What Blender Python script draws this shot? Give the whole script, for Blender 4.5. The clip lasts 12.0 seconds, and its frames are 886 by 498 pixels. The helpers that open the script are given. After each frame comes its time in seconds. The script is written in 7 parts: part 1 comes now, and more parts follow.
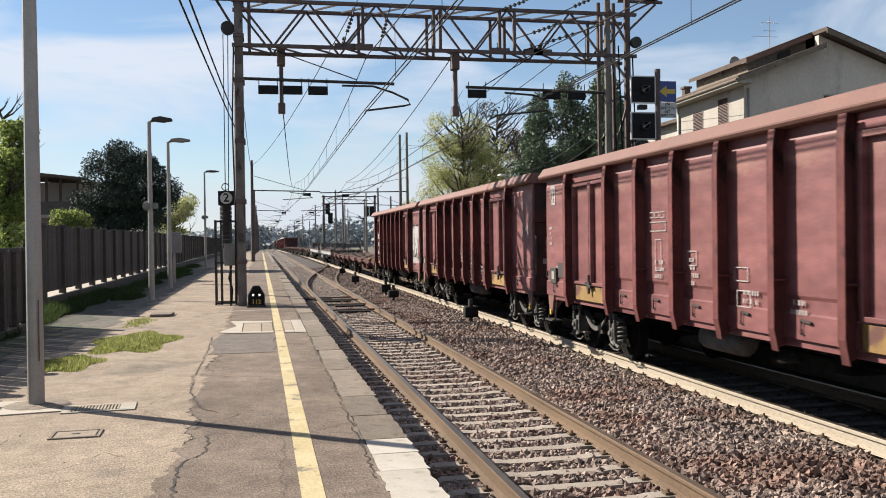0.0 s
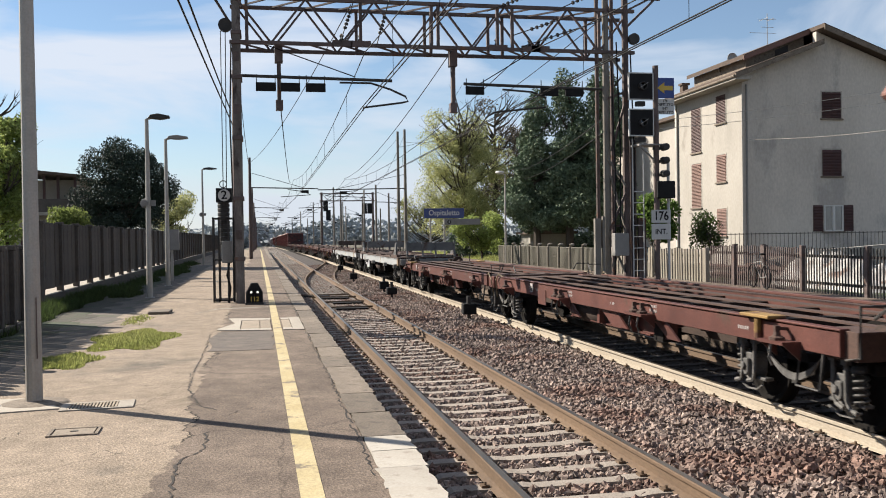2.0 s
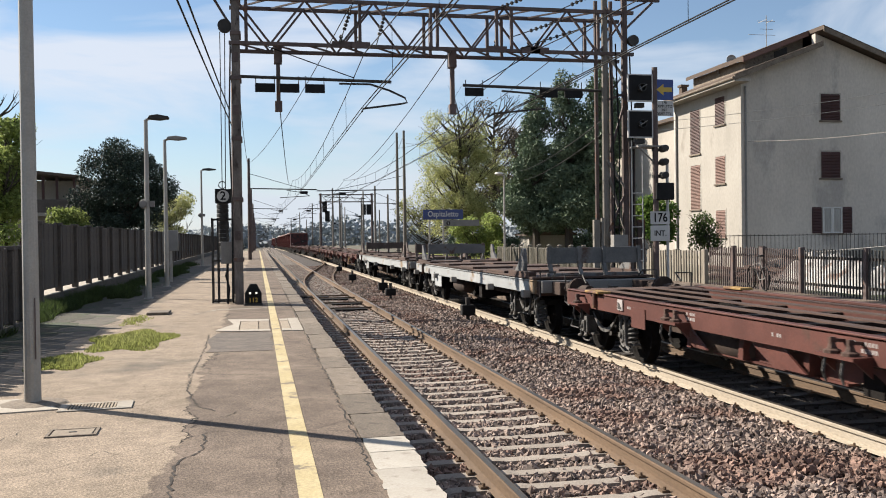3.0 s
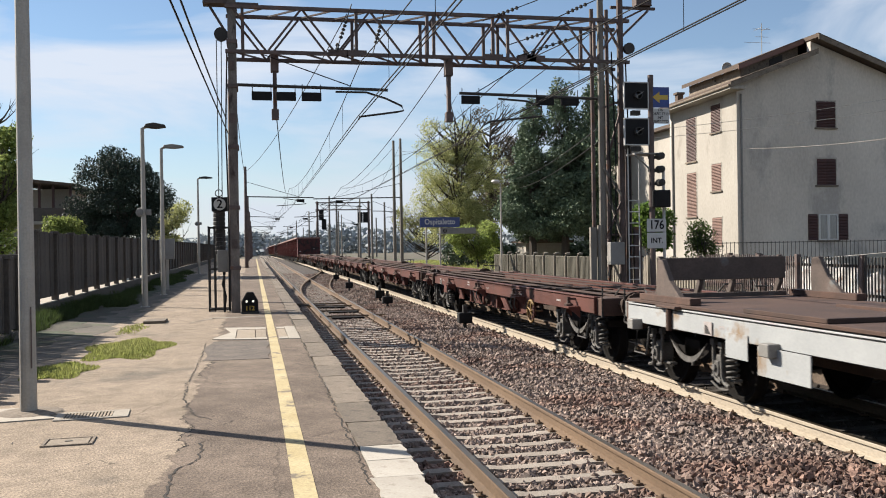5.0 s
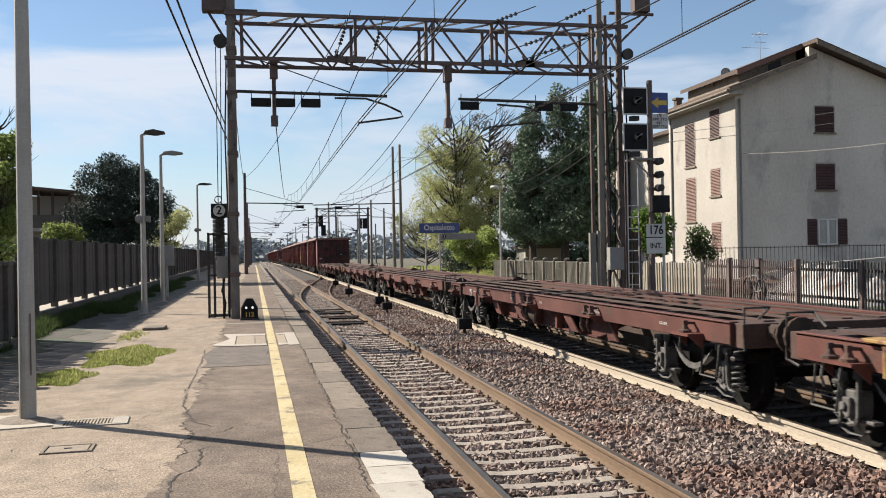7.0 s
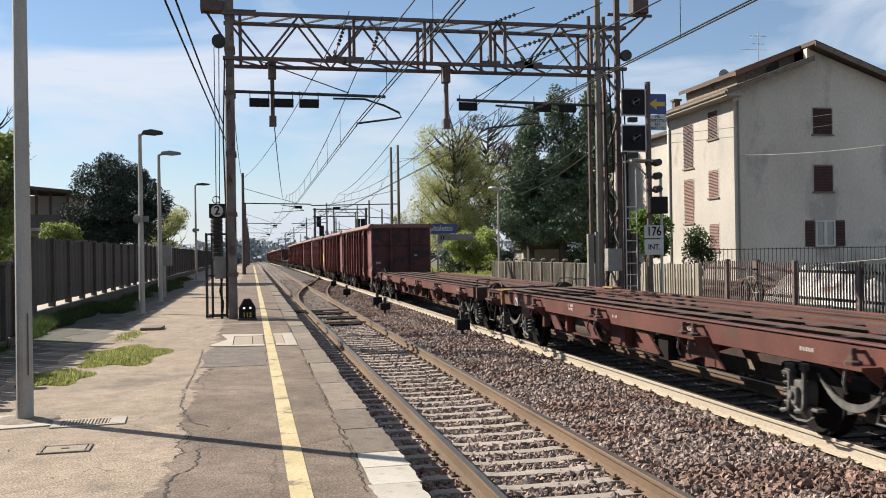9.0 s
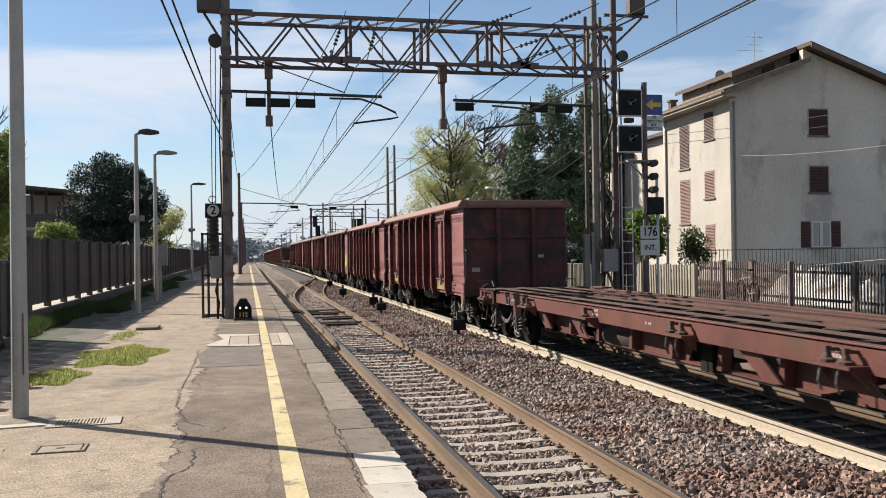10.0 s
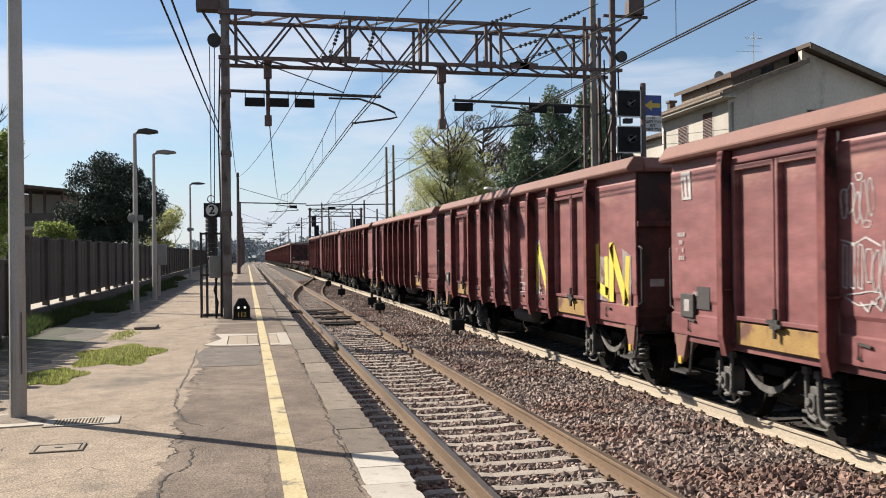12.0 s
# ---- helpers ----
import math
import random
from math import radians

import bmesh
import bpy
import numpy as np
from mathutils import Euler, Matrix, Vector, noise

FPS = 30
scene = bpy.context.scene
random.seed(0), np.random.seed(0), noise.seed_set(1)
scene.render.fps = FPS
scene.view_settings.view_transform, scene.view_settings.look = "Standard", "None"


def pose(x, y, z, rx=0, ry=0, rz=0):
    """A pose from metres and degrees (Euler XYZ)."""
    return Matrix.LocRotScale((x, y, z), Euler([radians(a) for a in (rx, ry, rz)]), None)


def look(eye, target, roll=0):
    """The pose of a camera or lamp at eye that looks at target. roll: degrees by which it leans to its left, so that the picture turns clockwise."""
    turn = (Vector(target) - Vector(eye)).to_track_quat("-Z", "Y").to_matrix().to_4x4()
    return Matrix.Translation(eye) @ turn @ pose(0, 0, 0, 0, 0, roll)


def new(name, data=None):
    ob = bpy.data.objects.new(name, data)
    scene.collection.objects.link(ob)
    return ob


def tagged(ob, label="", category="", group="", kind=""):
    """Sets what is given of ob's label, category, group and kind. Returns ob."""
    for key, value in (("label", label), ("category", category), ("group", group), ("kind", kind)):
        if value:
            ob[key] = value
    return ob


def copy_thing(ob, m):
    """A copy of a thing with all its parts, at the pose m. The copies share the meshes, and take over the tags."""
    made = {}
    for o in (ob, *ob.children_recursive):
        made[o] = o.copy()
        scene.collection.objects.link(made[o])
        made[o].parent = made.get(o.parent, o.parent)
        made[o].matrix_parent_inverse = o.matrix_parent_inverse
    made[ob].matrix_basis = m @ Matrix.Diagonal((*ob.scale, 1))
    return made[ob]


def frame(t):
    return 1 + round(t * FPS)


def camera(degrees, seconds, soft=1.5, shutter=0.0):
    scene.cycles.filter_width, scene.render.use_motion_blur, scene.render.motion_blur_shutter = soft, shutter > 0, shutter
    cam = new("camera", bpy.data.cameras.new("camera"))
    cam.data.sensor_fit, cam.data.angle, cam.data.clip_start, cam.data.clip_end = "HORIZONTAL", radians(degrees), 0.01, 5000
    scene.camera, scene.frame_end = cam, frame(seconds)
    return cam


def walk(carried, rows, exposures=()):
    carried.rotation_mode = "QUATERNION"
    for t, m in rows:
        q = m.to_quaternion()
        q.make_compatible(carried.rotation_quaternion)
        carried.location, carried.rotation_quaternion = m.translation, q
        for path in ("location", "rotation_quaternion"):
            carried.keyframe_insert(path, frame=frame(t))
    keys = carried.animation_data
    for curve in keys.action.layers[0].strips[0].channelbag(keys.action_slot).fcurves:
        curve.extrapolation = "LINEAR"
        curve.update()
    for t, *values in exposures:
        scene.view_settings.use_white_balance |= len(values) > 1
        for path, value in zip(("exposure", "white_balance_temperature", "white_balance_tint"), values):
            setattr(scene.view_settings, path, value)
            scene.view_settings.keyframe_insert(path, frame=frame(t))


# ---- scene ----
cam = camera(52.2, 12.0, soft=1.0, shutter=0.06)
EYE = (0.0, 0.0, 2.09)
# seconds, turn to the right, tilt up, roll (degrees) of the hand-held camera
TURNS = [
    (0.0, 11.401, -0.617, -0.758),
    (0.5, 11.464, -0.674, -0.834),
    (1.0, 11.516, -0.766, -0.836),
    (1.5, 11.521, -0.823, -0.878),
    (2.0, 11.521, -0.812, -0.841),
    (2.5, 11.540, -0.772, -0.800),
    (3.0, 11.586, -0.736, -0.746),
    (5.0, 11.796, -0.248, -0.869),
    (5.5, 11.844, -0.126, -0.900),
    (6.0, 11.852, -0.021, -0.921),
    (6.5, 11.848, 0.046, -0.956),
    (7.0, 11.836, 0.118, -1.023),
    (9.0, 11.960, 0.163, -0.882),
    (9.5, 12.074, 0.163, -0.799),
    (10.0, 12.198, 0.169, -0.782),
    (10.5, 12.289, 0.211, -0.749),
    (11.0, 12.309, 0.227, -0.743),
    (11.5, 12.300, 0.218, -0.708),
    (12.0, 12.277, 0.178, -0.652),]


def camera_pose(yaw, tilt, roll):
    a, b = radians(yaw), radians(tilt)
    way = Vector((math.sin(a) * math.cos(b), math.cos(a) * math.cos(b), math.sin(b)))
    return look(EYE, Vector(EYE) + way, roll)


walk(cam, [(t, camera_pose(yaw, tilt, roll)) for t, yaw, tilt, roll in TURNS])

# ---- world and sun ----
SUN_WAY = Vector((-0.773 * math.cos(radians(34)), 0.634 * math.cos(radians(34)), math.sin(radians(34))))
scene.view_settings.exposure = 1.14


def make_world():
    world = bpy.data.worlds.new("world")
    scene.world = world
    world.use_nodes = True
    nt = world.node_tree
    nt.nodes.clear()
    out = nt.nodes.new("ShaderNodeOutputWorld")
    bg = nt.nodes.new("ShaderNodeBackground")
    sky = nt.nodes.new("ShaderNodeTexSky")
    sky.sky_type = "NISHITA"
    sky.sun_disc = False
    sky.sun_elevation = radians(34)
    sky.sun_rotation = math.atan2(SUN_WAY.x, SUN_WAY.y)
    sky.air_density, sky.dust_density, sky.ozone_density = 1.0, 0.0, 3.0
    # thin streaky cirrus over the whole dome
    co = nt.nodes.new("ShaderNodeTexCoord")
    mp = nt.nodes.new("ShaderNodeMapping")
    mp.inputs["Scale"].default_value = (1.6, 1.6, 7.0)
    mp.inputs["Rotation"].default_value = (0.08, 0.05, 0.5)
    noi = nt.nodes.new("ShaderNodeTexNoise")
    noi.inputs["Scale"].default_value, noi.inputs["Detail"].default_value = 1.7, 7
    noi.inputs["Roughness"].default_value, noi.inputs["Distortion"].default_value = 0.52, 0.5
    ramp = nt.nodes.new("ShaderNodeValToRGB")
    ramp.color_ramp.elements[0].position, ramp.color_ramp.elements[1].position = 0.45, 0.62
    ramp.color_ramp.elements[0].color = (0.06, 0.06, 0.06, 1)
    ramp.color_ramp.elements[1].color = (0.85, 0.85, 0.85, 1)
    mix = nt.nodes.new("ShaderNodeMix")
    mix.data_type = "RGBA"
    mix.inputs["B"].default_value = (6.7, 7.1, 7.9, 1)
    link = nt.links.new
    link(co.outputs["Generated"], mp.inputs["Vector"])
    link(mp.outputs["Vector"], noi.inputs["Vector"])
    link(noi.outputs["Fac"], ramp.inputs["Fac"])
    link(ramp.outputs["Color"], mix.inputs["Factor"])
    link(sky.outputs["Color"], mix.inputs["A"])
    # pale haze all round the horizon
    sep = nt.nodes.new("ShaderNodeSeparateXYZ")
    low = nt.nodes.new("ShaderNodeMapRange")
    low.interpolation_type = "SMOOTHSTEP"
    low.inputs["From Min"].default_value, low.inputs["From Max"].default_value = 0.0, 0.2
    low.inputs["To Min"].default_value, low.inputs["To Max"].default_value = 0.48, 0.0
    haze = nt.nodes.new("ShaderNodeMix")
    haze.data_type = "RGBA"
    haze.inputs["B"].default_value = (4.9, 5.5, 6.5, 1)
    link(co.outputs["Generated"], sep.inputs["Vector"])
    link(sep.outputs["Z"], low.inputs["Value"])
    link(low.outputs["Result"], haze.inputs["Factor"])
    link(mix.outputs["Result"], haze.inputs["A"])
    link(haze.outputs["Result"], bg.inputs["Color"])
    bg.inputs["Strength"].default_value = 0.054
    link(bg.outputs["Background"], out.inputs["Surface"])


make_world()
sun = new("sun", bpy.data.lights.new("sun", "SUN"))
sun.data.energy, sun.data.angle, sun.data.color = 5.0, radians(0.53), (1.0, 0.91, 0.79)
sun.matrix_world = look(SUN_WAY * 50, (0, 0, 0))


# ---- materials ----
ALBEDO = 0.78  # scales all base colours against exposure and sky, which deepens the shade


def mat(name, dark, light, rough=0.8, metal=0.0, scale=3.0, fine=60.0, bump=0.3, stretch=(1, 1, 1), vary=0.12, spots=None, spot_at=0.62, spot_scale=1.4, gloss=0.5):
    """Surface of two tones mixed by coarse noise, broken by fine grain, with optional stains of a third colour."""
    dark, light = [tuple(c * ALBEDO for c in v) for v in (dark, light)]
    spots = tuple(c * ALBEDO for c in spots) if spots else None
    m = bpy.data.materials.new(name)
    m.use_nodes = True
    nt = m.node_tree
    link, make = nt.links.new, nt.nodes.new
    p = nt.nodes["Principled BSDF"]
    p.inputs["Metallic"].default_value = metal
    p.inputs["Specular IOR Level"].default_value = gloss
    co = make("ShaderNodeTexCoord")
    mp = make("ShaderNodeMapping")
    mp.inputs["Scale"].default_value = stretch
    link(co.outputs["Object"], mp.inputs["Vector"])

    def noise_node(s, detail=5):
        n = make("ShaderNodeTexNoise")
        n.inputs["Scale"].default_value, n.inputs["Detail"].default_value = s, detail
        n.inputs["Roughness"].default_value = 0.6
        link(mp.outputs["Vector"], n.inputs["Vector"])
        return n

    def mixer(fac, a, b, mode="MIX"):
        x = make("ShaderNodeMix")
        x.data_type, x.blend_type = "RGBA", mode
        for key, v in (("Factor", fac), ("A", a), ("B", b)):
            sock = [s for s in x.inputs if s.name == key and (s.type == "RGBA" or key == "Factor" and s.type == "VALUE")][0]
            if isinstance(v, (tuple, float, int)):
                sock.default_value = (*v, 1) if isinstance(v, tuple) else v
            else:
                link(v, sock)
        return [s for s in x.outputs if s.type == "RGBA"][0]

    big, small = noise_node(scale), noise_node(fine, 3)
    r = make("ShaderNodeMapRange")
    r.inputs["From Min"].default_value, r.inputs["From Max"].default_value = 0.32, 0.68
    link(big.outputs["Fac"], r.inputs["Value"])
    col = mixer(r.outputs["Result"], tuple(dark), tuple(light))
    if spots:
        sp = noise_node(spot_scale, 8)
        rr = make("ShaderNodeMapRange")
        rr.inputs["From Min"].default_value, rr.inputs["From Max"].default_value = spot_at, spot_at + 0.08
        link(sp.outputs["Fac"], rr.inputs["Value"])
        col = mixer(rr.outputs["Result"], col, tuple(spots))
    g = make("ShaderNodeMapRange")
    g.inputs["From Min"].default_value, g.inputs["From Max"].default_value = 0.3, 0.7
    g.inputs["To Min"].default_value, g.inputs["To Max"].default_value = 1 - vary * 1.6, 1 + vary * 1.2
    link(small.outputs["Fac"], g.inputs["Value"])
    info = make("ShaderNodeObjectInfo")
    k = make("ShaderNodeMapRange")
    k.inputs["To Min"].default_value, k.inputs["To Max"].default_value = 1 - vary, 1 + vary
    link(info.outputs["Random"], k.inputs["Value"])
    prod = make("ShaderNodeMath")
    prod.operation = "MULTIPLY"
    link(g.outputs["Result"], prod.inputs[0])
    link(k.outputs["Result"], prod.inputs[1])
    hsv = make("ShaderNodeHueSaturation")
    link(col, hsv.inputs["Color"])
    link(prod.outputs["Value"], hsv.inputs["Value"])
    link(hsv.outputs["Color"], p.inputs["Base Color"])
    ro = make("ShaderNodeMapRange")
    ro.inputs["To Min"].default_value, ro.inputs["To Max"].default_value = max(0.05, rough - 0.12), min(1, rough + 0.12)
    link(big.outputs["Fac"], ro.inputs["Value"])
    link(ro.outputs["Result"], p.inputs["Roughness"])
    if bump:
        b = make("ShaderNodeBump")
        b.inputs["Strength"].default_value, b.inputs["Distance"].default_value = bump, 0.01
        link(small.outputs["Fac"], b.inputs["Height"])
        link(b.outputs["Normal"], p.inputs["Normal"])
    return m


def dented(material, size, depth):
    """Shallow dents in pressed steel sheet, longer than high, over the fine relief."""
    nt = material.node_tree
    p = nt.nodes["Principled BSDF"]
    fine = p.inputs["Normal"].links[0].from_node
    co = nt.nodes.new("ShaderNodeTexCoord")
    mp = nt.nodes.new("ShaderNodeMapping")
    mp.inputs["Scale"].default_value = (1, 0.3, 1)
    n = nt.nodes.new("ShaderNodeTexNoise")
    n.inputs["Scale"].default_value, n.inputs["Detail"].default_value = size, 2
    b = nt.nodes.new("ShaderNodeBump")
    b.inputs["Strength"].default_value, b.inputs["Distance"].default_value = 1.0, depth
    nt.links.new(co.outputs["Object"], mp.inputs["Vector"])
    nt.links.new(mp.outputs["Vector"], n.inputs["Vector"])
    nt.links.new(n.outputs["Fac"], b.inputs["Height"])
    nt.links.new(b.outputs["Normal"], fine.inputs["Normal"])


def glow(name, color, strength):
    m = bpy.data.materials.new(name)
    m.use_nodes = True
    p = m.node_tree.nodes["Principled BSDF"]
    p.inputs["Base Color"].default_value = (*color, 1)
    p.inputs["Emission Color"].default_value = (*color, 1)
    p.inputs["Emission Strength"].default_value = strength
    return m


def platform_material():
    """Worn light paving on the fence side, darker asphalt on the track side, both cracked."""
    m = mat("platform_paving", (0.315, 0.25, 0.185), (0.427, 0.343, 0.262), 0.93, scale=0.9, fine=60, bump=0.8, vary=0.24, spots=(0.232, 0.194, 0.155), spot_at=0.58, spot_scale=0.55, gloss=0.25)
    nt = m.node_tree
    link, make = nt.links.new, nt.nodes.new
    co = nt.nodes["Texture Coordinate"]
    hsv = nt.nodes["Hue/Saturation/Value"]
    old = hsv.inputs["Color"].links[0].from_socket
    sep = make("ShaderNodeSeparateXYZ")
    link(co.outputs["Object"], sep.inputs["Vector"])
    n = make("ShaderNodeTexNoise")
    n.inputs["Scale"].default_value, n.inputs["Detail"].default_value = 1.1, 12
    n.inputs["Roughness"].default_value = 0.72
    link(co.outputs["Object"], n.inputs["Vector"])
    add = make("ShaderNodeMath")
    add.operation = "MULTIPLY_ADD"
    add.inputs[1].default_value, add.inputs[2].default_value = 0.85, -0.4
    link(n.outputs["Fac"], add.inputs[0])
    s = make("ShaderNodeMath")
    link(sep.outputs["X"], s.inputs[0])
    link(add.outputs["Value"], s.inputs[1])
    r = make("ShaderNodeMapRange")
    r.inputs["From Min"].default_value, r.inputs["From Max"].default_value = -0.64, -0.625
    link(s.outputs["Value"], r.inputs["Value"])
    mx = make("ShaderNodeMix")
    mx.data_type = "RGBA"
    link(r.outputs["Result"], mx.inputs["Factor"])
    link(old, mx.inputs["A"])
    n2 = make("ShaderNodeTexNoise")
    n2.inputs["Scale"].default_value, n2.inputs["Detail"].default_value = 0.9, 10
    n2.inputs["Roughness"].default_value = 0.65
    link(co.outputs["Object"], n2.inputs["Vector"])
    ramp = make("ShaderNodeValToRGB")
    ramp.color_ramp.elements[0].position, ramp.color_ramp.elements[1].position = 0.35, 0.7
    ramp.color_ramp.elements[0].color = (0.12, 0.092, 0.072, 1)
    ramp.color_ramp.elements[1].color = (0.225, 0.177, 0.14, 1)
    link(n2.outputs["Fac"], ramp.inputs["Fac"])
    link(ramp.outputs["Color"], mx.inputs["B"])
    # cracks: thin edges of a warped cell pattern
    warp = make("ShaderNodeMix")
    warp.data_type = "VECTOR"
    warp.inputs["Factor"].default_value = 0.22
    n3 = make("ShaderNodeTexNoise")
    n3.inputs["Scale"].default_value, n3.inputs["Detail"].default_value = 2.6, 9
    n3.inputs["Roughness"].default_value = 0.65
    link(co.outputs["Object"], n3.inputs["Vector"])
    link(co.outputs["Object"], warp.inputs["A"])
    link(n3.outputs["Color"], warp.inputs["B"])
    v = make("ShaderNodeTexVoronoi")
    v.feature = "DISTANCE_TO_EDGE"
    v.inputs["Scale"].default_value = 0.5
    link(warp.outputs["Result"], v.inputs["Vector"])
    cr = make("ShaderNodeMapRange")
    cr.inputs["From Min"].default_value, cr.inputs["From Max"].default_value = 0.0, 0.0045
    cr.inputs["To Min"].default_value = 0.5
    cr.inputs["To Max"].default_value = 0.0
    link(v.outputs["Distance"], cr.inputs["Value"])
    mx2 = make("ShaderNodeMix")
    mx2.data_type = "RGBA"
    link(cr.outputs["Result"], mx2.inputs["Factor"])
    link(mx.outputs["Result"], mx2.inputs["A"])
    mx2.inputs["B"].default_value = (0.02, 0.016, 0.013, 1)
    # open joint along the ragged edge of the asphalt, filled in here and there
    gap = make("ShaderNodeMath")
    gap.operation = "COMPARE"
    gap.inputs[1].default_value, gap.inputs[2].default_value = -0.632, 0.012
    link(s.outputs["Value"], gap.inputs[0])
    n4 = make("ShaderNodeTexNoise")
    n4.inputs["Scale"].default_value, n4.inputs["Detail"].default_value = 0.8, 4
    link(co.outputs["Object"], n4.inputs["Vector"])
    some = make("ShaderNodeMapRange")
    some.inputs["From Min"].default_value, some.inputs["From Max"].default_value = 0.47, 0.52
    link(n4.outputs["Fac"], some.inputs["Value"])
    both = make("ShaderNodeMath")
    both.operation = "MULTIPLY"
    link(gap.outputs["Value"], both.inputs[0])
    link(some.outputs["Result"], both.inputs[1])
    mx3 = make("ShaderNodeMix")
    mx3.data_type = "RGBA"
    link(both.outputs["Value"], mx3.inputs["Factor"])
    link(mx2.outputs["Result"], mx3.inputs["A"])
    mx3.inputs["B"].default_value = (0.016, 0.013, 0.01, 1)
    # coarse aggregate and worn blotches
    out = mx3.outputs["Result"]
    for size, low, high in ((48.0, 0.5, 1.48), (5.0, 0.76, 1.22)):
        g = make("ShaderNodeTexNoise")
        g.inputs["Scale"].default_value, g.inputs["Detail"].default_value = size, 8
        g.inputs["Roughness"].default_value = 0.78
        link(co.outputs["Object"], g.inputs["Vector"])
        gr = make("ShaderNodeMapRange")
        gr.inputs["From Min"].default_value, gr.inputs["From Max"].default_value = 0.36, 0.64
        gr.inputs["To Min"].default_value, gr.inputs["To Max"].default_value = low, high
        link(g.outputs["Fac"], gr.inputs["Value"])
        mul = make("ShaderNodeVectorMath")
        mul.operation = "SCALE"
        link(out, mul.inputs[0])
        link(gr.outputs["Result"], mul.inputs["Scale"])
        out = mul.outputs["Vector"]
    link(out, hsv.inputs["Color"])
    return m


PAVING = platform_material()
# Bed coloured near-black to give the shade between the stones.
BALLAST = mat("ballast_bed", (0.034, 0.025, 0.021), (0.06, 0.046, 0.038), 0.95, scale=1.2, fine=26, bump=1.0, vary=0.3)
STONE = mat("ballast_stone", (0.2064, 0.1548, 0.129), (0.3612, 0.2795, 0.2365), 0.9, scale=2.2, fine=40, bump=0.4, vary=0.2, spots=(0.22, 0.138, 0.108), spot_at=0.5, spot_scale=0.6)
# Darkened ballast: the train's shade is put into the stone colour.
SHADED_STONE = mat("shaded_ballast_stone", (0.03, 0.026, 0.024), (0.065, 0.056, 0.05), 0.85, scale=2.2, fine=40, bump=0.4, vary=0.2, gloss=0.15)
EARTH = mat("earth", (0.091, 0.0748, 0.052), (0.13, 0.107, 0.078), 0.95, scale=0.4, fine=14, bump=0.8, vary=0.2, spots=(0.0585, 0.078, 0.0228), spot_at=0.52, spot_scale=0.25)
SLEEPER = mat("sleeper_concrete", (0.264, 0.224, 0.188), (0.368, 0.32, 0.272), 0.92, scale=3, fine=50, bump=0.5, vary=0.14)
RUST = mat("rail_rust", (0.105, 0.0651, 0.0372), (0.174, 0.112, 0.0651), 0.8, 0.0, scale=1.4, fine=45, bump=0.3, stretch=(1, 0.3, 1))
PALE_RAIL = mat("rail_dust", (0.4, 0.336, 0.256), (0.48, 0.416, 0.328), 0.85, 0.0, scale=1.4, fine=45, bump=0.2, stretch=(1, 0.3, 1))
SHINE = mat("rail_running_top", (0.27, 0.222, 0.165), (0.4, 0.335, 0.255), 0.42, 1.0, scale=4, fine=70, bump=0.05, stretch=(1, 0.15, 1), vary=0.06)
KERB = mat("kerb_concrete", (0.1496, 0.1197, 0.08976), (0.2464, 0.2006, 0.1549), 0.93, scale=3.5, fine=45, bump=0.9, vary=0.22, spots=(0.12, 0.098, 0.076), spot_at=0.56, spot_scale=5)
HEAP_PALE = mat("pale_heap_sheet", (0.3, 0.28, 0.26), (0.55, 0.53, 0.5), 0.6, scale=2.5, fine=20, bump=0.3, vary=0.08, spots=(0.2, 0.13, 0.1), spot_at=0.52, spot_scale=1.8)
WHITE_KERB = mat("kerb_whitewash", (0.4, 0.362, 0.305), (0.52, 0.482, 0.42), 0.85, scale=1.8, fine=50, bump=0.3, vary=0.06, spots=(0.3, 0.26, 0.215), spot_at=0.56, spot_scale=4)
PALE_CONC = mat("pale_concrete", (0.364, 0.322, 0.266), (0.434, 0.392, 0.329), 0.9, scale=2, fine=60, bump=0.3)
YELLOW = mat("yellow_line_paint", (0.44, 0.352, 0.175), (0.545, 0.455, 0.265), 0.85, scale=2.5, fine=45, bump=0.4, vary=0.12, spots=(0.2, 0.165, 0.12), spot_at=0.57, spot_scale=4.5)
PALE_LINE = mat("old_line_paint", (0.294, 0.259, 0.21), (0.364, 0.329, 0.273), 0.9, scale=3, fine=40, bump=0.3, spots=(0.154, 0.126, 0.098), spot_at=0.5, spot_scale=2.5)
FENCE_CONC = mat("fence_dark_concrete", (0.06, 0.05, 0.042), (0.15, 0.125, 0.105), 0.95, scale=1.6, fine=35, bump=0.5, stretch=(1, 1, 0.35), vary=0.16)
PLINTH = mat("fence_plinth", (0.08, 0.068, 0.056), (0.136, 0.118, 0.096), 0.95, scale=1.2, fine=30, bump=0.5, vary=0.12)
PALE_FENCE = mat("pale_concrete_fence", (0.225, 0.199, 0.158), (0.315, 0.281, 0.225), 0.95, scale=1.6, fine=35, bump=0.4, vary=0.12)
# Darker olive than the pale fence; the panels' shade is in the colour.
SHADED_FENCE = mat("shaded_concrete_fence", (0.09, 0.085, 0.065), (0.17, 0.158, 0.125), 0.95, scale=1.2, fine=30, bump=0.4, stretch=(1, 1, 0.4), vary=0.14)
SPRING_STEEL = mat("spring_steel", (0.075, 0.072, 0.068), (0.165, 0.158, 0.148), 0.75, 0.0, scale=5, fine=40, bump=0.1, gloss=0.3)
GALV = mat("galvanised_steel", (0.36, 0.342, 0.306), (0.468, 0.445, 0.406), 0.62, 0.3, scale=2.5, fine=50, bump=0.1, vary=0.06)
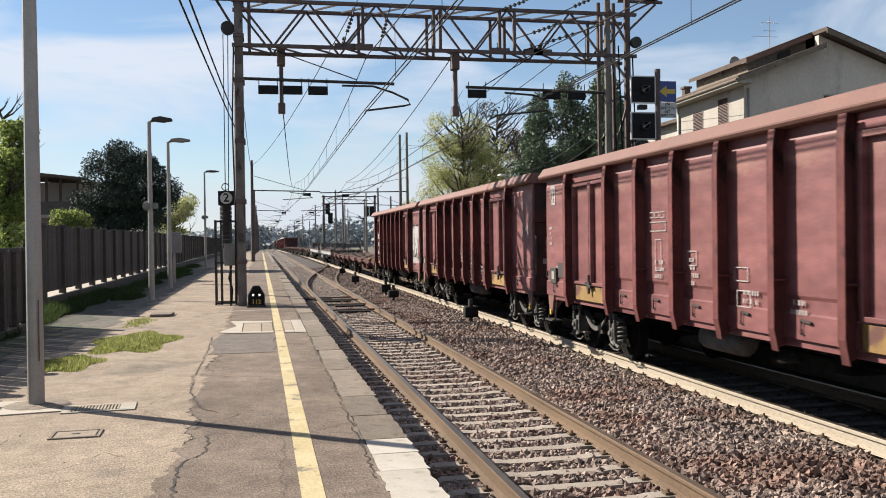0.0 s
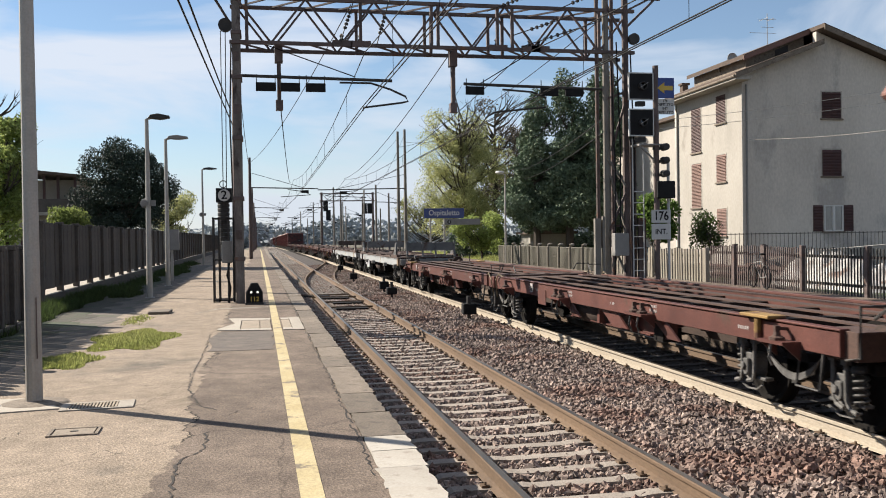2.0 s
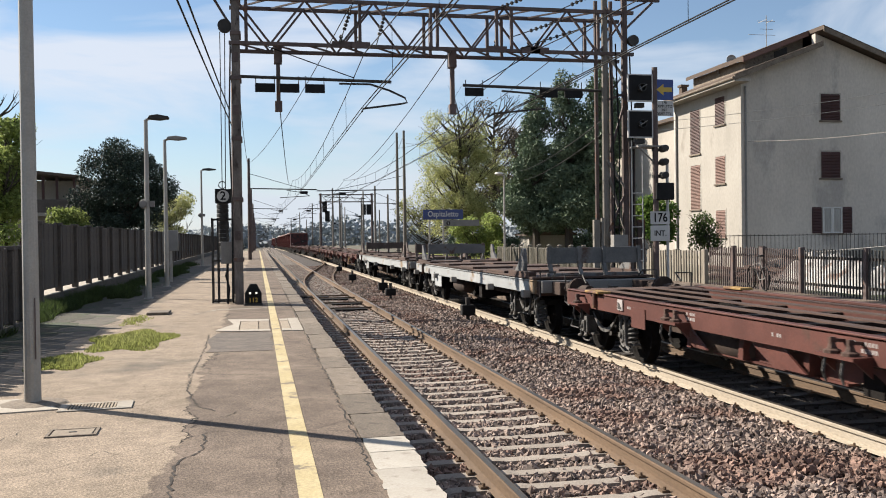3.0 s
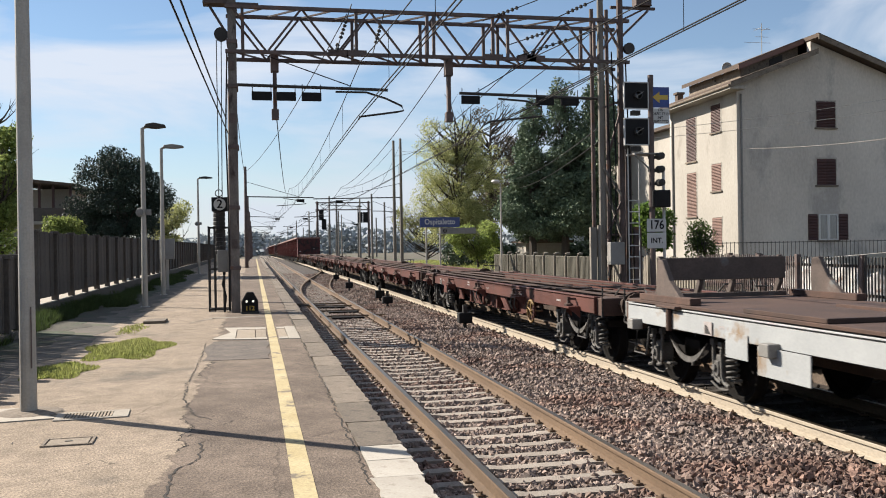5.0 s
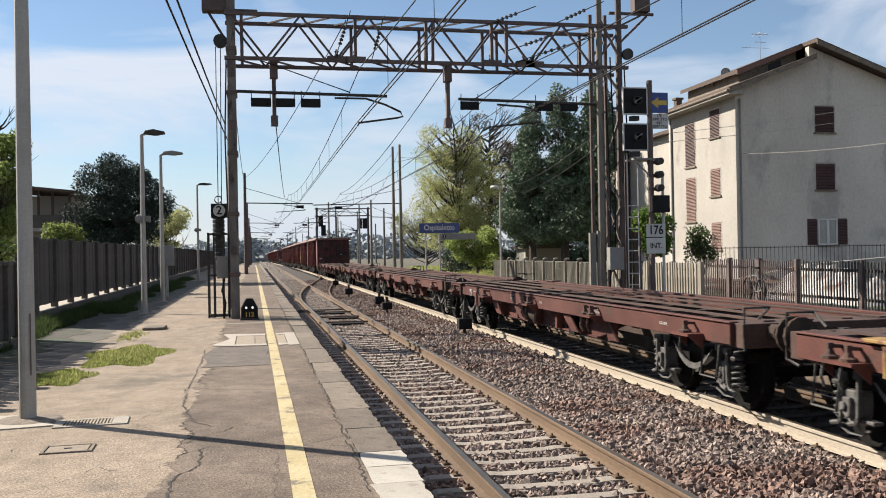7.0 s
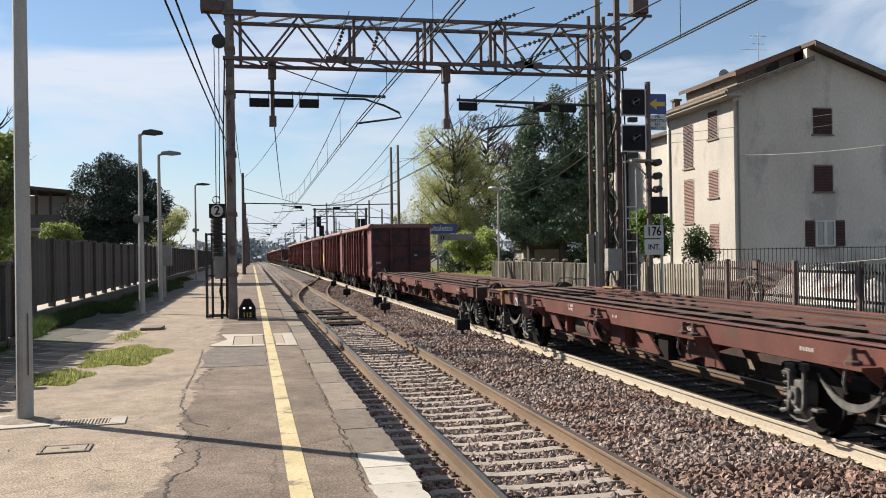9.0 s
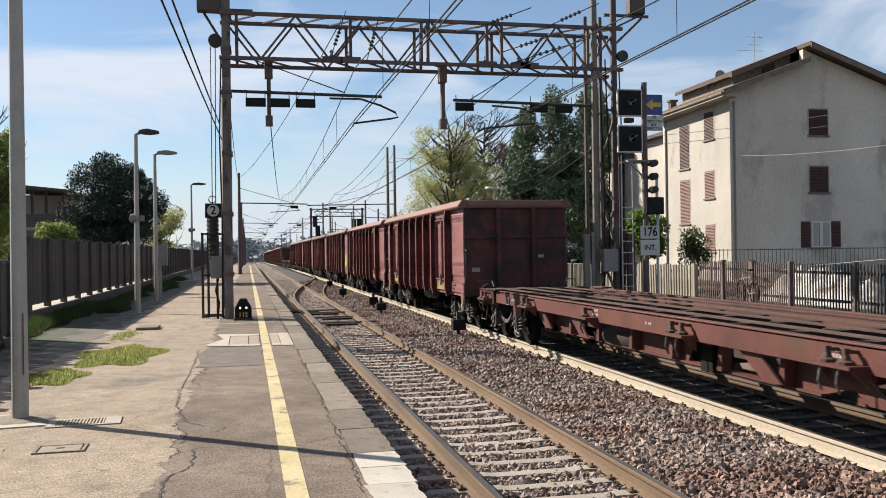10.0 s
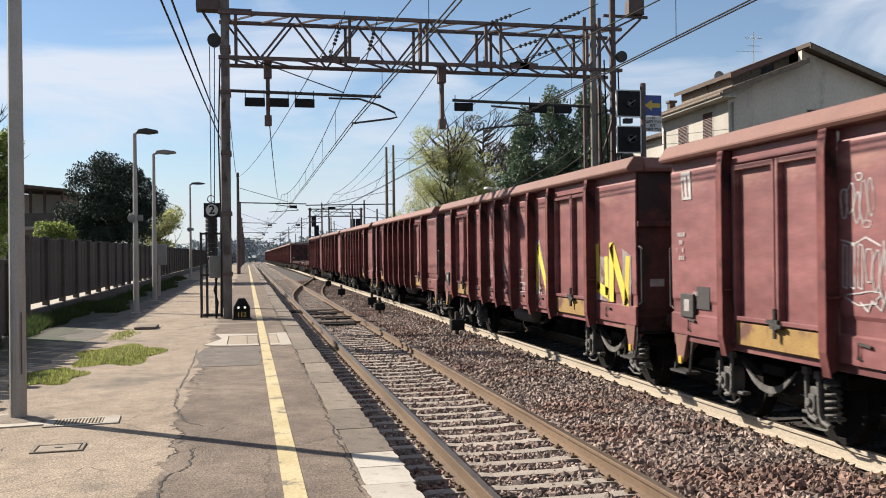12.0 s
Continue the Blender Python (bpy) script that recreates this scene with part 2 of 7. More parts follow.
MAST = mat("mast_steel", (0.08, 0.058, 0.053), (0.16, 0.118, 0.108), 0.75, 0.2, scale=2.5, fine=40, bump=0.3, vary=0.14, spots=(0.18, 0.081, 0.0406), spot_at=0.6, spot_scale=3)
MAST_PALE = mat("weathered_mast_steel", (0.1, 0.082, 0.072), (0.26, 0.225, 0.2), 0.8, 0.0, scale=3.5, fine=30, bump=0.4, stretch=(1, 1, 0.4), vary=0.15, spots=(0.05, 0.035, 0.03), spot_at=0.54, spot_scale=4)
CONC_MAST = mat("mast_concrete", (0.175, 0.158, 0.133), (0.238, 0.217, 0.189), 0.9, scale=2, fine=40, bump=0.3)
BLACK = mat("black_enamel", (0.012, 0.012, 0.013), (0.022, 0.022, 0.023), 0.85, scale=4, fine=40, bump=0.1, gloss=0.2)
DARK = mat("dark_metal", (0.03, 0.028, 0.027), (0.06, 0.055, 0.05), 0.7, 0.2, scale=5, fine=50, bump=0.2)
WIRE = mat("catenary_wire", (0.014, 0.013, 0.013), (0.03, 0.028, 0.027), 0.85, 0.0, scale=5, fine=50, bump=0, gloss=0.2)
GREY_BOX = mat("grey_cabinet", (0.195, 0.189, 0.176), (0.26, 0.25, 0.234), 0.6, scale=3, fine=40, bump=0.1)
WHITE = mat("white_enamel", (0.51, 0.503, 0.48), (0.6, 0.593, 0.57), 0.5, scale=3, fine=40, bump=0.05, vary=0.04)
BLUE = mat("blue_enamel", (0.02, 0.048, 0.216), (0.028, 0.064, 0.272), 0.45, scale=3, fine=40, bump=0.05, vary=0.04)
NAVY = mat("navy_enamel", (0.03, 0.05, 0.17), (0.045, 0.07, 0.22), 0.45, scale=3, fine=40, bump=0.05, vary=0.04)
SIGN_YELLOW = mat("yellow_enamel", (0.562, 0.375, 0.0375), (0.615, 0.427, 0.06), 0.45, scale=3, fine=40, bump=0.05, vary=0.04)
WAGON = mat("wagon_red_brown", (0.125, 0.046, 0.046), (0.268, 0.106, 0.104), 0.5, scale=1.1, fine=9, bump=0.08, stretch=(1, 0.4, 1.7), vary=0.1, spots=(0.3, 0.16, 0.135), spot_at=0.58, spot_scale=0.7, gloss=0.4)
# Darker, duller version of the wagon red, carrying the ribs' shade.
RIB = mat("wagon_rib_shade", (0.095, 0.032, 0.031), (0.215, 0.072, 0.068), 0.75, scale=1.6, fine=12, bump=0.1, vary=0.1, spots=(0.035, 0.02, 0.018), spot_at=0.55, spot_scale=1.2, gloss=0.2)
# Darker copy of the wagon red; the end walls' shade is in it.
WAGON_END = mat("wagon_end_shade", (0.055, 0.023, 0.022), (0.12, 0.04, 0.036), 0.75, scale=1.6, fine=20, bump=0.15, vary=0.1, spots=(0.04, 0.026, 0.024), spot_at=0.5, spot_scale=1.3, gloss=0.3)
# Grimy dark brown, with the shade below the deck put into it.
UNDER = mat("underframe_grime_shade", (0.028, 0.018, 0.014), (0.07, 0.045, 0.034), 0.85, scale=2.5, fine=30, bump=0.3, vary=0.15, gloss=0.3)
# Sleeper concrete blackened to stand for the shade under the train.
SHADED_SLEEPER = mat("shaded_sleeper_concrete", (0.035, 0.032, 0.03), (0.07, 0.062, 0.056), 0.8, scale=3, fine=50, bump=0.5, vary=0.14, spots=(0.05, 0.042, 0.036), spot_at=0.5, spot_scale=2)
WAGON_RIM = mat("wagon_rim", (0.167, 0.0775, 0.0608), (0.223, 0.112, 0.0899), 0.7, scale=1.2, fine=30, bump=0.2, vary=0.08, gloss=0.35)
PATCH_GREY = mat("repaint_grey", (0.0245, 0.021, 0.021), (0.042, 0.035, 0.0336), 0.7, scale=3, fine=30, bump=0.05)
WAGON_IN = mat("wagon_inside_rust", (0.06, 0.033, 0.024), (0.102, 0.054, 0.036), 0.9, scale=1.5, fine=30, bump=0.4)
FLAT_RED = mat("flat_wagon_red", (0.0714, 0.02268, 0.0168), (0.126, 0.04032, 0.02856), 0.6, scale=1.2, fine=30, bump=0.2, vary=0.1, spots=(0.072, 0.0346, 0.023), spot_at=0.6, spot_scale=1.6, gloss=0.35)
FLAT_TOP = mat("flat_wagon_top_rust", (0.047, 0.0232, 0.01657), (0.09435, 0.04972, 0.03426), 0.85, scale=2, fine=30, bump=0.4, vary=0.14)
FLAT_GREY = mat("flat_wagon_pale_grey", (0.31, 0.325, 0.33), (0.41, 0.425, 0.43), 0.7, scale=0.9, fine=30, bump=0.1, vary=0.05, spots=(0.238, 0.161, 0.091), spot_at=0.6, spot_scale=1.2)
FLAP = mat("weathered_flap_grey", (0.1, 0.1, 0.1), (0.19, 0.185, 0.18), 0.75, scale=2, fine=30, bump=0.2, vary=0.1, spots=(0.09, 0.05, 0.035), spot_at=0.55, spot_scale=2)
RUSTY_FLAP = mat("rusty_flap_steel", (0.06, 0.045, 0.038), (0.13, 0.095, 0.08), 0.85, scale=2, fine=30, bump=0.3, vary=0.12, spots=(0.16, 0.16, 0.155), spot_at=0.6, spot_scale=2)
COVER_HOSE = mat("dusty_hose", (0.2, 0.15, 0.09), (0.3, 0.23, 0.15), 0.85, scale=6, fine=40, bump=0.1)
OCHRE = mat("ochre_paint", (0.2457, 0.1418, 0.03713), (0.3348, 0.2079, 0.0594), 0.75, scale=4, fine=40, bump=0.2, spots=(0.12, 0.045, 0.032), spot_at=0.52, spot_scale=2.5)
# Grimy frames and wheels, near-black with the shade under the wagons put in.
BOGIE = mat("bogie_grime_shade", (0.009, 0.0078, 0.0074), (0.02, 0.017, 0.0155), 0.85, 0.0, scale=3, fine=40, bump=0.4, vary=0.12, gloss=0.12)
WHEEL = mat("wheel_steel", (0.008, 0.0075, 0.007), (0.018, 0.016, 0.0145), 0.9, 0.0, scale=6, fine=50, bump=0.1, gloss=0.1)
CHALK = mat("white_stencil_paint", (0.3, 0.264, 0.252), (0.408, 0.372, 0.36), 0.8, scale=8, fine=60, bump=0, vary=0.08)
SPRAY_WHITE = mat("white_spray_paint", (0.33, 0.315, 0.31), (0.45, 0.435, 0.43), 0.75, scale=3, fine=40, bump=0, spots=(0.22, 0.13, 0.12), spot_at=0.55, spot_scale=2.5)
SPRAY_YELLOW = mat("yellow_spray_paint", (0.54, 0.413, 0.03), (0.615, 0.495, 0.06), 0.75, scale=3, fine=40, bump=0)
SPRAY_GREY = mat("grey_spray_paint", (0.17, 0.12, 0.115), (0.3, 0.25, 0.245), 0.75, scale=5, fine=40, bump=0, spots=(0.12, 0.04, 0.035), spot_at=0.52, spot_scale=3)
# Set lighter than the white stucco to offset the end wall's shade.
STUCCO = mat("house_stucco_grey", (0.484, 0.44, 0.3872), (0.6512, 0.5984, 0.528), 0.95, scale=0.28, fine=9, bump=0.3, stretch=(1, 1, 0.55), vary=0.07, spots=(0.4, 0.37, 0.335), spot_at=0.54, spot_scale=0.42)
STUCCO_WHITE = mat("house_stucco_white", (0.3612, 0.3354, 0.2924), (0.473, 0.4386, 0.387), 0.95, scale=0.5, fine=12, bump=0.2, stretch=(1, 1, 0.5), vary=0.06, spots=(0.33, 0.3, 0.26), spot_at=0.6, spot_scale=0.6)
TILE = mat("roof_tile", (0.078, 0.054, 0.039), (0.12, 0.084, 0.063), 0.9, scale=3, fine=20, bump=0.6, vary=0.15)
SHUTTER = mat("brown_shutter", (0.055, 0.024, 0.022), (0.085, 0.036, 0.032), 0.7, scale=3, fine=30, bump=0.2, vary=0.1)
SHUTTER_PALE = mat("faded_shutter", (0.15, 0.08, 0.06), (0.2, 0.11, 0.085), 0.75, scale=3, fine=30, bump=0.2, vary=0.1)
GLASS = mat("window_glass", (0.03, 0.035, 0.04), (0.05, 0.055, 0.06), 0.08, scale=2, fine=10, bump=0, gloss=0.9)
CURTAIN = mat("curtained_pane", (0.2475, 0.2475, 0.2365), (0.33, 0.33, 0.3135), 0.15, scale=2, fine=12, bump=0, stretch=(4, 4, 0.3), gloss=0.7)
BARK = mat("bark", (0.048, 0.0384, 0.0296), (0.088, 0.072, 0.056), 0.95, scale=5, fine=40, bump=0.8, stretch=(1, 1, 0.3))
FOLIAGE = [("spring", (0.32, 0.34, 0.13), (0.52, 0.53, 0.25)), ("dark", (0.017, 0.03, 0.022), (0.04, 0.062, 0.042)), ("fir", (0.085, 0.135, 0.08), (0.23, 0.3, 0.18)), ("poplar", (0.22, 0.29, 0.075), (0.4, 0.47, 0.16)), ("grass", (0.33, 0.38, 0.1), (0.52, 0.54, 0.2)), ("weed", (0.04, 0.064, 0.018), (0.085, 0.12, 0.036)), ("twig", (0.17, 0.135, 0.095), (0.27, 0.22, 0.16)), ("laurel", (0.07, 0.14, 0.025), (0.15, 0.22, 0.05))]

dented(WAGON, 2.2, 0.018)


def translucent(material, share):
    """Lets sunlight through thin leaves."""
    nt = material.node_tree
    p, out = nt.nodes["Principled BSDF"], nt.nodes["Material Output"]
    t, mx = nt.nodes.new("ShaderNodeBsdfTranslucent"), nt.nodes.new("ShaderNodeMixShader")
    nt.links.new(p.inputs["Base Color"].links[0].from_socket, t.inputs["Color"])
    mx.inputs["Fac"].default_value = share
    nt.links.new(p.outputs["BSDF"], mx.inputs[1])
    nt.links.new(t.outputs["BSDF"], mx.inputs[2])
    nt.links.new(mx.outputs["Shader"], out.inputs["Surface"])


LEAF = {k: mat("foliage_" + k, a, b, 0.7, scale=0.8, fine=8, bump=0, vary=0.25, gloss=0.3) for k, a, b in FOLIAGE}
for key in ("spring", "poplar", "grass", "weed", "laurel"):
    translucent(LEAF[key], 0.55)
# Distance haze is put into this pale grey-blue leaf colour.
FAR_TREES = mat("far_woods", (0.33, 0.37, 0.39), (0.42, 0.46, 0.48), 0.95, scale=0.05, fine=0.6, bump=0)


# ---- building tools ----
class Shape:
    """Collects boxes, rods and sheets into one mesh."""

    def __init__(self):
        self.v, self.f = [], []

    def add(self, verts, faces):
        k = len(self.v)
        self.v += [tuple(p) for p in verts]
        self.f += [tuple(i + k for i in f) for f in faces]
        return self

    def box(self, x0, x1, y0, y1, z0, z1, m=None):
        p = [Vector((x, y, z)) for z in (z0, z1) for y in (y0, y1) for x in (x0, x1)]
        if m is not None:
            p = [m @ q for q in p]
        return self.add(p, [(0, 2, 3, 1), (4, 5, 7, 6), (0, 1, 5, 4), (2, 6, 7, 3), (0, 4, 6, 2), (1, 3, 7, 5)])

    def rod(self, a, b, r, n=8, r2=None):
        a, b = Vector(a), Vector(b)
        q = (b - a).to_track_quat("Z", "Y")
        r2 = r if r2 is None else r2
        ring = [Vector((math.cos(2 * math.pi * i / n), math.sin(2 * math.pi * i / n), 0)) for i in range(n)]
        p = [a + q @ (c * r) for c in ring] + [b + q @ (c * r2) for c in ring]
        return self.add(p, [(i, (i + 1) % n, n + (i + 1) % n, n + i) for i in range(n)] + [tuple(range(n))[::-1], tuple(range(n, 2 * n))])

    def path(self, pts, r, n=6):
        """One continuous tube through the points."""
        q = [Vector(p) for p in pts]
        rings = []
        for i, p in enumerate(q):
            d = (q[min(len(q) - 1, i + 1)] - q[max(0, i - 1)])
            t = (d if d.length > 1e-6 else Vector((0, 0, 1))).normalized()
            side = t.cross(Vector((0, 0, 1)) if abs(t.z) < 0.9 else Vector((1, 0, 0))).normalized()
            up = side.cross(t)
            rings += [p + (side * math.cos(2 * math.pi * k / n) + up * math.sin(2 * math.pi * k / n)) * r for k in range(n)]
        f = [(i * n + k, i * n + (k + 1) % n, (i + 1) * n + (k + 1) % n, (i + 1) * n + k) for i in range(len(q) - 1) for k in range(n)]
        return self.add(rings, f + [tuple(range(n))[::-1], tuple(range(len(rings) - n, len(rings)))])

    def beam(self, a, b, w, h=None):
        """A square bar from a to b."""
        a, b = Vector(a), Vector(b)
        q = (b - a).to_track_quat("Z", "Y").to_matrix().to_4x4()
        h = w if h is None else h
        return self.box(-w / 2, w / 2, -h / 2, h / 2, 0, (b - a).length, Matrix.Translation(a) @ q)

    def prism(self, outline, axis, lo, hi):
        """Pulls a closed outline (pairs) along axis 0, 1 or 2 from lo to hi."""
        n, p = len(outline), []
        for w in (lo, hi):
            for a, b in outline:
                p.append((w, a, b) if axis == 0 else (a, w, b) if axis == 1 else (a, b, w))
        return self.add(p, [(i, (i + 1) % n, n + (i + 1) % n, n + i) for i in range(n)] + [tuple(range(n))[::-1], tuple(range(n, 2 * n))])

    def lathe(self, profile, centre, axis, n=16):
        """Turns pairs (radius, along) round an axis through centre."""
        c, k = Vector(centre), len(profile)
        p = []
        for i in range(n):
            a = 2 * math.pi * i / n
            for r, s in profile:
                u, w = r * math.cos(a), r * math.sin(a)
                p.append(c + Vector((s, u, w) if axis == 0 else (u, s, w) if axis == 1 else (u, w, s)))
        f = [(i * k + j, ((i + 1) % n) * k + j, ((i + 1) % n) * k + j + 1, i * k + j + 1) for i in range(n) for j in range(k - 1)]
        return self.add(p, f)

    def mesh(self, name, material, bevel=0.0, smooth=False, weld=False):
        me = bpy.data.meshes.new(name)
        me.from_pydata(self.v, [], self.f)
        bm = bmesh.new()
        bm.from_mesh(me)
        if weld:
            bmesh.ops.remove_doubles(bm, verts=bm.verts, dist=0.0005)
        bmesh.ops.recalc_face_normals(bm, faces=bm.faces)
        if bevel:
            bmesh.ops.bevel(bm, geom=bm.edges[:], offset=bevel, segments=1, affect="EDGES", clamp_overlap=True)
        if smooth:
            for f in bm.faces:
                f.smooth = True
        bm.to_mesh(me)
        bm.free()
        me.materials.append(material)
        return me


def part(name, shape, material, parent=None, label="", bevel=0.0, m=None, smooth=False):
    """Links a shape, or a ready mesh, as one mesh object under a thing or part."""
    me = shape if isinstance(shape, bpy.types.Mesh) else shape.mesh(name, material, bevel, smooth)
    ob = new(name, me)
    if parent:
        ob.parent = parent
    if m is not None:
        ob.matrix_basis = m
    return tagged(ob, label)


def thing(name, label, category, m=None, group="", kind=""):
    ob = new(name)
    ob.empty_display_size = 0.2
    if m is not None:
        ob.matrix_basis = m
    return tagged(ob, label, category, group, kind)


def lettering(name, text, size, material, parent, m, label="", depth=0.002, wide=1.0):
    """Raised letters in the built-in font, facing -y of the pose m, centred."""
    cu = bpy.data.curves.new(name, "FONT")
    cu.body, cu.size, cu.extrude = text, size, depth
    cu.align_x, cu.align_y = "CENTER", "CENTER"
    cu.resolution_u = 3
    cu.offset = size * 0.018
    tmp = bpy.data.objects.new(name, cu)
    me = bpy.data.meshes.new_from_object(tmp)
    bpy.data.objects.remove(tmp)
    me.transform(Matrix.Diagonal((wide, 1, 1, 1)))
    me.materials.append(material)
    return part(name, me, material, parent, label, m=m @ pose(0, 0, 0, 90))


def fall(y):
    """The line drops gently in the distance, fitted to the camera's view."""
    return -0.0042 * max(0.0, y - 110.0)


# ---- large structure ----
TRACK_1, TRACK_2, PLAT = 2.81, 6.94, 0.5
GAUGE_HALF = 0.7535
FAR = 900.0


def strip(name, x0, x1, z, material, y0=-30.0, y1=FAR, kind="structure", label="", category="", thick=0.0):
    """A long sheet along the line that follows its fall."""
    ys = [y0, -10, 0, 10, 20, 40, 70, 110, 111, 160, 300, 500, y1]
    ys = [y for y in ys if y0 <= y <= y1]
    if ys[-1] != y1:
        ys.append(y1)
    s = Shape()
    p = [(x, y, z + fall(y)) for y in ys for x in (x0, x1)]
    s.add(p, [(2 * i, 2 * i + 1, 2 * i + 3, 2 * i + 2) for i in range(len(ys) - 1)])
    if thick:
        q = [(x, y, z - thick + fall(y)) for y in ys for x in (x0, x1)]
        s.add(p, []).add(q, [])
        n, k = len(ys), 2 * len(ys)
        s.f += [(k + 2 * i, k + 2 * i + 2, 2 * k + 2 * i + 2, 2 * k + 2 * i) for i in range(n - 1)]
        s.f += [(k + 2 * i + 1, k + 2 * i + 3, 2 * k + 2 * i + 3, 2 * k + 2 * i + 1) for i in range(n - 1)]
    ob = part(name, s.mesh(name, material, weld=True), material)
    return tagged(ob, label, category, kind=kind)


ground = Shape()
gy = [-400, -30, 0, 40, 110, 111, 160, 300, 500, 900, 3000]
gp = [(x, y, -0.36 + fall(y)) for y in gy for x in (-1500, -60, 0, 60, 1500)]
ground.add(gp, [(5 * i + j, 5 * i + j + 1, 5 * i + j + 6, 5 * i + j + 5) for i in range(len(gy) - 1) for j in range(4)])
tagged(part("ground", ground, EARTH), "bare earth and grass around the railway line", "ground", kind="structure")
strip("ballast_bed", 1.0, 8.75, -0.212, BALLAST, label="dark bed under both tracks that shades the gaps between stones", category="ballast")
# Dark strip laid where the train shades the track bed.
strip("oily_bed", 6.3, 8.74, -0.204, SHADED_STONE, label="dark ballast with the train's shade in its colour", category="ballast")
platform = strip("platform", -5.3, 0.78, PLAT, PAVING, y1=150, label="cracked asphalt and concrete station platform", category="platform", thick=0.9)
far_platform = strip("far_platform", 8.75, 14.4, PLAT, PAVING, y1=150, label="low asphalt platform behind the second track", category="platform", thick=0.9)
strip("verge_right", 14.4, 60.0, 0.44, EARTH, label="grassy ground behind the pale fence", category="ground")
strip("verge_left", -60.0, -5.3, 0.42, EARTH, label="garden ground behind the dark fence", category="ground")

# kerb stones of both platforms
random.seed(3)


def kerb_stones(owner, x0, x1, ylast, white_until):
    def stone(n, material, chip):
        """A slab of length n with chipped, uneven edges."""
        k = int(n / 0.09)
        near = [(x0 + random.uniform(-chip, chip), 0.004 + (n - 0.008) * i / k) for i in range(k + 1)]
        far = [(x1 + random.uniform(-chip * 1.6, chip * 0.4), 0.004 + (n - 0.008) * i / k) for i in range(k, -1, -1)]
        return Shape().prism(far[::-1] + near[::-1], 2, -0.22, 0.0).mesh("kerb_stone", material)

    base = [stone(1.0, KERB, 0.012) for _ in range(4)]
    white = [stone(0.5, WHITE_KERB, 0.016) for _ in range(6)]
    y = -2.85
    while y < ylast:
        painted = y < white_until
        me = random.choice(white if painted else base)
        part("kerb_stone", me, KERB, owner, "whitewashed kerb stone" if painted else "", m=pose(random.uniform(-0.012, 0.012), y, PLAT + random.uniform(0.0, 0.012), random.uniform(-0.3, 0.3), random.uniform(-0.3, 0.3), random.uniform(-0.3, 0.3)))
        y += 0.5 if painted else 1.0


kerb_stones(platform, 0.78, 1.13, 70, 6.9)
kerb_stones(far_platform, 8.6, 8.9, 60, -99)
part("kerb_wall", Shape().box(0.8, 1.08, -10, 150, -0.4, PLAT - 0.2), KERB, platform)
part("kerb_wall", Shape().box(0.8, 1.12, 71, 150, PLAT - 0.2, PLAT), KERB, platform)
line = strip("yellow_line", 0.226, 0.374, PLAT + 0.004, YELLOW, y1=150, label="worn yellow safety line painted along the platform", category="line")


# ---- rails and sleepers ----
def rail_outline():
    half = [(0.0, 0.0), (0.034, 0.0), (0.037, -0.012), (0.036, -0.04), (0.01, -0.053), (0.009, -0.14), (0.07, -0.16), (0.074, -0.172)]
    return half + [(-x, z) for x, z in half[::-1] if x or z < 0]


def straight_rail(name, x, material, owner, label=""):
    s = Shape()
    for a, b in ((-20, 40), (40, 110), (110, FAR)):
        n = len(rail_outline())
        p = [(x + u, y, w + fall(y)) for y in (a, b) for u, w in rail_outline()]
        s.add(p, [(i, (i + 1) % n, n + (i + 1) % n, n + i) for i in range(n)])
    part(name, s, material, owner, label)
    t = Shape()
    for a, b in ((-20, 40), (40, 110), (110, FAR)):
        t.add([(x - 0.028, a, 0.0015 + fall(a)), (x + 0.03, a, 0.0015 + fall(a)), (x + 0.03, b, 0.0015 + fall(b)), (x - 0.028, b, 0.0015 + fall(b))], [(0, 1, 2, 3)])
    part("running_surface", t, SHINE, owner)


def sleepers(owner, axis, pitch, y0, near, far, material=SLEEPER):
    s = Shape()
    s.prism([(-1.2, -0.29), (-1.2, -0.185), (-1.16, -0.165), (-0.5, -0.165), (-0.4, -0.178), (0.4, -0.178), (0.5, -0.165), (1.16, -0.165), (1.2, -0.185), (1.2, -0.29)], 1, -0.085, 0.085)
    me = s.mesh("sleeper", material)
    y = y0
    while y < near:
        part("sleeper", me, SLEEPER, owner, m=pose(axis + random.uniform(-0.012, 0.012), y, random.uniform(-0.006, 0.003), 0, 0, random.uniform(-0.5, 0.5)))
        y += pitch
    rest = Shape()
    while y < far:
        rest.box(axis - 1.2, axis + 1.2, y - 0.11, y + 0.11, -0.3, -0.185)
        y += pitch
    tagged(part("far_sleepers", rest, material, owner), kind="stuff")
    clips = Shape()
    y = y0
    while y < min(near, 42):
        for side in (-1, 1):
            for edge in (-1, 1):
                x = axis + side * GAUGE_HALF + edge * 0.105
                clips.box(x - 0.035, x + 0.035, y - 0.045, y + 0.045, -0.168, -0.145).rod((x, y - 0.02, -0.15), (x, y - 0.02, -0.115), 0.014, 6)
        y += pitch
    tagged(part("rail_clips", clips, RUST, owner), kind="stuff")


def railway_track(name, axis, label, near_mat, near):
    t = thing(name, label, "track", kind="structure")
    straight_rail("rail", axis - GAUGE_HALF, near_mat, t)
    straight_rail("rail", axis + GAUGE_HALF, RUST, t)
    return t


track_1 = railway_track("track_1", TRACK_1, "rusty rails on pale concrete sleepers beside the platform", RUST, 60)
track_2 = railway_track("track_2", TRACK_2, "pale dusty rails on concrete sleepers under the train", PALE_RAIL, 60)


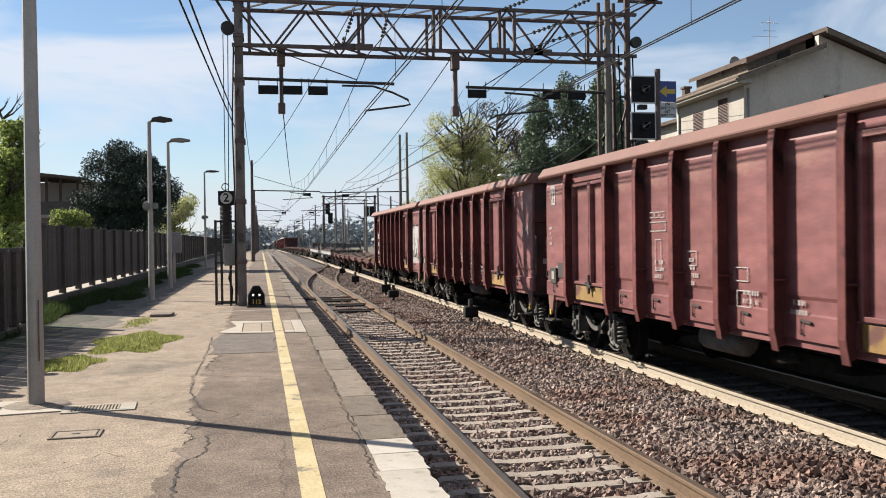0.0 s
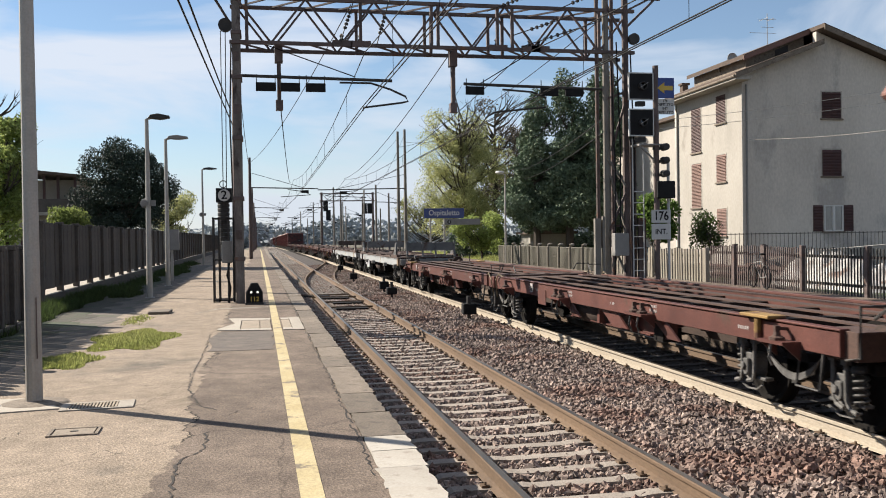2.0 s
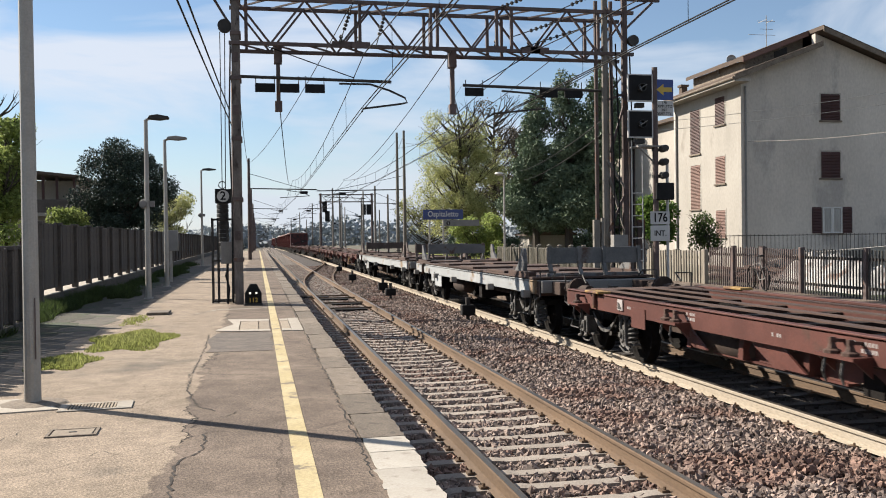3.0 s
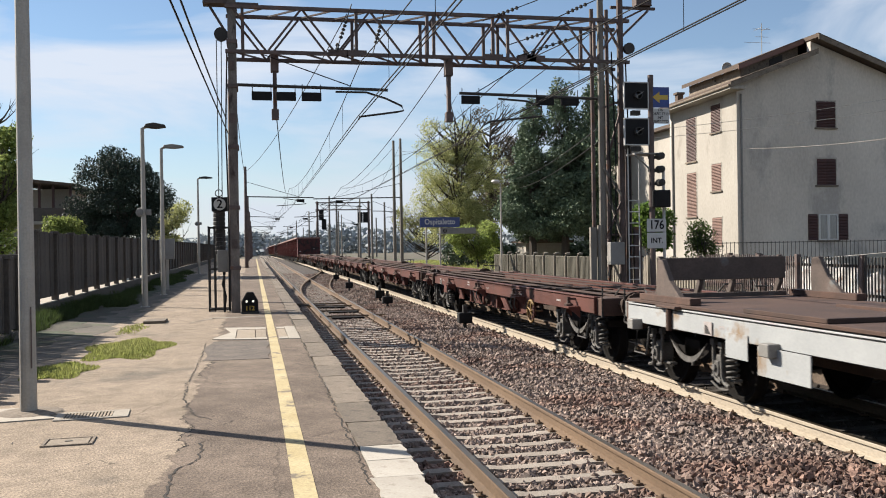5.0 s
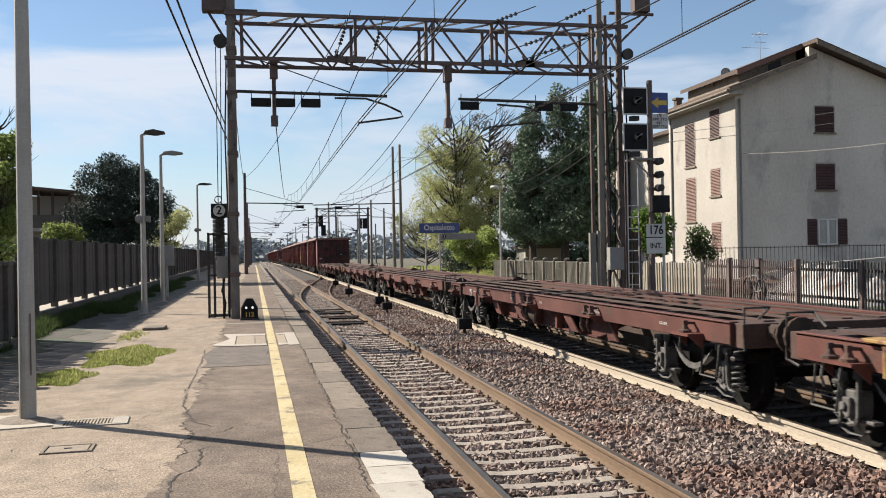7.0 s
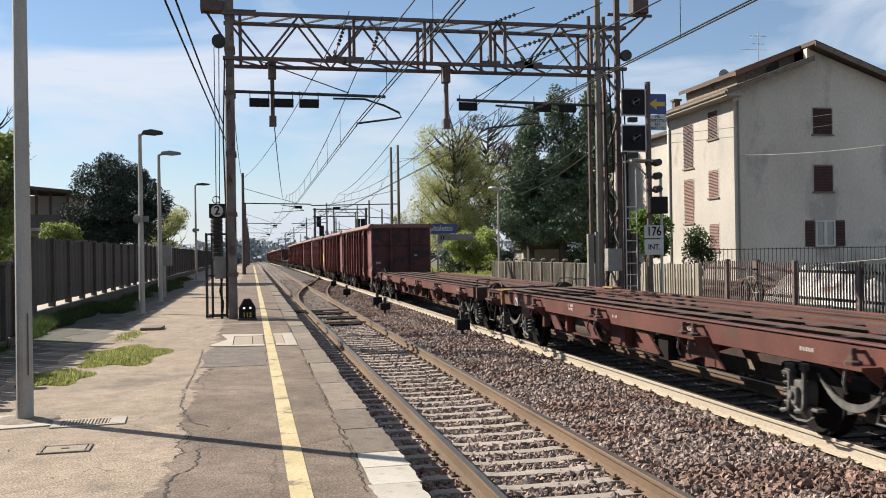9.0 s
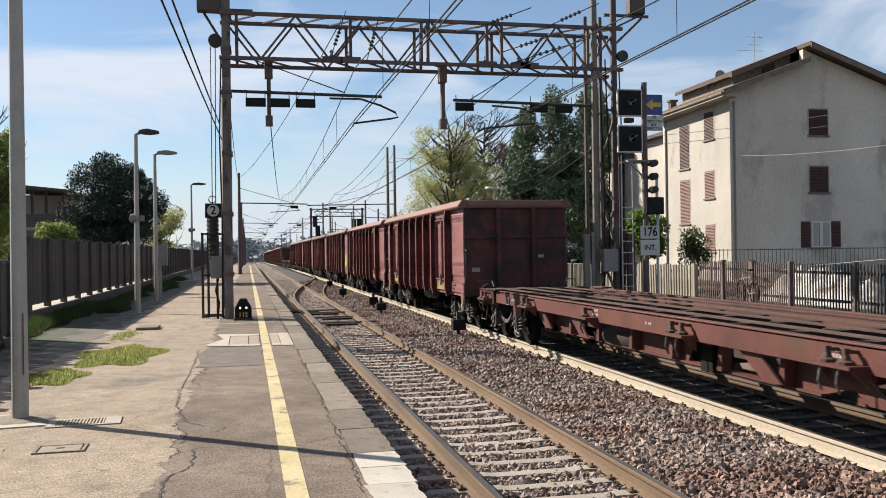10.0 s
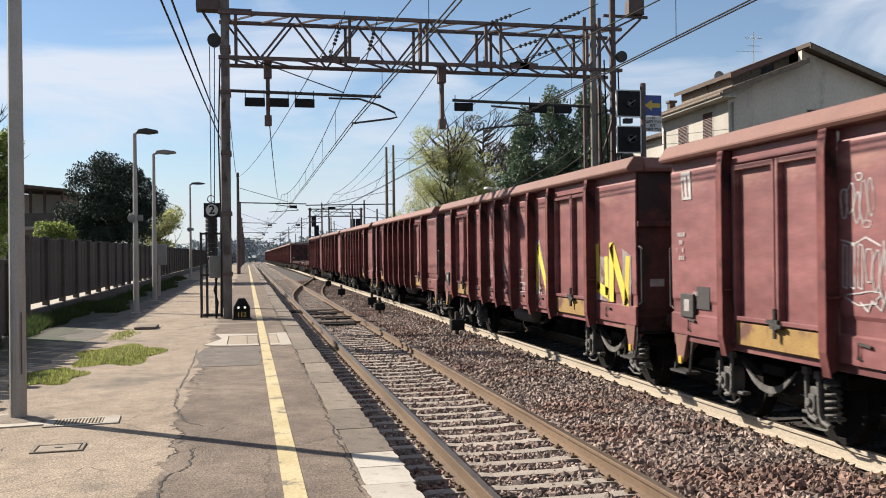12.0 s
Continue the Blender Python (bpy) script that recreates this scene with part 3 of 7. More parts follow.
def crossover():
    """The pair of bent rails that leads from the platform track to the other one."""
    t = thing("crossover", "rusty curved crossover rails between the two tracks", "track", kind="structure")
    for off in (-GAUGE_HALF, GAUGE_HALF):
        s = Shape()
        pts = []
        for i in range(33):
            k = i / 32
            y = 39.0 + 52.0 * k
            x = TRACK_1 + (TRACK_2 - TRACK_1) * (3 * k * k - 2 * k ** 3) + off
            pts.append((x, y))
        n = len(rail_outline())
        p = [(x + u, y, w + 0.002) for x, y in pts for u, w in rail_outline()]
        s.add(p, [(j * n + i, j * n + (i + 1) % n, (j + 1) * n + (i + 1) % n, (j + 1) * n + i) for j in range(len(pts) - 1) for i in range(n)])
        part("bent_rail", s, RUST, t)
    return t


crossover()


# ---- the train ----


def run(t):
    """Metres the train has come along after t seconds; it gathers a little speed."""
    return 18.7 * t + 0.0333 * t * t



def wheelset():
    s = Shape().rod((-0.95, 0, 0), (0.95, 0, 0), 0.085, 10)
    prof = [(0.09, -0.07), (0.38, -0.03), (0.4, -0.06), (0.455, -0.065), (0.46, 0.04), (0.49, 0.05), (0.49, 0.075), (0.4, 0.07), (0.38, 0.03), (0.09, 0.07)]
    s.lathe(prof, (-0.76, 0, 0), 0, 24)
    s.lathe([(r, -a) for r, a in prof], (0.76, 0, 0), 0, 24)
    for k in range(6):
        a = k * math.pi / 3
        for x in (-0.8, 0.8):
            s.rod((x - 0.02, 0.25 * math.cos(a), 0.25 * math.sin(a)), (x + 0.02, 0.25 * math.cos(a), 0.25 * math.sin(a)), 0.03, 6)
    return s.mesh("wheelset", WHEEL)


def coil(x, y, z0, z1, r):
    s = Shape()
    turns, n = 4.5, 50
    pts = [(x + r * math.cos(2 * math.pi * turns * i / n), y + r * math.sin(2 * math.pi * turns * i / n), z0 + (z1 - z0) * i / n) for i in range(n + 1)]
    return s.path(pts, 0.018, 5)


WHEELSET = wheelset()
SPRING = coil(0, 0, 0, 0.32, 0.072).mesh("spring", SPRING_STEEL)


def bogie_frame():
    """Welded frame: two deep side members, cross-member and headstocks."""
    s = Shape()
    for k in (-1, 1):
        x = k * 0.97
        s.prism([(-1.32, 0.66), (-1.3, 0.78), (-0.62, 0.8), (-0.3, 0.64), (0.3, 0.64), (0.62, 0.8), (1.3, 0.78), (1.32, 0.66), (0.62, 0.64), (0.35, 0.44), (-0.35, 0.44), (-0.62, 0.64)], 0, x - 0.05, x + 0.05)
    s.box(-1.02, 1.02, -0.22, 0.22, 0.46, 0.74)
    for y in (-1.28, 1.28):
        s.box(-1.02, 1.02, y - 0.05, y + 0.05, 0.64, 0.76)
    return s.mesh("bogie", BOGIE, 0.012)


def web_plate():
    """Crescent of dusty plate that sags between the two axles."""
    n, top, low = 12, [], []
    for i in range(n + 1):
        k = i / n * 2 - 1
        top.append((k * 0.55, 0.5 + 0.24 * k * k))
        low.append((k * 0.52, 0.42 + 0.29 * abs(k) ** 2.2))
    return Shape().prism(top + low[::-1], 0, -0.012, 0.012).mesh("web_plate", SPRING_STEEL)


def axlebox():
    """Shield-shaped box with a bearing cap between two guides."""
    out = [(-0.09, 0.16), (0.09, 0.16), (0.105, 0.02), (0.09, -0.1), (0.04, -0.17), (-0.04, -0.17), (-0.09, -0.1), (-0.105, 0.02)]
    s = Shape().prism(out, 0, -0.1, 0.1)
    s.prism([(a * 0.62, b * 0.62 - 0.01) for a, b in out], 0, -0.15, -0.1)
    s.rod((-0.15, 0.03, 0.0), (-0.18, 0.03, 0.0), 0.05, 8)
    s.box(-0.06, 0.06, -0.3, 0.3, -0.16, -0.12)
    return s.mesh("axlebox", SPRING_STEEL, 0.01)


def guide():
    """J-shaped guide bar and spring cap at one side of the axlebox."""
    s = Shape().path([(0, 0, 0.3), (0, 0.0, 0.12), (0, 0.01, -0.1), (0, 0.05, -0.18), (0, 0.17, -0.21)], 0.026, 6)
    s.box(-0.03, 0.03, -0.05, 0.05, 0.26, 0.34)
    return s.mesh("guide", SPRING_STEEL)


BOGIE_FRAME, AXLEBOX, WEB_PLATE, GUIDE = bogie_frame(), axlebox(), web_plate(), guide()
SPRING_CAP = Shape().lathe([(0.0, 0.05), (0.07, 0.04), (0.1, 0.0), (0.1, -0.03), (0.0, -0.03)], (0, 0, 0), 2, 10).mesh("spring_cap", DARK)
KEEPER = Shape().path([(0, -0.28, 0.06), (0, -0.15, -0.01), (0, 0.05, -0.02), (0, 0.25, 0.05)], 0.014, 5).mesh("keeper", SPRING_STEEL)
BRAKE_BLOCK = Shape().prism([(-0.05, -0.16), (0.05, -0.13), (0.07, 0.13), (-0.03, 0.16)], 0, -0.06, 0.06).rod((0, 0, 0.1), (0, 0, 0.42), 0.025, 6).mesh("brake_block", DARK)


def bogie(owner, y, plain=False):
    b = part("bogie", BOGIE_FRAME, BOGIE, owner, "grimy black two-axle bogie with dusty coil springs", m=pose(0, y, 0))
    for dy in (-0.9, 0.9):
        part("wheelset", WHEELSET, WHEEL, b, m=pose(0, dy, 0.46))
        out = 1 if dy > 0 else -1
        for k in (-1, 1):
            turn = 0 if k < 0 else 180
            part("axlebox", AXLEBOX, SPRING_STEEL, b, m=pose(k * 1.0, dy, 0.46, 0, 0, turn))
            part("spring", SPRING, SPRING_STEEL, b, m=pose(k * 1.03, dy + out * 0.21, 0.32))
            if plain:
                continue
            part("spring_cap", SPRING_CAP, DARK, b, m=pose(k * 1.03, dy + out * 0.21, 0.69))
            part("guide", GUIDE, SPRING_STEEL, b, m=pose(k * 1.12, dy + 0.1 * out, 0.46, 0, 0, 0 if out > 0 else 180))
            part("guide", GUIDE, SPRING_STEEL, b, m=pose(k * 1.1, dy - 0.14 * out, 0.48, 0, 0, 0 if out > 0 else 180))
            part("keeper", KEEPER, SPRING_STEEL, b, m=pose(k * 1.08, dy, 0.2))
            part("brake_block", BRAKE_BLOCK, DARK, b, m=pose(k * 0.76, dy - out * 0.52, 0.46, 0, 0, 0 if out < 0 else 180))
    for k in (-1, 1):
        part("web_plate", WEB_PLATE, SPRING_STEEL, b, m=pose(k * 1.08, 0, 0))
    return b


def buffer_mesh():
    s = Shape().rod((0, 0, 0), (0, -0.35, 0), 0.1, 10).rod((0, -0.35, 0), (0, -0.56, 0), 0.075, 10).rod((0, -0.56, 0), (0, -0.6, 0), 0.22, 14)
    return s.mesh("buffer", UNDER, 0.0)


BUFFER = buffer_mesh()
HOOK = Shape().box(-0.05, 0.05, -0.3, 0.0, 0.98, 1.08).rod((0, -0.28, 1.03), (0, -0.4, 0.8), 0.03, 6).rod((0, -0.4, 0.8), (0, -0.62, 0.95), 0.03, 6).mesh("coupling", DARK)


def running_gear(owner, half, bogies, z_buffer=1.05, ends=(-1, 1), plain=False):
    for y in bogies:
        bogie(owner, y, plain)
    for k in ends:
        turn = 0 if k < 0 else 180
        for x in (-0.875, 0.875):
            part("buffer", BUFFER, UNDER, owner, m=pose(x, k * (half - 0.6), z_buffer, 0, 0, turn))
        part("coupling", HOOK, DARK, owner, m=pose(0, k * (half - 0.55), 0, 0, 0, turn))


def gondola(plain=False):
    """High-sided open wagon, 14 m over the buffers."""
    w = thing("gondola_wagon", "red-brown steel open goods wagon with ribbed high sides", "goods wagon", group="wagons of the train")
    L, H, Z0, Z1 = 6.45, 1.4, 0.99, 3.22
    cuts = [-L, -L + 1.55, -L + 3.45, -3.0 + 1.2, -0.6, 0.6, 1.8, L - 3.45, L - 1.55, L]
    doors = {1, 7}
    part("floor", Shape().box(-H, H, -L, L, 1.12, 1.24), WAGON_IN, w)
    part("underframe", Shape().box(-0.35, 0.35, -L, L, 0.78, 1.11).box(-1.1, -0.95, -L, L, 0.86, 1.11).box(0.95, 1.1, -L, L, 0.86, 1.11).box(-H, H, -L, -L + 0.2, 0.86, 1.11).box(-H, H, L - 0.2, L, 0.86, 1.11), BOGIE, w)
    panel_mesh = {}
    rib = Shape().prism([(0.0, Z0 - 0.08), (0.0, Z1), (-0.16, Z1), (-0.19, Z1 - 0.22), (-0.19, Z0 + 0.1), (-0.14, Z0 - 0.14)], 1, 0.035, 0.06)
    for dz0, dz1, x0, x1 in ((Z0 + 0.1, Z1 - 0.22, -0.19, -0.19), (Z1 - 0.22, Z1, -0.19, -0.16), (Z0 - 0.14, Z0 + 0.1, -0.14, -0.19)):
        rib.prism([(x0, dz0), (x1, dz1), (x1 - 0.015, dz1), (x0 - 0.015, dz0)], 1, -0.06, 0.06)
    rib_mesh = rib.mesh("rib", RIB)
    tie = Shape().box(-0.2, 0.0, -0.062, 0.034, 1.6, 1.62).mesh("rib_tie", RIB)
    for side in (-1, 1):
        for i, (a, b) in enumerate(zip(cuts, cuts[1:])):
            if i in doors:
                continue
            key = round(b - a, 3)
            if key not in panel_mesh:
                s = Shape()
                ww = key / 2
                # sheet with a shallow pressed field and a sill fold
                s.prism([(0.03, Z0), (0.03, Z1), (0.0, Z1), (0.0, Z1 - 0.1), (-0.018, Z1 - 0.14), (-0.022, Z1 - 0.9), (-0.016, Z0 + 0.46), (0.0, Z0 + 0.42), (0.0, Z0 + 0.28), (-0.03, Z0 + 0.26), (-0.03, Z0)], 1, -ww, ww)
                panel_mesh[key] = s.mesh("side_panel", WAGON)
            part("side_panel", panel_mesh[key], WAGON, w, m=pose(side * H, (a + b) / 2, 0, 0, 0, 0 if side < 0 else 180))
        for c in cuts[1:-1]:
            r = part("rib", rib_mesh, RIB, w, m=pose(side * H, c, 0, 0, 0, 0 if side < 0 else 180))
            if not plain:
                part("rib_tie", tie, RIB, r)
        for i in doors:
            a, b = cuts[i], cuts[i + 1]
            turn = 0 if side < 0 else 180
            mid = (a + b) / 2
            part("door_sill", Shape().box(-0.05, 0.03, -0.86, 0.86, Z0 + 0.0, Z0 + 0.26), OCHRE, w, "ochre door sill with worn paint", 0.008, pose(side * H, mid, 0, 0, 0, turn))
            part("door_head", Shape().box(-0.05, 0.03, -0.9, 0.9, Z1 - 0.16, Z1), WAGON, w, bevel=0.008, m=pose(side * H, mid, 0, 0, 0, turn))
            for k in (-1, 1):
                s = Shape().box(-0.01, 0.03, -0.42, 0.42, Z0 + 0.28, Z1 - 0.18)
                s.box(-0.09, -0.01, -0.42, -0.37, Z0 + 0.28, Z1 - 0.18).box(-0.09, -0.01, 0.37, 0.42, Z0 + 0.28, Z1 - 0.18)
                s.box(-0.08, -0.01, -0.37, 0.37, Z0 + 0.28, Z0 + 0.33).box(-0.08, -0.01, -0.37, 0.37, Z1 - 0.24, Z1 - 0.18)
                leaf = part("door_leaf", s, WAGON, w, "", 0.006, pose(side * H, mid + k * 0.43, 0, 0, 0, turn))
                if k > 0:
                    part("door_latch", Shape().beam((-0.11, -0.56, Z0 + 0.27), (-0.11, -0.3, Z0 + 0.32), 0.035).rod((-0.1, -0.43, Z0 + 0.14), (-0.1, -0.43, Z0 + 0.46), 0.025, 6).box(-0.12, -0.05, -0.5, -0.36, Z0 + 0.24, Z0 + 0.34), DARK, leaf)
        # top rail with a sloping outer face
        part("top_rail", Shape().prism([(side * (H - 0.1), Z1), (side * (H + 0.14), Z1), (side * (H + 0.18), Z1 + 0.05), (side * (H + 0.06), Z1 + 0.22), (side * (H - 0.1), Z1 + 0.22)], 1, -L - 0.06, L + 0.06), WAGON_RIM, w, "lighter pinkish-brown top rail", 0.012)
        part("sole_bar", Shape().box(side * (H - 0.06) - 0.05, side * (H - 0.06) + 0.05, -L, L, 0.9, Z0), WAGON, w, bevel=0.006)
        # lashing hooks and steps
        hook = Shape()
        for i in (0, 2, 3, 4, 5, 6, 8):
            y = (cuts[i] + cuts[i + 1]) / 2 + 0.2
            x = side * (H + 0.05)
            hook.path([(side * H, y - 0.09, 1.16), (x, y - 0.09, 1.18), (x, y + 0.08, 1.2), (x, y + 0.09, 1.06), (side * H, y + 0.02, 1.04)], 0.016, 5)
        tagged(part("lashing_hooks", hook, DARK, w), kind="stuff")
        for k in (-1, 1):
            y = k * (L - 0.25)
            part("step", Shape().path([(side * 1.36, y - 0.2, 0.95), (side * 1.42, y - 0.2, 0.5), (side * 1.42, y + 0.2, 0.5), (side * 1.36, y + 0.2, 0.95)], 0.022, 6).box(side * 1.38 - 0.1, side * 1.38 + 0.1, y - 0.22, y + 0.22, 0.49, 0.52), DARK, w)
            bracket = part("corner_bracket", Shape().prism([(y - 0.16 * k, 1.0), (y + 0.2 * k, 1.0), (y + 0.12 * k, 0.62), (y - 0.02 * k, 0.62)], 0, side * 1.4 - 0.02, side * 1.4 + 0.02).prism([(side * 1.1, 0.96), (side * 1.42, 0.96), (side * 1.42, 0.66), (side * 1.38, 0.62)], 1, y - 0.02, y + 0.02), WAGON_RIM, w, bevel=0.004)
            part("bracket_tip", Shape().box(side * 1.425 - 0.012, side * 1.425 + 0.012, y + 0.03 * k - 0.04, y + 0.03 * k + 0.04, 0.6, 0.7), SIGN_YELLOW, bracket, "worn yellow bracket tip", 0.004)
            part("handrail", Shape().path([(side * (H - 0.02), k * (L + 0.03), 1.3), (side * (H - 0.02), k * (L + 0.12), 1.34), (side * (H - 0.02), k * (L + 0.12), 2.1), (side * (H - 0.02), k * (L + 0.03), 2.14)], 0.016, 6), DARK, w)
        stencil = Shape()
        rnd = random.Random(5)
        x = side * (H + 0.0345)

        def bar(y0, y1, z0, z1):
            if side < 0:
                y0, y1 = -y1, -y0
            stencil.add([(x, y0, z0), (x, y1, z0), (x, y1, z1), (x, y0, z1)], [(0, 1, 2, 3)])

        def frame_lines(y0, y1, z0, z1, k=0.014):
            bar(y0, y1, z0, z0 + k), bar(y0, y1, z1 - k, z1), bar(y0, y0 + k, z0, z1), bar(y1 - k, y1, z0, z1)

        for y0, z0, rows, n in ((-1.5, 1.5, 3, 7), (-0.4, 1.45, 4, 5), (0.9, 1.3, 2, 8), (1.9, 1.25, 2, 6), (-L + 0.5, 1.5, 1, 4), (-6.3, 1.95, 4, 5)):
            for r in range(rows):
                y = y0 + rnd.uniform(0, 0.06)
                for c in range(n - rnd.randint(0, 2)):
                    glyph = rnd.choice((0.014, 0.03, 0.036))
                    if rnd.random() < 0.85:
                        bar(y, y + glyph, z0 + r * 0.1, z0 + r * 0.1 + 0.055)
                    y += glyph + 0.022
        for k in range(3):
            frame_lines(-1.62 + k * 0.17, -1.48 + k * 0.17, 2.35, 2.44)
        frame_lines(-1.62, -1.1, 2.16, 2.3)
        frame_lines(-1.45, -1.25, 1.6, 2.05)
        frame_lines(-0.45, -0.2, 1.7, 1.9)
        frame_lines(0.75, 1.05, 1.55, 1.72)
        frame_lines(0.8, 1.1, 1.25, 1.45)
        holder = part("label_holder", Shape().box(side * 1.43 - 0.03, side * 1.43 + 0.03, side * -5.98 - 0.17, side * -5.98 + 0.17, 1.22, 1.52), DARK, w, "dark label holder", 0.008)
        part("card", Shape().box(side * 1.463 - 0.003, side * 1.463 + 0.003, side * -5.98 - 0.08, side * -5.98 + 0.06, 1.3, 1.45), CHALK, holder, "white paper card")
        part("data_field", Shape().box(side * 1.42 - 0.003, side * 1.42 + 0.003, side * -5.62 - 0.16, side * -5.62 + 0.16, 1.34, 1.62), PATCH_GREY, w, "dark grey repainted field")
        tagged(part("stencilled_marks", stencil, CHALK, w, "rows of small white stencilled marks"), kind="stuff")
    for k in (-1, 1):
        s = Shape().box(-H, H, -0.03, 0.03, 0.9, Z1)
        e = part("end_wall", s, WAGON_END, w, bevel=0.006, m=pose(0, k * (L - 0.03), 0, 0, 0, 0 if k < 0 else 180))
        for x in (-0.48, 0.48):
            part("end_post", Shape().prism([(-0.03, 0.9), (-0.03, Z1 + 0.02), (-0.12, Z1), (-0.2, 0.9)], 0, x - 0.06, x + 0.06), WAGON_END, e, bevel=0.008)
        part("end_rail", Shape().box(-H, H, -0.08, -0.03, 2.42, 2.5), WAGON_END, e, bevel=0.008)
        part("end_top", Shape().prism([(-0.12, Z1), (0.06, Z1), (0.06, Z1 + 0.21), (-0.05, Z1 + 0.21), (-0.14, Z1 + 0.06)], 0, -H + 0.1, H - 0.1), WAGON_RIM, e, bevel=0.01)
        part("end_plate", Shape().box(-1.2, -0.98, -0.036, -0.03, 1.55, 1.66), CHALK, e, "small white-framed plate")
        part("end_plate", Shape().box(0.62, 0.78, -0.036, -0.03, 1.9, 1.98), CHALK, e)
    part("air_tank", Shape().lathe([(0.0, -0.55), (0.12, -0.54), (0.18, -0.47), (0.18, 0.47), (0.12, 0.54), (0.0, 0.55)], (-0.9, 0.4, 0.72), 1, 14), SPRING_STEEL, w, "grey brake air tank", smooth=True)
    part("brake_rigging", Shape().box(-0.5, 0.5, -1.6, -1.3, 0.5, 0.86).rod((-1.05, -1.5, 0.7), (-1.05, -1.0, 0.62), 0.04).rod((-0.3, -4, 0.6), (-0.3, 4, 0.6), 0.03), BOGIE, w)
    running_gear(w, 7.02, (-4.75, 4.75), plain=plain)
    return w


def flat_wagon(length, side_mat, label, grey=False, top=1.16, joint=0, inset=0.62, wheel=False, bracket=None):
    """Skeletal container flat: two fish-bellied side sills, cross-beams and folded-down pins."""
    w = thing("flat_wagon", label, "flat wagon", group="wagons of the train")
    L = length / 2 - inset
    bot = top - 0.27
    mid = L - 3.6
    for side in (-1, 1):
        x = side * 1.3
        s = Shape().box(x - 0.03, x + 0.03, -L, L, bot, top)
        s.box(x - 0.09 if side > 0 else x - 0.03, x + 0.03 if side > 0 else x + 0.09, -L, L, top - 0.03, top + 0.012)
        if not grey:
            xb = x - side * 0.3
            belly = Shape()
            for y0, y1, y2, y3 in ((-mid, -mid + 1.4, -mid + 2.3, -mid + 2.1), (-1.3, -1.1, 1.3, 1.5), (mid - 2.1, mid - 2.3, mid - 1.4, mid)):
                belly.prism([(y0, bot), (y1, 0.54), (y2, 0.54), (y3, bot)], 0, xb - 0.012, xb + 0.012)
            belly.box(xb - 0.07, xb + 0.07, -mid + 1.4, mid - 1.4, 0.515, 0.54)
            part("belly_girder", belly, side_mat, w, "red fish-bellied girder below the sill")
            # Slanted plates added in the shape of sunlit bands below the sill.
            for y in (-mid + 0.5, -mid + 2.3, mid - 1.1, mid - 3.0):
                part("raking_strut", Shape().prism([(y, bot), (y + 0.42, bot), (y - 0.1, 0.58), (y - 0.46, 0.58)], 0, x - side * 0.06 - 0.015, x - side * 0.06 + 0.015), side_mat, w, "slanted plate shaped as a sunlit band")
        part("side_sill", s, side_mat, w, bevel=0.006)
        y = -mid + 0.6
        while y < mid and not grey:
            part("stiffener", Shape().prism([(y - 0.04, bot), (y + 0.04, bot), (y + 0.1, 0.54), (y - 0.02, 0.54)], 0, x - side * 0.21 - 0.07, x - side * 0.21 + 0.07), side_mat, w)
            y += 1.35
        n = 0 if grey else max(4, int(length / 3))
        for i in range(n):
            y = -L + 0.9 + (2 * L - 1.8) * i / (n - 1)
            twin = (-0.14, 0.14) if i % 3 else (0.0,)
            reach = 0.14 + 0.06 * (len(twin) - 1) + 0.1
            s = Shape().box(min(x, x + side * 0.25), max(x, x + side * 0.25), y - reach, y + reach, bot + 0.05, bot + 0.085)
            for d in (-reach + 0.02, reach - 0.02):
                s.prism([(x + side * 0.03, bot + 0.05), (x + side * 0.23, bot + 0.05), (x + side * 0.03, bot - 0.12)], 1, y + d - 0.012, y + d + 0.012)
            b = part("pin_bracket", s, side_mat, w)
            for d in twin:
                c = x + side * 0.16
                part("pin", Shape().lathe([(0.0, 0.0), (0.085, 0.0), (0.085, 0.03), (0.05, 0.045), (0.03, 0.1), (0.0, 0.11)], (c, y + d, bot + 0.085), 2, 8).box(c - 0.03, c + 0.03, y + d - 0.02, y + d + 0.02, bot + 0.18, bot + 0.24).beam((x + side * 0.03, y + d, bot + 0.2), (c, y + d, bot + 0.21), 0.035), FLAT_TOP, b)
                part("pin_lever", Shape().path([(x + side * 0.2, y + d + 0.05, bot + 0.05), (x + side * 0.22, y + d + 0.06, bot - 0.1), (x + side * 0.16, y + d + 0.1, bot - 0.2)], 0.016, 5), SPRING_STEEL, b)
        st = Shape()
        rnd = random.Random(8)
        for y0, rows in ((-L + 1.7, 1), (-L + 4.2, 2), (-0.6, 1), (1.4, 2), (L - 3.0, 1)):
            for r in range(rows):
                for c in range(rnd.choice((5, 7))):
                    if rnd.random() < 0.8:
                        yy, zz = y0 + c * 0.05, bot + 0.11 + r * 0.065
                        xx = x + side * 0.0325
                        st.add([(xx, yy, zz), (xx, yy + 0.03, zz), (xx, yy + 0.03, zz + 0.042), (xx, yy, zz + 0.042)], [(0, 1, 2, 3)])
        tagged(part("stencilled_marks", st, CHALK, w, "small white stencilled marks"), kind="stuff")
        for k in (-1, 1):
            part("step", Shape().path([(side * 1.3, k * (L - 0.3), 0.86), (side * 1.36, k * (L - 0.3), 0.45), (side * 1.36, k * (L - 0.7), 0.45), (side * 1.3, k * (L - 0.7), 0.86)], 0.02, 6), DARK, w)
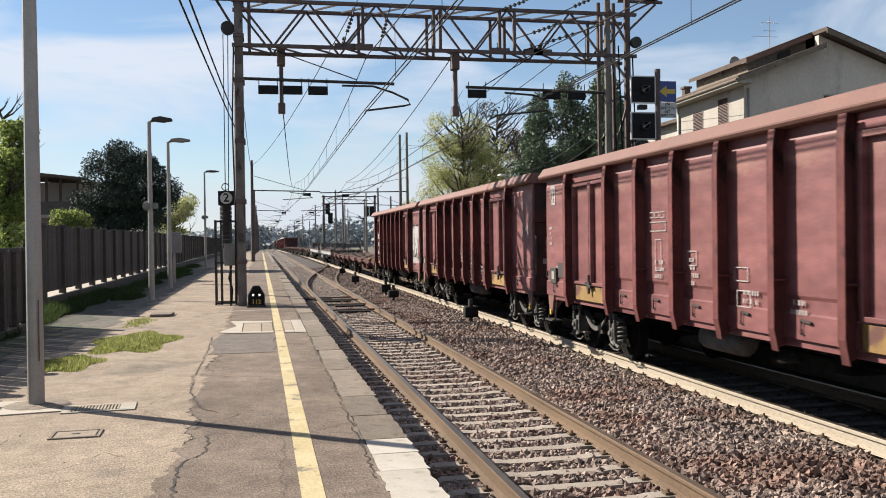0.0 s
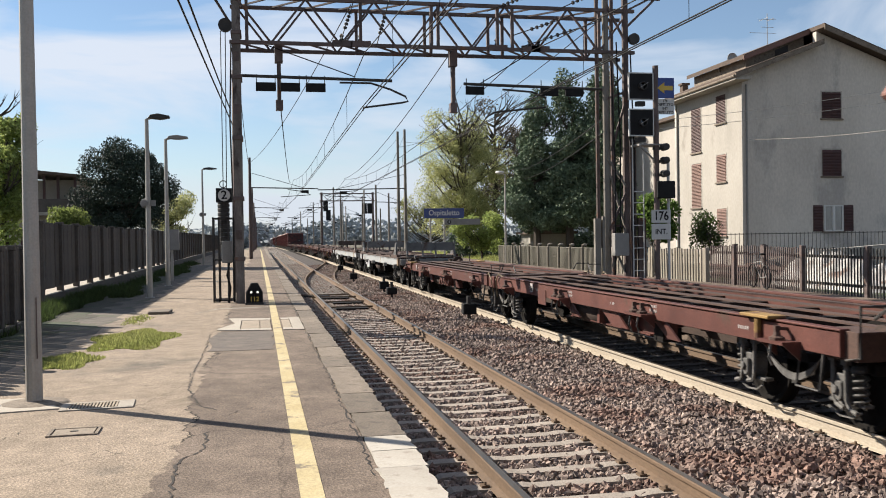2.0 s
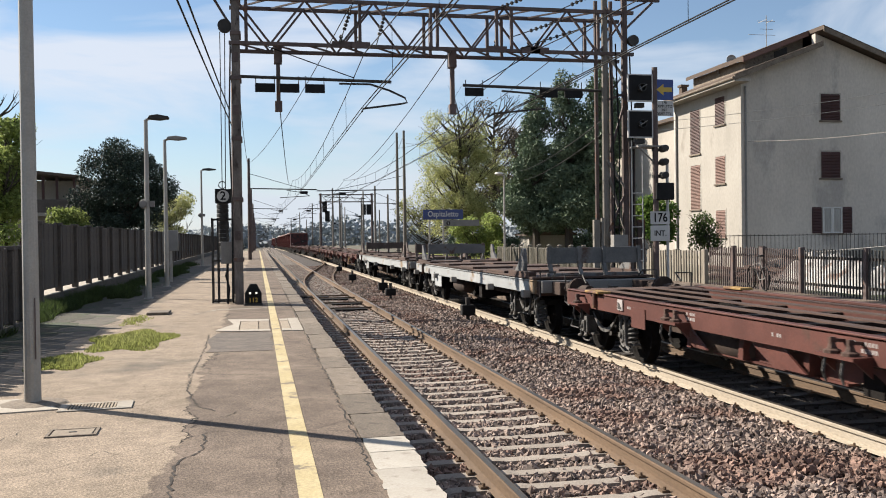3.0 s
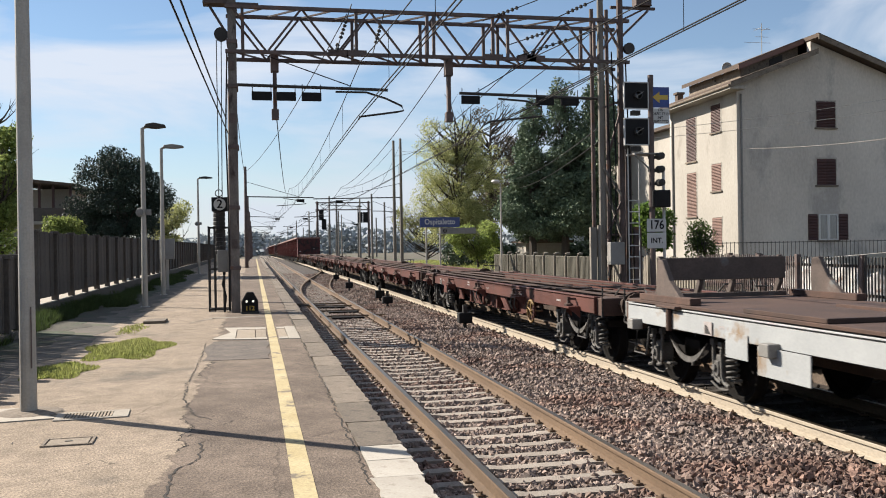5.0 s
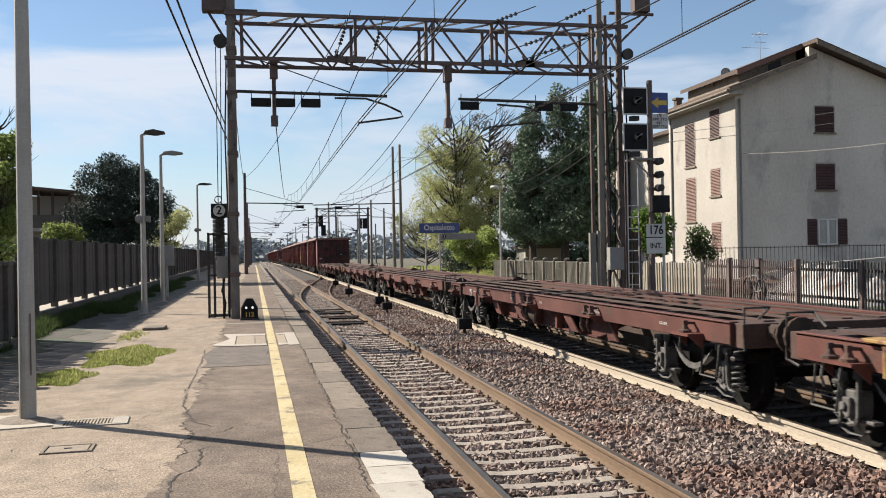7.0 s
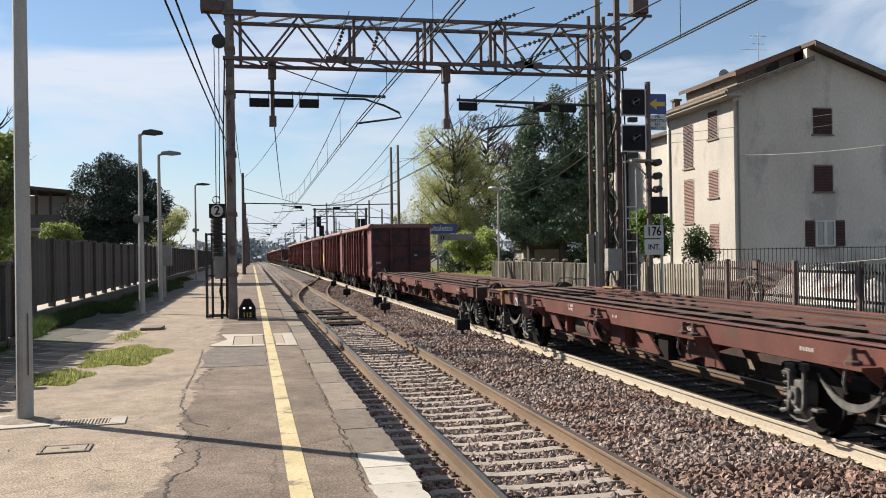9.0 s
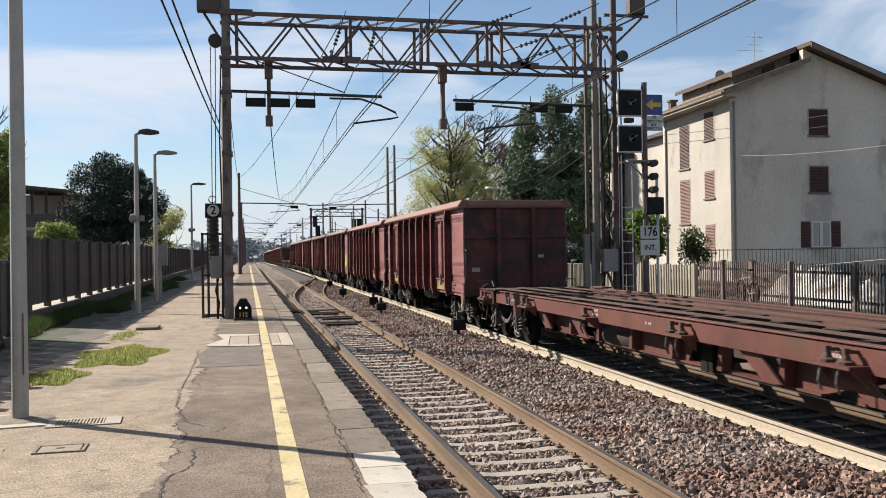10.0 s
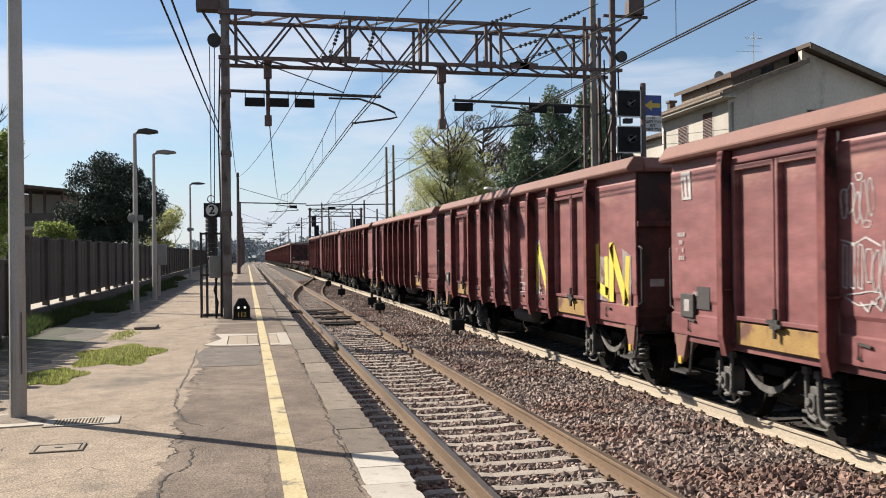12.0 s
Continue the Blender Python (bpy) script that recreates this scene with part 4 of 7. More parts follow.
            part("shunter_handle", Shape().path([(side * 1.28, k * (L + 0.02), 0.8), (side * 1.28, k * (L + 0.25), 0.85), (side * 1.28, k * (L + 0.25), 1.35), (side * 0.95, k * (L + 0.25), 1.35), (side * 0.95, k * (L + 0.02), 1.2)], 0.018, 6), DARK, w)
            if k != (joint and -joint or 1):
                continue
            part("end_bracket", Shape().box(side * 1.3 - 0.12, side * 1.3 + 0.12, k * (L - 1.45) - 0.3, k * (L - 1.45) + 0.3, top + 0.012, top + 0.05).rod((side * 1.36, k * (L - 1.45), top), (side * 1.36, k * (L - 1.45), 0.86), 0.045, 6), bracket or FLAT_TOP, w, "worn end bracket", 0.008)
        part("load_plate", Shape().box(side * 1.34 - 0.006, side * 1.34 + 0.006, L - 3.45, L - 2.95, 0.68, 0.98), side_mat, w)
        lab = part("label_holder", Shape().box(side * 1.345 - 0.006, side * 1.345 + 0.006, L - 2.62, L - 2.42, 0.9, 1.07), CHALK, w, "white square label with dark slanted marks")
        xx = side * 1.354
        part("label_mark", Shape().prism([(L - 2.6, 0.92), (L - 2.45, 0.92), (L - 2.45, 1.03), (L - 2.5, 1.02), (L - 2.55, 0.96)], 0, xx - 0.002, xx + 0.002), DARK, lab)
    for x in (-0.45, 0.45):
        part("centre_sill", Shape().box(x - 0.09, x + 0.09, -L, L, top - 0.55, top - 0.32), UNDER, w, bevel=0.006)
    n = int(length / 1.5)
    for i in range(n + 1):
        y = -L + 0.1 + (2 * L - 0.2) * i / n
        wide = 0.3 if i in (0, n) else 0.12
        part("cross_beam", Shape().box(-1.27, 1.27, y - wide, y + wide, top - 0.3, top - (0.005 if i in (0, n) else 0.16)), FLAT_TOP if i in (0, n) else UNDER, w, bevel=0.006)
    for x in (-0.8, -0.27, 0.27, 0.8):
        part("deck_strip", Shape().box(x - 0.075, x + 0.075, -L, L, top - 0.005, top + 0.012), FLAT_TOP, w, "rusty deck strip")
    part("air_tank", Shape().lathe([(0.0, -0.75), (0.14, -0.74), (0.2, -0.65), (0.2, 0.65), (0.14, 0.74), (0.0, 0.75)], (-0.92, 1.2, 0.66), 1, 14), UNDER, w, smooth=True)
    part("brake_rigging", Shape().box(-0.7, 0.5, -0.9, -0.6, 0.45, 0.84).rod((-0.2, -mid, 0.62), (-0.2, mid, 0.62), 0.03).box(-1.2, -0.9, -2.1, -1.8, 0.5, 0.85), BOGIE, w)
    if wheel:
        part("hand_wheel", Shape().path([(-1.45, -L + 3.2 + 0.22 * math.cos(a * math.pi / 8), 0.72 + 0.22 * math.sin(a * math.pi / 8)) for a in range(17)], 0.02, 6).rod((-1.45, -L + 3.2, 0.72), (-1.45, -L + 3.2, 0.93), 0.015, 5).rod((-1.45, -L + 3.2, 0.72), (-1.45, -L + 3.4, 0.785), 0.015, 5).rod((-1.45, -L + 3.2, 0.72), (-1.45, -L + 3.32, 0.55), 0.015, 5).rod((-1.45, -L + 3.2, 0.72), (-1.45, -L + 3.08, 0.55), 0.015, 5).rod((-1.45, -L + 3.2, 0.72), (-1.45, -L + 3.0, 0.785), 0.015, 5).rod((-1.47, -L + 3.2, 0.72), (-1.2, -L + 3.2, 0.72), 0.02, 6), OCHRE, w, "ochre brake hand wheel")
    if joint:
        # the two halves meet over one shared bogie
        part("joint_pan", Shape().box(-0.7, 0.7, min(joint * L, joint * (length / 2 - 0.03)), max(joint * L, joint * (length / 2 - 0.03)), top - 0.34, top - 0.08), FLAT_TOP, w, "rusty pivot pan over the shared bogie", 0.01)
        for x in (-1.15, 1.15):
            part("joint_horn", Shape().box(x - 0.14, x + 0.14, min(joint * L, joint * (length / 2 - 0.1)), max(joint * L, joint * (length / 2 - 0.1)), top - 0.3, top - 0.02), side_mat, w, "", 0.01)
            part("air_hose", Shape().path([(x * 1.12, joint * (L - 0.1), top), (x * 1.16, joint * (L + 0.2), top + 0.06), (x * 1.16, joint * (L + 0.45), top - 0.1), (x * 1.12, joint * (L + 0.5), top - 0.5)], 0.018, 5), COVER_HOSE, w, "pale looped air hose")
        running_gear(w, length / 2, (-joint * (L - 1.2), length / 2) if joint > 0 else (L - 1.2,), ends=(-joint,))
    else:
        running_gear(w, length / 2, (-L + 1.45, L - 1.45))
    return w


def car_flat(length, inset, flap_mat):
    """Pale grey flat with folding end flaps and wheel guides on a rusty deck."""
    w = flat_wagon(length, FLAT_GREY, "pale grey flat wagon with raised steel end flaps", True, inset=inset)
    L = length / 2 - inset
    part("deck", Shape().box(-1.33, 1.33, -L, L, 1.19, 1.235), FLAT_TOP, w, "dark rusty deck plate", 0.006)
    y = -L + 2.4
    while y < L - 2.4:
        part("deck_plate", Shape().box(-1.31, -0.2, y, y + 1.6, 1.236, 1.29), FLAT_TOP, w, "", 0.006)
        part("deck_plate", Shape().box(0.2, 1.31, y + 0.5, y + 2.0, 1.236, 1.28), FLAT_TOP, w, "", 0.006)
        y += 3.1
    for side in (-1, 1):
        for y in (-L + 0.4, -L + 3.4, 0.5, L - 4.0, L - 0.4):
            part("bracket_box", Shape().box(side * 1.4 - 0.08, side * 1.4 + 0.08, y - 0.1, y + 0.1, 0.8, 0.95), GREY_BOX, w, "", 0.01)
        part("data_plate", Shape().box(side * 1.36 - 0.008, side * 1.36 + 0.008, L - 4.7, L - 3.7, 0.56, 0.89), FLAT_GREY, w, "pale data plate")
    for k in (-1, 1):
        part("headstock", Shape().box(-1.25, 1.25, min(k * L, k * (L + 0.3)), max(k * L, k * (L + 0.3)), 0.92, 1.17), GREY_BOX, w, "", 0.01)
        for x in (-0.875, 0.875):
            part("buffer_stock", Shape().box(x - 0.17, x + 0.17, min(k * (L + 0.3), k * (length / 2 - 0.6)), max(k * (L + 0.3), k * (length / 2 - 0.6)), 0.9, 1.16), UNDER, w, "", 0.01)
        yf = k * (L - 0.3)
        flap = part("end_flap", Shape().box(-0.95, 1.15, yf - 0.03, yf + 0.03, 1.5, 1.84), flap_mat, w, "weathered folding end flap", 0.008)
        part("flap_foot", Shape().box(-0.95, 1.15, yf - 0.05, yf + 0.05, 1.236, 1.3), flap_mat, flap)
        for x in (-0.9, -0.25, 0.3, 1.1):
            part("flap_rib", Shape().prism([(yf + 0.14 * k, 1.236), (yf + 0.02 * k, 1.45), (yf + 0.03 * k, 1.86), (yf + 0.08 * k, 1.87), (yf + 0.09 * k, 1.5), (yf + 0.22 * k, 1.25)], 0, x - 0.035, x + 0.035), flap_mat, flap)
        for x in (-1.24, 1.24):
            y = k * (L - 1.3)
            part("wheel_cheek", Shape().prism([(y - 0.45 * k, 1.24), (y + 0.35 * k, 1.24), (y + 0.42 * k, 1.5), (y + 0.36 * k, 1.82), (y + 0.22 * k, 1.84), (y, 1.55)], 0, x - 0.04, x + 0.04), flap_mat, w, "angled steel wheel cheek", 0.008)
            part("wheel_guide", Shape().box(x - 0.08, x + 0.08, min(k * (L - 2.0), k * (L - 0.4)), max(k * (L - 2.0), k * (L - 0.4)), 1.236, 1.33), FLAT_TOP, w, "", 0.006)
    return w


def train_plan():
    """Wagon kind, length and where its leading coupling stands at the start."""
    plan, y = [], 17.6 - 14.04 * 2
    for _ in range(2):
        plan.append(("gondola", 14.04, y))
        y += 14.04
    for kind, leave in (("gondola", 1.151), ("gondola", 1.872), ("low", 2.62), ("low_end", 3.365), ("grey", 4.26), ("grey_end", 5.215), ("wheel_flat", 6.083), ("ochre_flat", 6.98), ("flat", 7.87), ("flat", 8.8), ("ochre_flat", 9.64), ("flat", 10.657)):
        end = 9.7 + run(leave)
        plan.append((kind, end - y, y))
        y = end
    for kind in ["gondola"] * 5 + ["far_gondola"] * 2 + ["flat"] * 2 + ["far_gondola"] * 11:
        n = 16.7 if kind == "flat" else 14.04
        plan.append((kind, n, y))
        y += n
    return plan


def build_train():
    models, cars = {}, []
    for kind, n, y in train_plan():
        key = kind if kind.endswith("gondola") else (kind, round(n * 2) / 2)
        at = pose(TRACK_2, y + n / 2, fall(y + n / 2))
        if key not in models:
            if kind.endswith("gondola"):
                models[key] = gondola(kind != "gondola")
            elif kind in ("grey", "grey_end"):
                models[key] = car_flat(key[1], *((1.4, FLAP) if kind == "grey" else (0.7, RUSTY_FLAP)))
            else:
                models[key] = flat_wagon(key[1], FLAT_RED, "rusty red skeletal container flat wagon, empty", joint={"low": 1, "low_end": -1}.get(kind, 0), top=1.1 if kind.startswith("low") else 1.16, wheel=kind == "wheel_flat", bracket=OCHRE if kind in ("low", "low_end", "ochre_flat") else None)
            ob = models[key]
            ob.matrix_basis = at
        else:
            ob = copy_thing(models[key], at)
        cars.append((ob, y + n / 2))
    return cars



cars = build_train()


def spray(owner, name, label, material, outlines, lift=0.026):
    """Flat paint shapes on the wagon side that faces the platform: outlines of (along, height), or strokes."""
    for pts in outlines:
        s = Shape()
        for quad in pts if isinstance(pts[0], list) else [pts]:
            s.prism(quad, 0, -1.4 - lift, -1.4 - lift + 0.004)
        part(name, s, material, owner, label)


def stroke(pts, w):
    """A broad stroke through points (along, height), as one slab for each stretch."""
    out = []
    for a, b in zip(pts, pts[1:]):
        d = Vector((b[0] - a[0], b[1] - a[1])).normalized() * w / 2
        a2, b2 = (a[0] - d.x * 0.6, a[1] - d.y * 0.6), (b[0] + d.x * 0.6, b[1] + d.y * 0.6)
        out.append([(a2[0] - d.y, a2[1] + d.x), (a2[0] + d.y, a2[1] - d.x), (b2[0] + d.y, b2[1] - d.x), (b2[0] - d.y, b2[1] + d.x)])
    return out


def oval(cy, cz, ry, rz, n=18, a0=0.0, wob=0.06):
    return [(cy + ry * (1 + wob * math.sin(3 * a + a0)) * math.cos(a), cz + rz * (1 + wob * math.cos(2 * a + a0)) * math.sin(a)) for a in [2 * math.pi * i / n for i in range(n)]]


def end_marks(owner):
    """Small warning marks in a column on the end wall, beside the corner."""
    y = -6.458
    tri = [(-0.11, -0.09), (0.11, -0.09), (0.0, 0.1)]
    for z, material, label, shape_of in ((2.98, CHALK, "white warning triangle", tri), (2.5, SIGN_YELLOW, "yellow warning triangle", tri), (2.08, MARK_RED, "red round mark", oval(0, 0, 0.09, 0.09, wob=0)), (1.82, CHALK, "white framed plate", [(-0.12, -0.05), (0.12, -0.05), (0.12, 0.05), (-0.12, 0.05)])):
        p = part("warning_mark", Shape().prism([(-1.2 + a, z + b) for a, b in shape_of], 1, y, y + 0.008), material, owner, label)
        part("mark_field", Shape().prism([(-1.2 + a * 0.6, z + b * 0.6 - 0.008) for a, b in shape_of], 1, y - 0.003, y + 0.004), WAGON, p)


MARK_RED = mat("red_mark_paint", (0.3, 0.05, 0.03), (0.36, 0.07, 0.04), 0.7, scale=5, fine=40, bump=0)


def graffiti():
    c = cars[3][0]
    big = [(-6.3, 1.2), (-6.05, 1.05), (-5.6, 1.12), (-5.2, 1.05), (-4.98, 1.2), (-5.0, 2.0), (-5.05, 2.45), (-5.18, 2.62), (-5.32, 2.5), (-5.42, 2.62), (-5.55, 2.52), (-5.65, 2.72), (-5.85, 2.6), (-6.05, 2.52), (-6.3, 2.6), (-6.33, 2.0), (-6.12, 1.85), (-6.2, 1.5)]
    spray(c, "graffiti", "large cream bubble graffiti", SPRAY_WHITE, [big])
    spray(c, "graffiti_line", "dark graffiti outline", BLACK, [stroke([(-5.42, 2.55), (-5.4, 2.1), (-5.5, 1.85), (-5.45, 1.5), (-5.6, 1.15)], 0.035), stroke([(-5.2, 1.95), (-5.05, 2.0)], 0.03), stroke([(-5.05, 1.65), (-5.2, 1.7), (-5.32, 1.4), (-5.3, 1.12)], 0.035), stroke([(-5.75, 1.9), (-5.6, 1.95), (-5.52, 2.15)], 0.035), stroke([(-5.9, 1.75), (-5.82, 1.55), (-5.6, 1.48)], 0.06), stroke([(-5.0, 2.4), (-5.2, 2.66), (-5.35, 2.52), (-5.6, 2.68), (-5.75, 2.6), (-6.3, 2.62)], 0.035)], lift=0.031)
    spray(c, "graffiti", "white block letter", SPRAY_WHITE, [stroke([(5.59, 1.32), (5.59, 2.2)], 0.3), [(5.22, 2.1), (5.99, 2.1), (5.99, 2.38), (5.22, 2.38)], stroke([(4.79, 1.4), (4.79, 2.4)], 0.2), [(4.32, 2.16), (4.74, 2.16), (4.74, 2.38), (4.32, 2.38)], [(4.32, 1.8), (4.74, 1.8), (4.74, 1.98), (4.32, 1.98)], [(4.32, 1.42), (4.74, 1.42), (4.74, 1.6), (4.32, 1.6)], stroke([(4.06, 1.42), (4.04, 2.4)], 0.16), stroke([(3.44, 1.42), (3.46, 2.4)], 0.16), stroke([(4.02, 2.35), (3.74, 1.85), (3.48, 2.35)], 0.15)], lift=0.062)
    spray(c, "graffiti", "white painted patch", SPRAY_WHITE, [[(2.24, 1.08), (2.99, 1.05), (3.02, 2.1), (2.84, 2.2), (2.34, 2.12)]])
    ring = lambda cy, cz, ry, rz, w: stroke(oval(cy, cz, ry, rz, 20) + [oval(cy, cz, ry, rz, 20)[0]], w)
    spray(c, "graffiti", "faint grey spray-painted loop", SPRAY_GREY, [ring(-1.22, 2.1, 0.14, 0.26, 0.1), ring(-2.15, 1.8, 0.2, 0.5, 0.13), ring(-2.4, 1.35, 0.22, 0.22, 0.09)])
    spray(c, "graffiti", "faint grey spray-painted stroke", SPRAY_GREY, [stroke([(-0.85, 2.0), (-0.82, 1.6), (-0.95, 1.25)], 0.12), stroke([(-1.0, 1.85), (-1.3, 1.55), (-1.5, 1.25)], 0.13)])
    f = cars[16][0]
    spray(f, "graffiti", "pale spray shadow behind yellow letters", SPRAY_GREY, [stroke([(-1.95, 1.3), (-1.95, 2.2)], 0.24), stroke([(-2.0, 2.2), (-2.5, 1.3)], 0.24), stroke([(-2.52, 1.25), (-2.55, 2.25)], 0.26), [(-4.98, 1.3), (-5.45, 1.28), (-5.5, 1.95), (-5.0, 2.0)], [(-5.95, 1.25), (-6.28, 1.22), (-6.3, 2.0), (-5.98, 2.1)]])
    spray(f, "graffiti", "bright yellow spray-painted letters", SPRAY_YELLOW, [stroke([(-1.92, 1.36), (-1.97, 2.18)], 0.13), stroke([(-1.99, 2.16), (-2.5, 1.36)], 0.16), stroke([(-2.52, 1.36), (-2.58, 2.16)], 0.12), stroke([(-5.0, 2.15), (-5.04, 1.5)], 0.14), stroke([(-5.02, 1.5), (-5.38, 1.42)], 0.17), stroke([(-5.38, 1.42), (-5.36, 1.95)], 0.13), stroke([(-5.56, 1.34), (-5.58, 2.15)], 0.17), stroke([(-5.6, 2.12), (-6.1, 1.32)], 0.19), stroke([(-6.12, 1.3), (-6.18, 1.95)], 0.15)], lift=0.03)
    e = cars[15][0]
    loops = [oval(2.9 - 0.095 * q, 2.5 + 0.05 * math.sin(2.1 * q), 0.045 + 0.012 * (q % 2), 0.17 - 0.02 * (q % 3), 14, q, 0.2) for q in range(5)]
    loops += [oval(2.68, 2.74, 0.045, 0.035, 12)]
    loops += [[(2.92 - 0.11 * q, 2.12), (2.93 - 0.11 * q, 1.72), (2.87 - 0.11 * q, 1.7), (2.86 - 0.11 * q, 2.1)] for q in range(3)]
    loops += [oval(2.56 - 0.1 * q, 1.92 - 0.05 * q, 0.05, 0.2, 14, q, 0.25) for q in range(3)] + [oval(2.62, 1.62, 0.22, 0.07, 16, 1, 0.3), oval(2.58, 2.3, 0.06, 0.035, 12)]
    spray(e, "graffiti", "thin white scribbled tag", SPRAY_WHITE, [stroke(q + q[:1], 0.014) for q in loops])
    spray(e, "graffiti", "thin white scribbled line", SPRAY_WHITE, [stroke([(2.95, 2.16), (2.75, 2.12), (2.6, 2.18), (2.4, 2.1)], 0.016), stroke([(2.36, 2.14), (2.34, 1.84)], 0.016), stroke([(2.68, 1.58), (2.58, 1.5), (2.52, 1.6), (2.4, 1.52), (2.36, 1.6)], 0.016)])
    spray(cars[2][0], "graffiti", "thin pink-white scribbled tag", CHALK, [stroke([(-5.78, 2.5), (-5.72, 2.62), (-5.8, 2.72), (-5.88, 2.66), (-5.82, 2.52), (-5.86, 2.3)], 0.016), stroke([(-5.7, 2.3), (-5.78, 2.36), (-5.8, 2.12), (-5.7, 2.06), (-5.74, 2.2), (-5.9, 2.24)], 0.016), stroke([(-5.9, 2.42), (-5.92, 2.14), (-6.0, 2.34), (-6.02, 2.1), (-6.08, 2.3), (-6.14, 2.16), (-6.12, 2.44), (-6.2, 2.1)], 0.016)], lift=0.03)
    spray(cars[2][0], "paper_label", "small worn ochre label", OCHRE, [[(-5.85, 1.55), (-5.98, 1.55), (-5.98, 1.72), (-5.85, 1.72)]], lift=0.03)
    end_marks(e)
    for k in (1, 3, 14, 15, 17):
        spray(cars[k][0], "operator_mark", "small white square mark", SPRAY_WHITE, [[(5.88, 2.72), (6.13, 2.72), (6.16, 3.08), (5.91, 3.08)]], lift=0.03)
        spray(cars[k][0], "operator_mark_stroke", "red-brown strokes on the mark", WAGON, [stroke([(5.97, 2.77), (6.0, 3.02)], 0.03), stroke([(6.07, 2.77), (6.1, 2.96)], 0.03)], lift=0.034)
    spray(cars[1][0], "paper_label", "small yellow label", SIGN_YELLOW, [[(4.98, 1.98), (5.2, 1.98), (5.2, 2.12), (4.98, 2.12)]], lift=0.03)


graffiti()


# ---- left side: fences, lamps, platform furniture ----
def slab_fence(name, label, x, y0, y1, z_low, z_top, pitch, gap, material, cap=False):
    """Upright concrete slats between posts on a plinth."""
    f = thing(name, label, "fence", kind="structure")
    part("plinth", Shape().box(x - 0.12, x + 0.12, y0, y1, 0.3, z_low - (0.12 if cap else 0.02)), PLINTH, f)
    if cap:
        # Pale ledge added behind the fence so the slots look sunlit.
        part("coping", Shape().box(x - 0.6, x + 0.1, y0, y1, z_low - 0.12, z_low - 0.095), PALE_CONC, f, "pale ledge added behind the slots to make them look sunlit")
    slat = Shape().prism([(-pitch / 2 + gap / 2, z_low), (pitch / 2 - gap / 2, z_low), (pitch / 2 - gap / 2, z_top - 0.06), (pitch / 2 - gap / 2 - 0.05, z_top), (-pitch / 2 + gap / 2 + 0.05, z_top), (-pitch / 2 + gap / 2, z_top - 0.06)], 0, -0.03, 0.03).mesh("slat", material, 0.008)
    post = Shape().box(-0.09, 0.07, -0.07, 0.07, 0.3, z_top - 0.05).box(-0.09, 0.09, -0.09, 0.09, z_top - 0.05, z_top + 0.04).mesh("post", material, 0.012)
    n = int((y1 - y0) / pitch)
    for i in range(n):
        y = y0 + (i + 0.5) * pitch
        part("slat", slat, material, f, m=pose(x + random.uniform(-0.008, 0.008), y, random.uniform(-0.012, 0.012)))
    k = y0
    while k <= y1 + 0.01:
        part("post", post, material, f, m=pose(x + 0.05, k, 0))
        k += pitch * 4
    return f


random.seed(11)
slab_fence("fence_left_low", "low dark slatted concrete fence beside the platform", -4.35, 2.0, 18.8, 0.66, 2.0, 0.2, 0.05, FENCE_CONC)
slab_fence("fence_left", "tall dark weathered concrete panel fence on a plinth", -5.0, 22.4, 120.0, 0.95, 2.55, 0.52, 0.03, FENCE_CONC, True)


def street_lamp(m, height, reach, speaker, label):
    t = thing("platform_lamp", label, "street lamp", m, group="platform lamps")
    part("base_plate", Shape().box(-0.12, 0.12, -0.12, 0.12, 0, 0.02), GALV, t, bevel=0.004)
    part("pole", Shape().rod((0, 0, 0), (0, 0, height), 0.085, 12, 0.05), GALV, t, smooth=False)
    part("arm", Shape().rod((0, 0, height), (reach * 0.35, 0, height + 0.06), 0.035, 8), GALV, t)
    part("lantern", Shape().prism([(0.05, height + 0.02), (0.1, height + 0.11), (reach * 0.5, height + 0.15), (reach, height + 0.09), (reach, height + 0.03), (reach * 0.6, height - 0.01)], 1, -0.13, 0.13), DARK if speaker else GREY_BOX, t, bevel=0.015)
    if speaker:
        part("loudspeaker", Shape().lathe([(0.0, -0.16), (0.1, -0.15), (0.1, 0.1), (0.14, 0.14), (0.0, 0.1)], (-0.09, 0, height * 0.53), 1, 12).box(0.06, 0.2, -0.05, 0.05, height * 0.53 - 0.08, height * 0.53 + 0.08), GREY_BOX, t, "grey horn loudspeaker")
    return t


cab = thing("cable_cabinet", "small grey cabinet on a post by the fence", "cabinet", pose(-3.3, 36.5, PLAT))
part("post", Shape().box(-0.05, 0.05, -0.05, 0.05, 0, 1.2), GALV, cab)
part("case", Shape().box(-0.28, 0.28, -0.15, 0.15, 1.2, 2.0), GREY_BOX, cab, bevel=0.015)
street_lamp(pose(-2.98, 26.2, PLAT), 4.95, 0.62, True, "galvanised platform lamp with flat lantern and loudspeaker")
street_lamp(pose(-3.11, 32.8, PLAT), 5.1, 0.75, False, "slim galvanised platform lamp with a curved lantern")
street_lamp(pose(-3.41, 58.9, PLAT), 6.0, 0.9, True, "distant galvanised platform lamp")
street_lamp(pose(-3.5, 90.0, PLAT), 6.0, 0.9, True, "distant galvanised platform lamp")


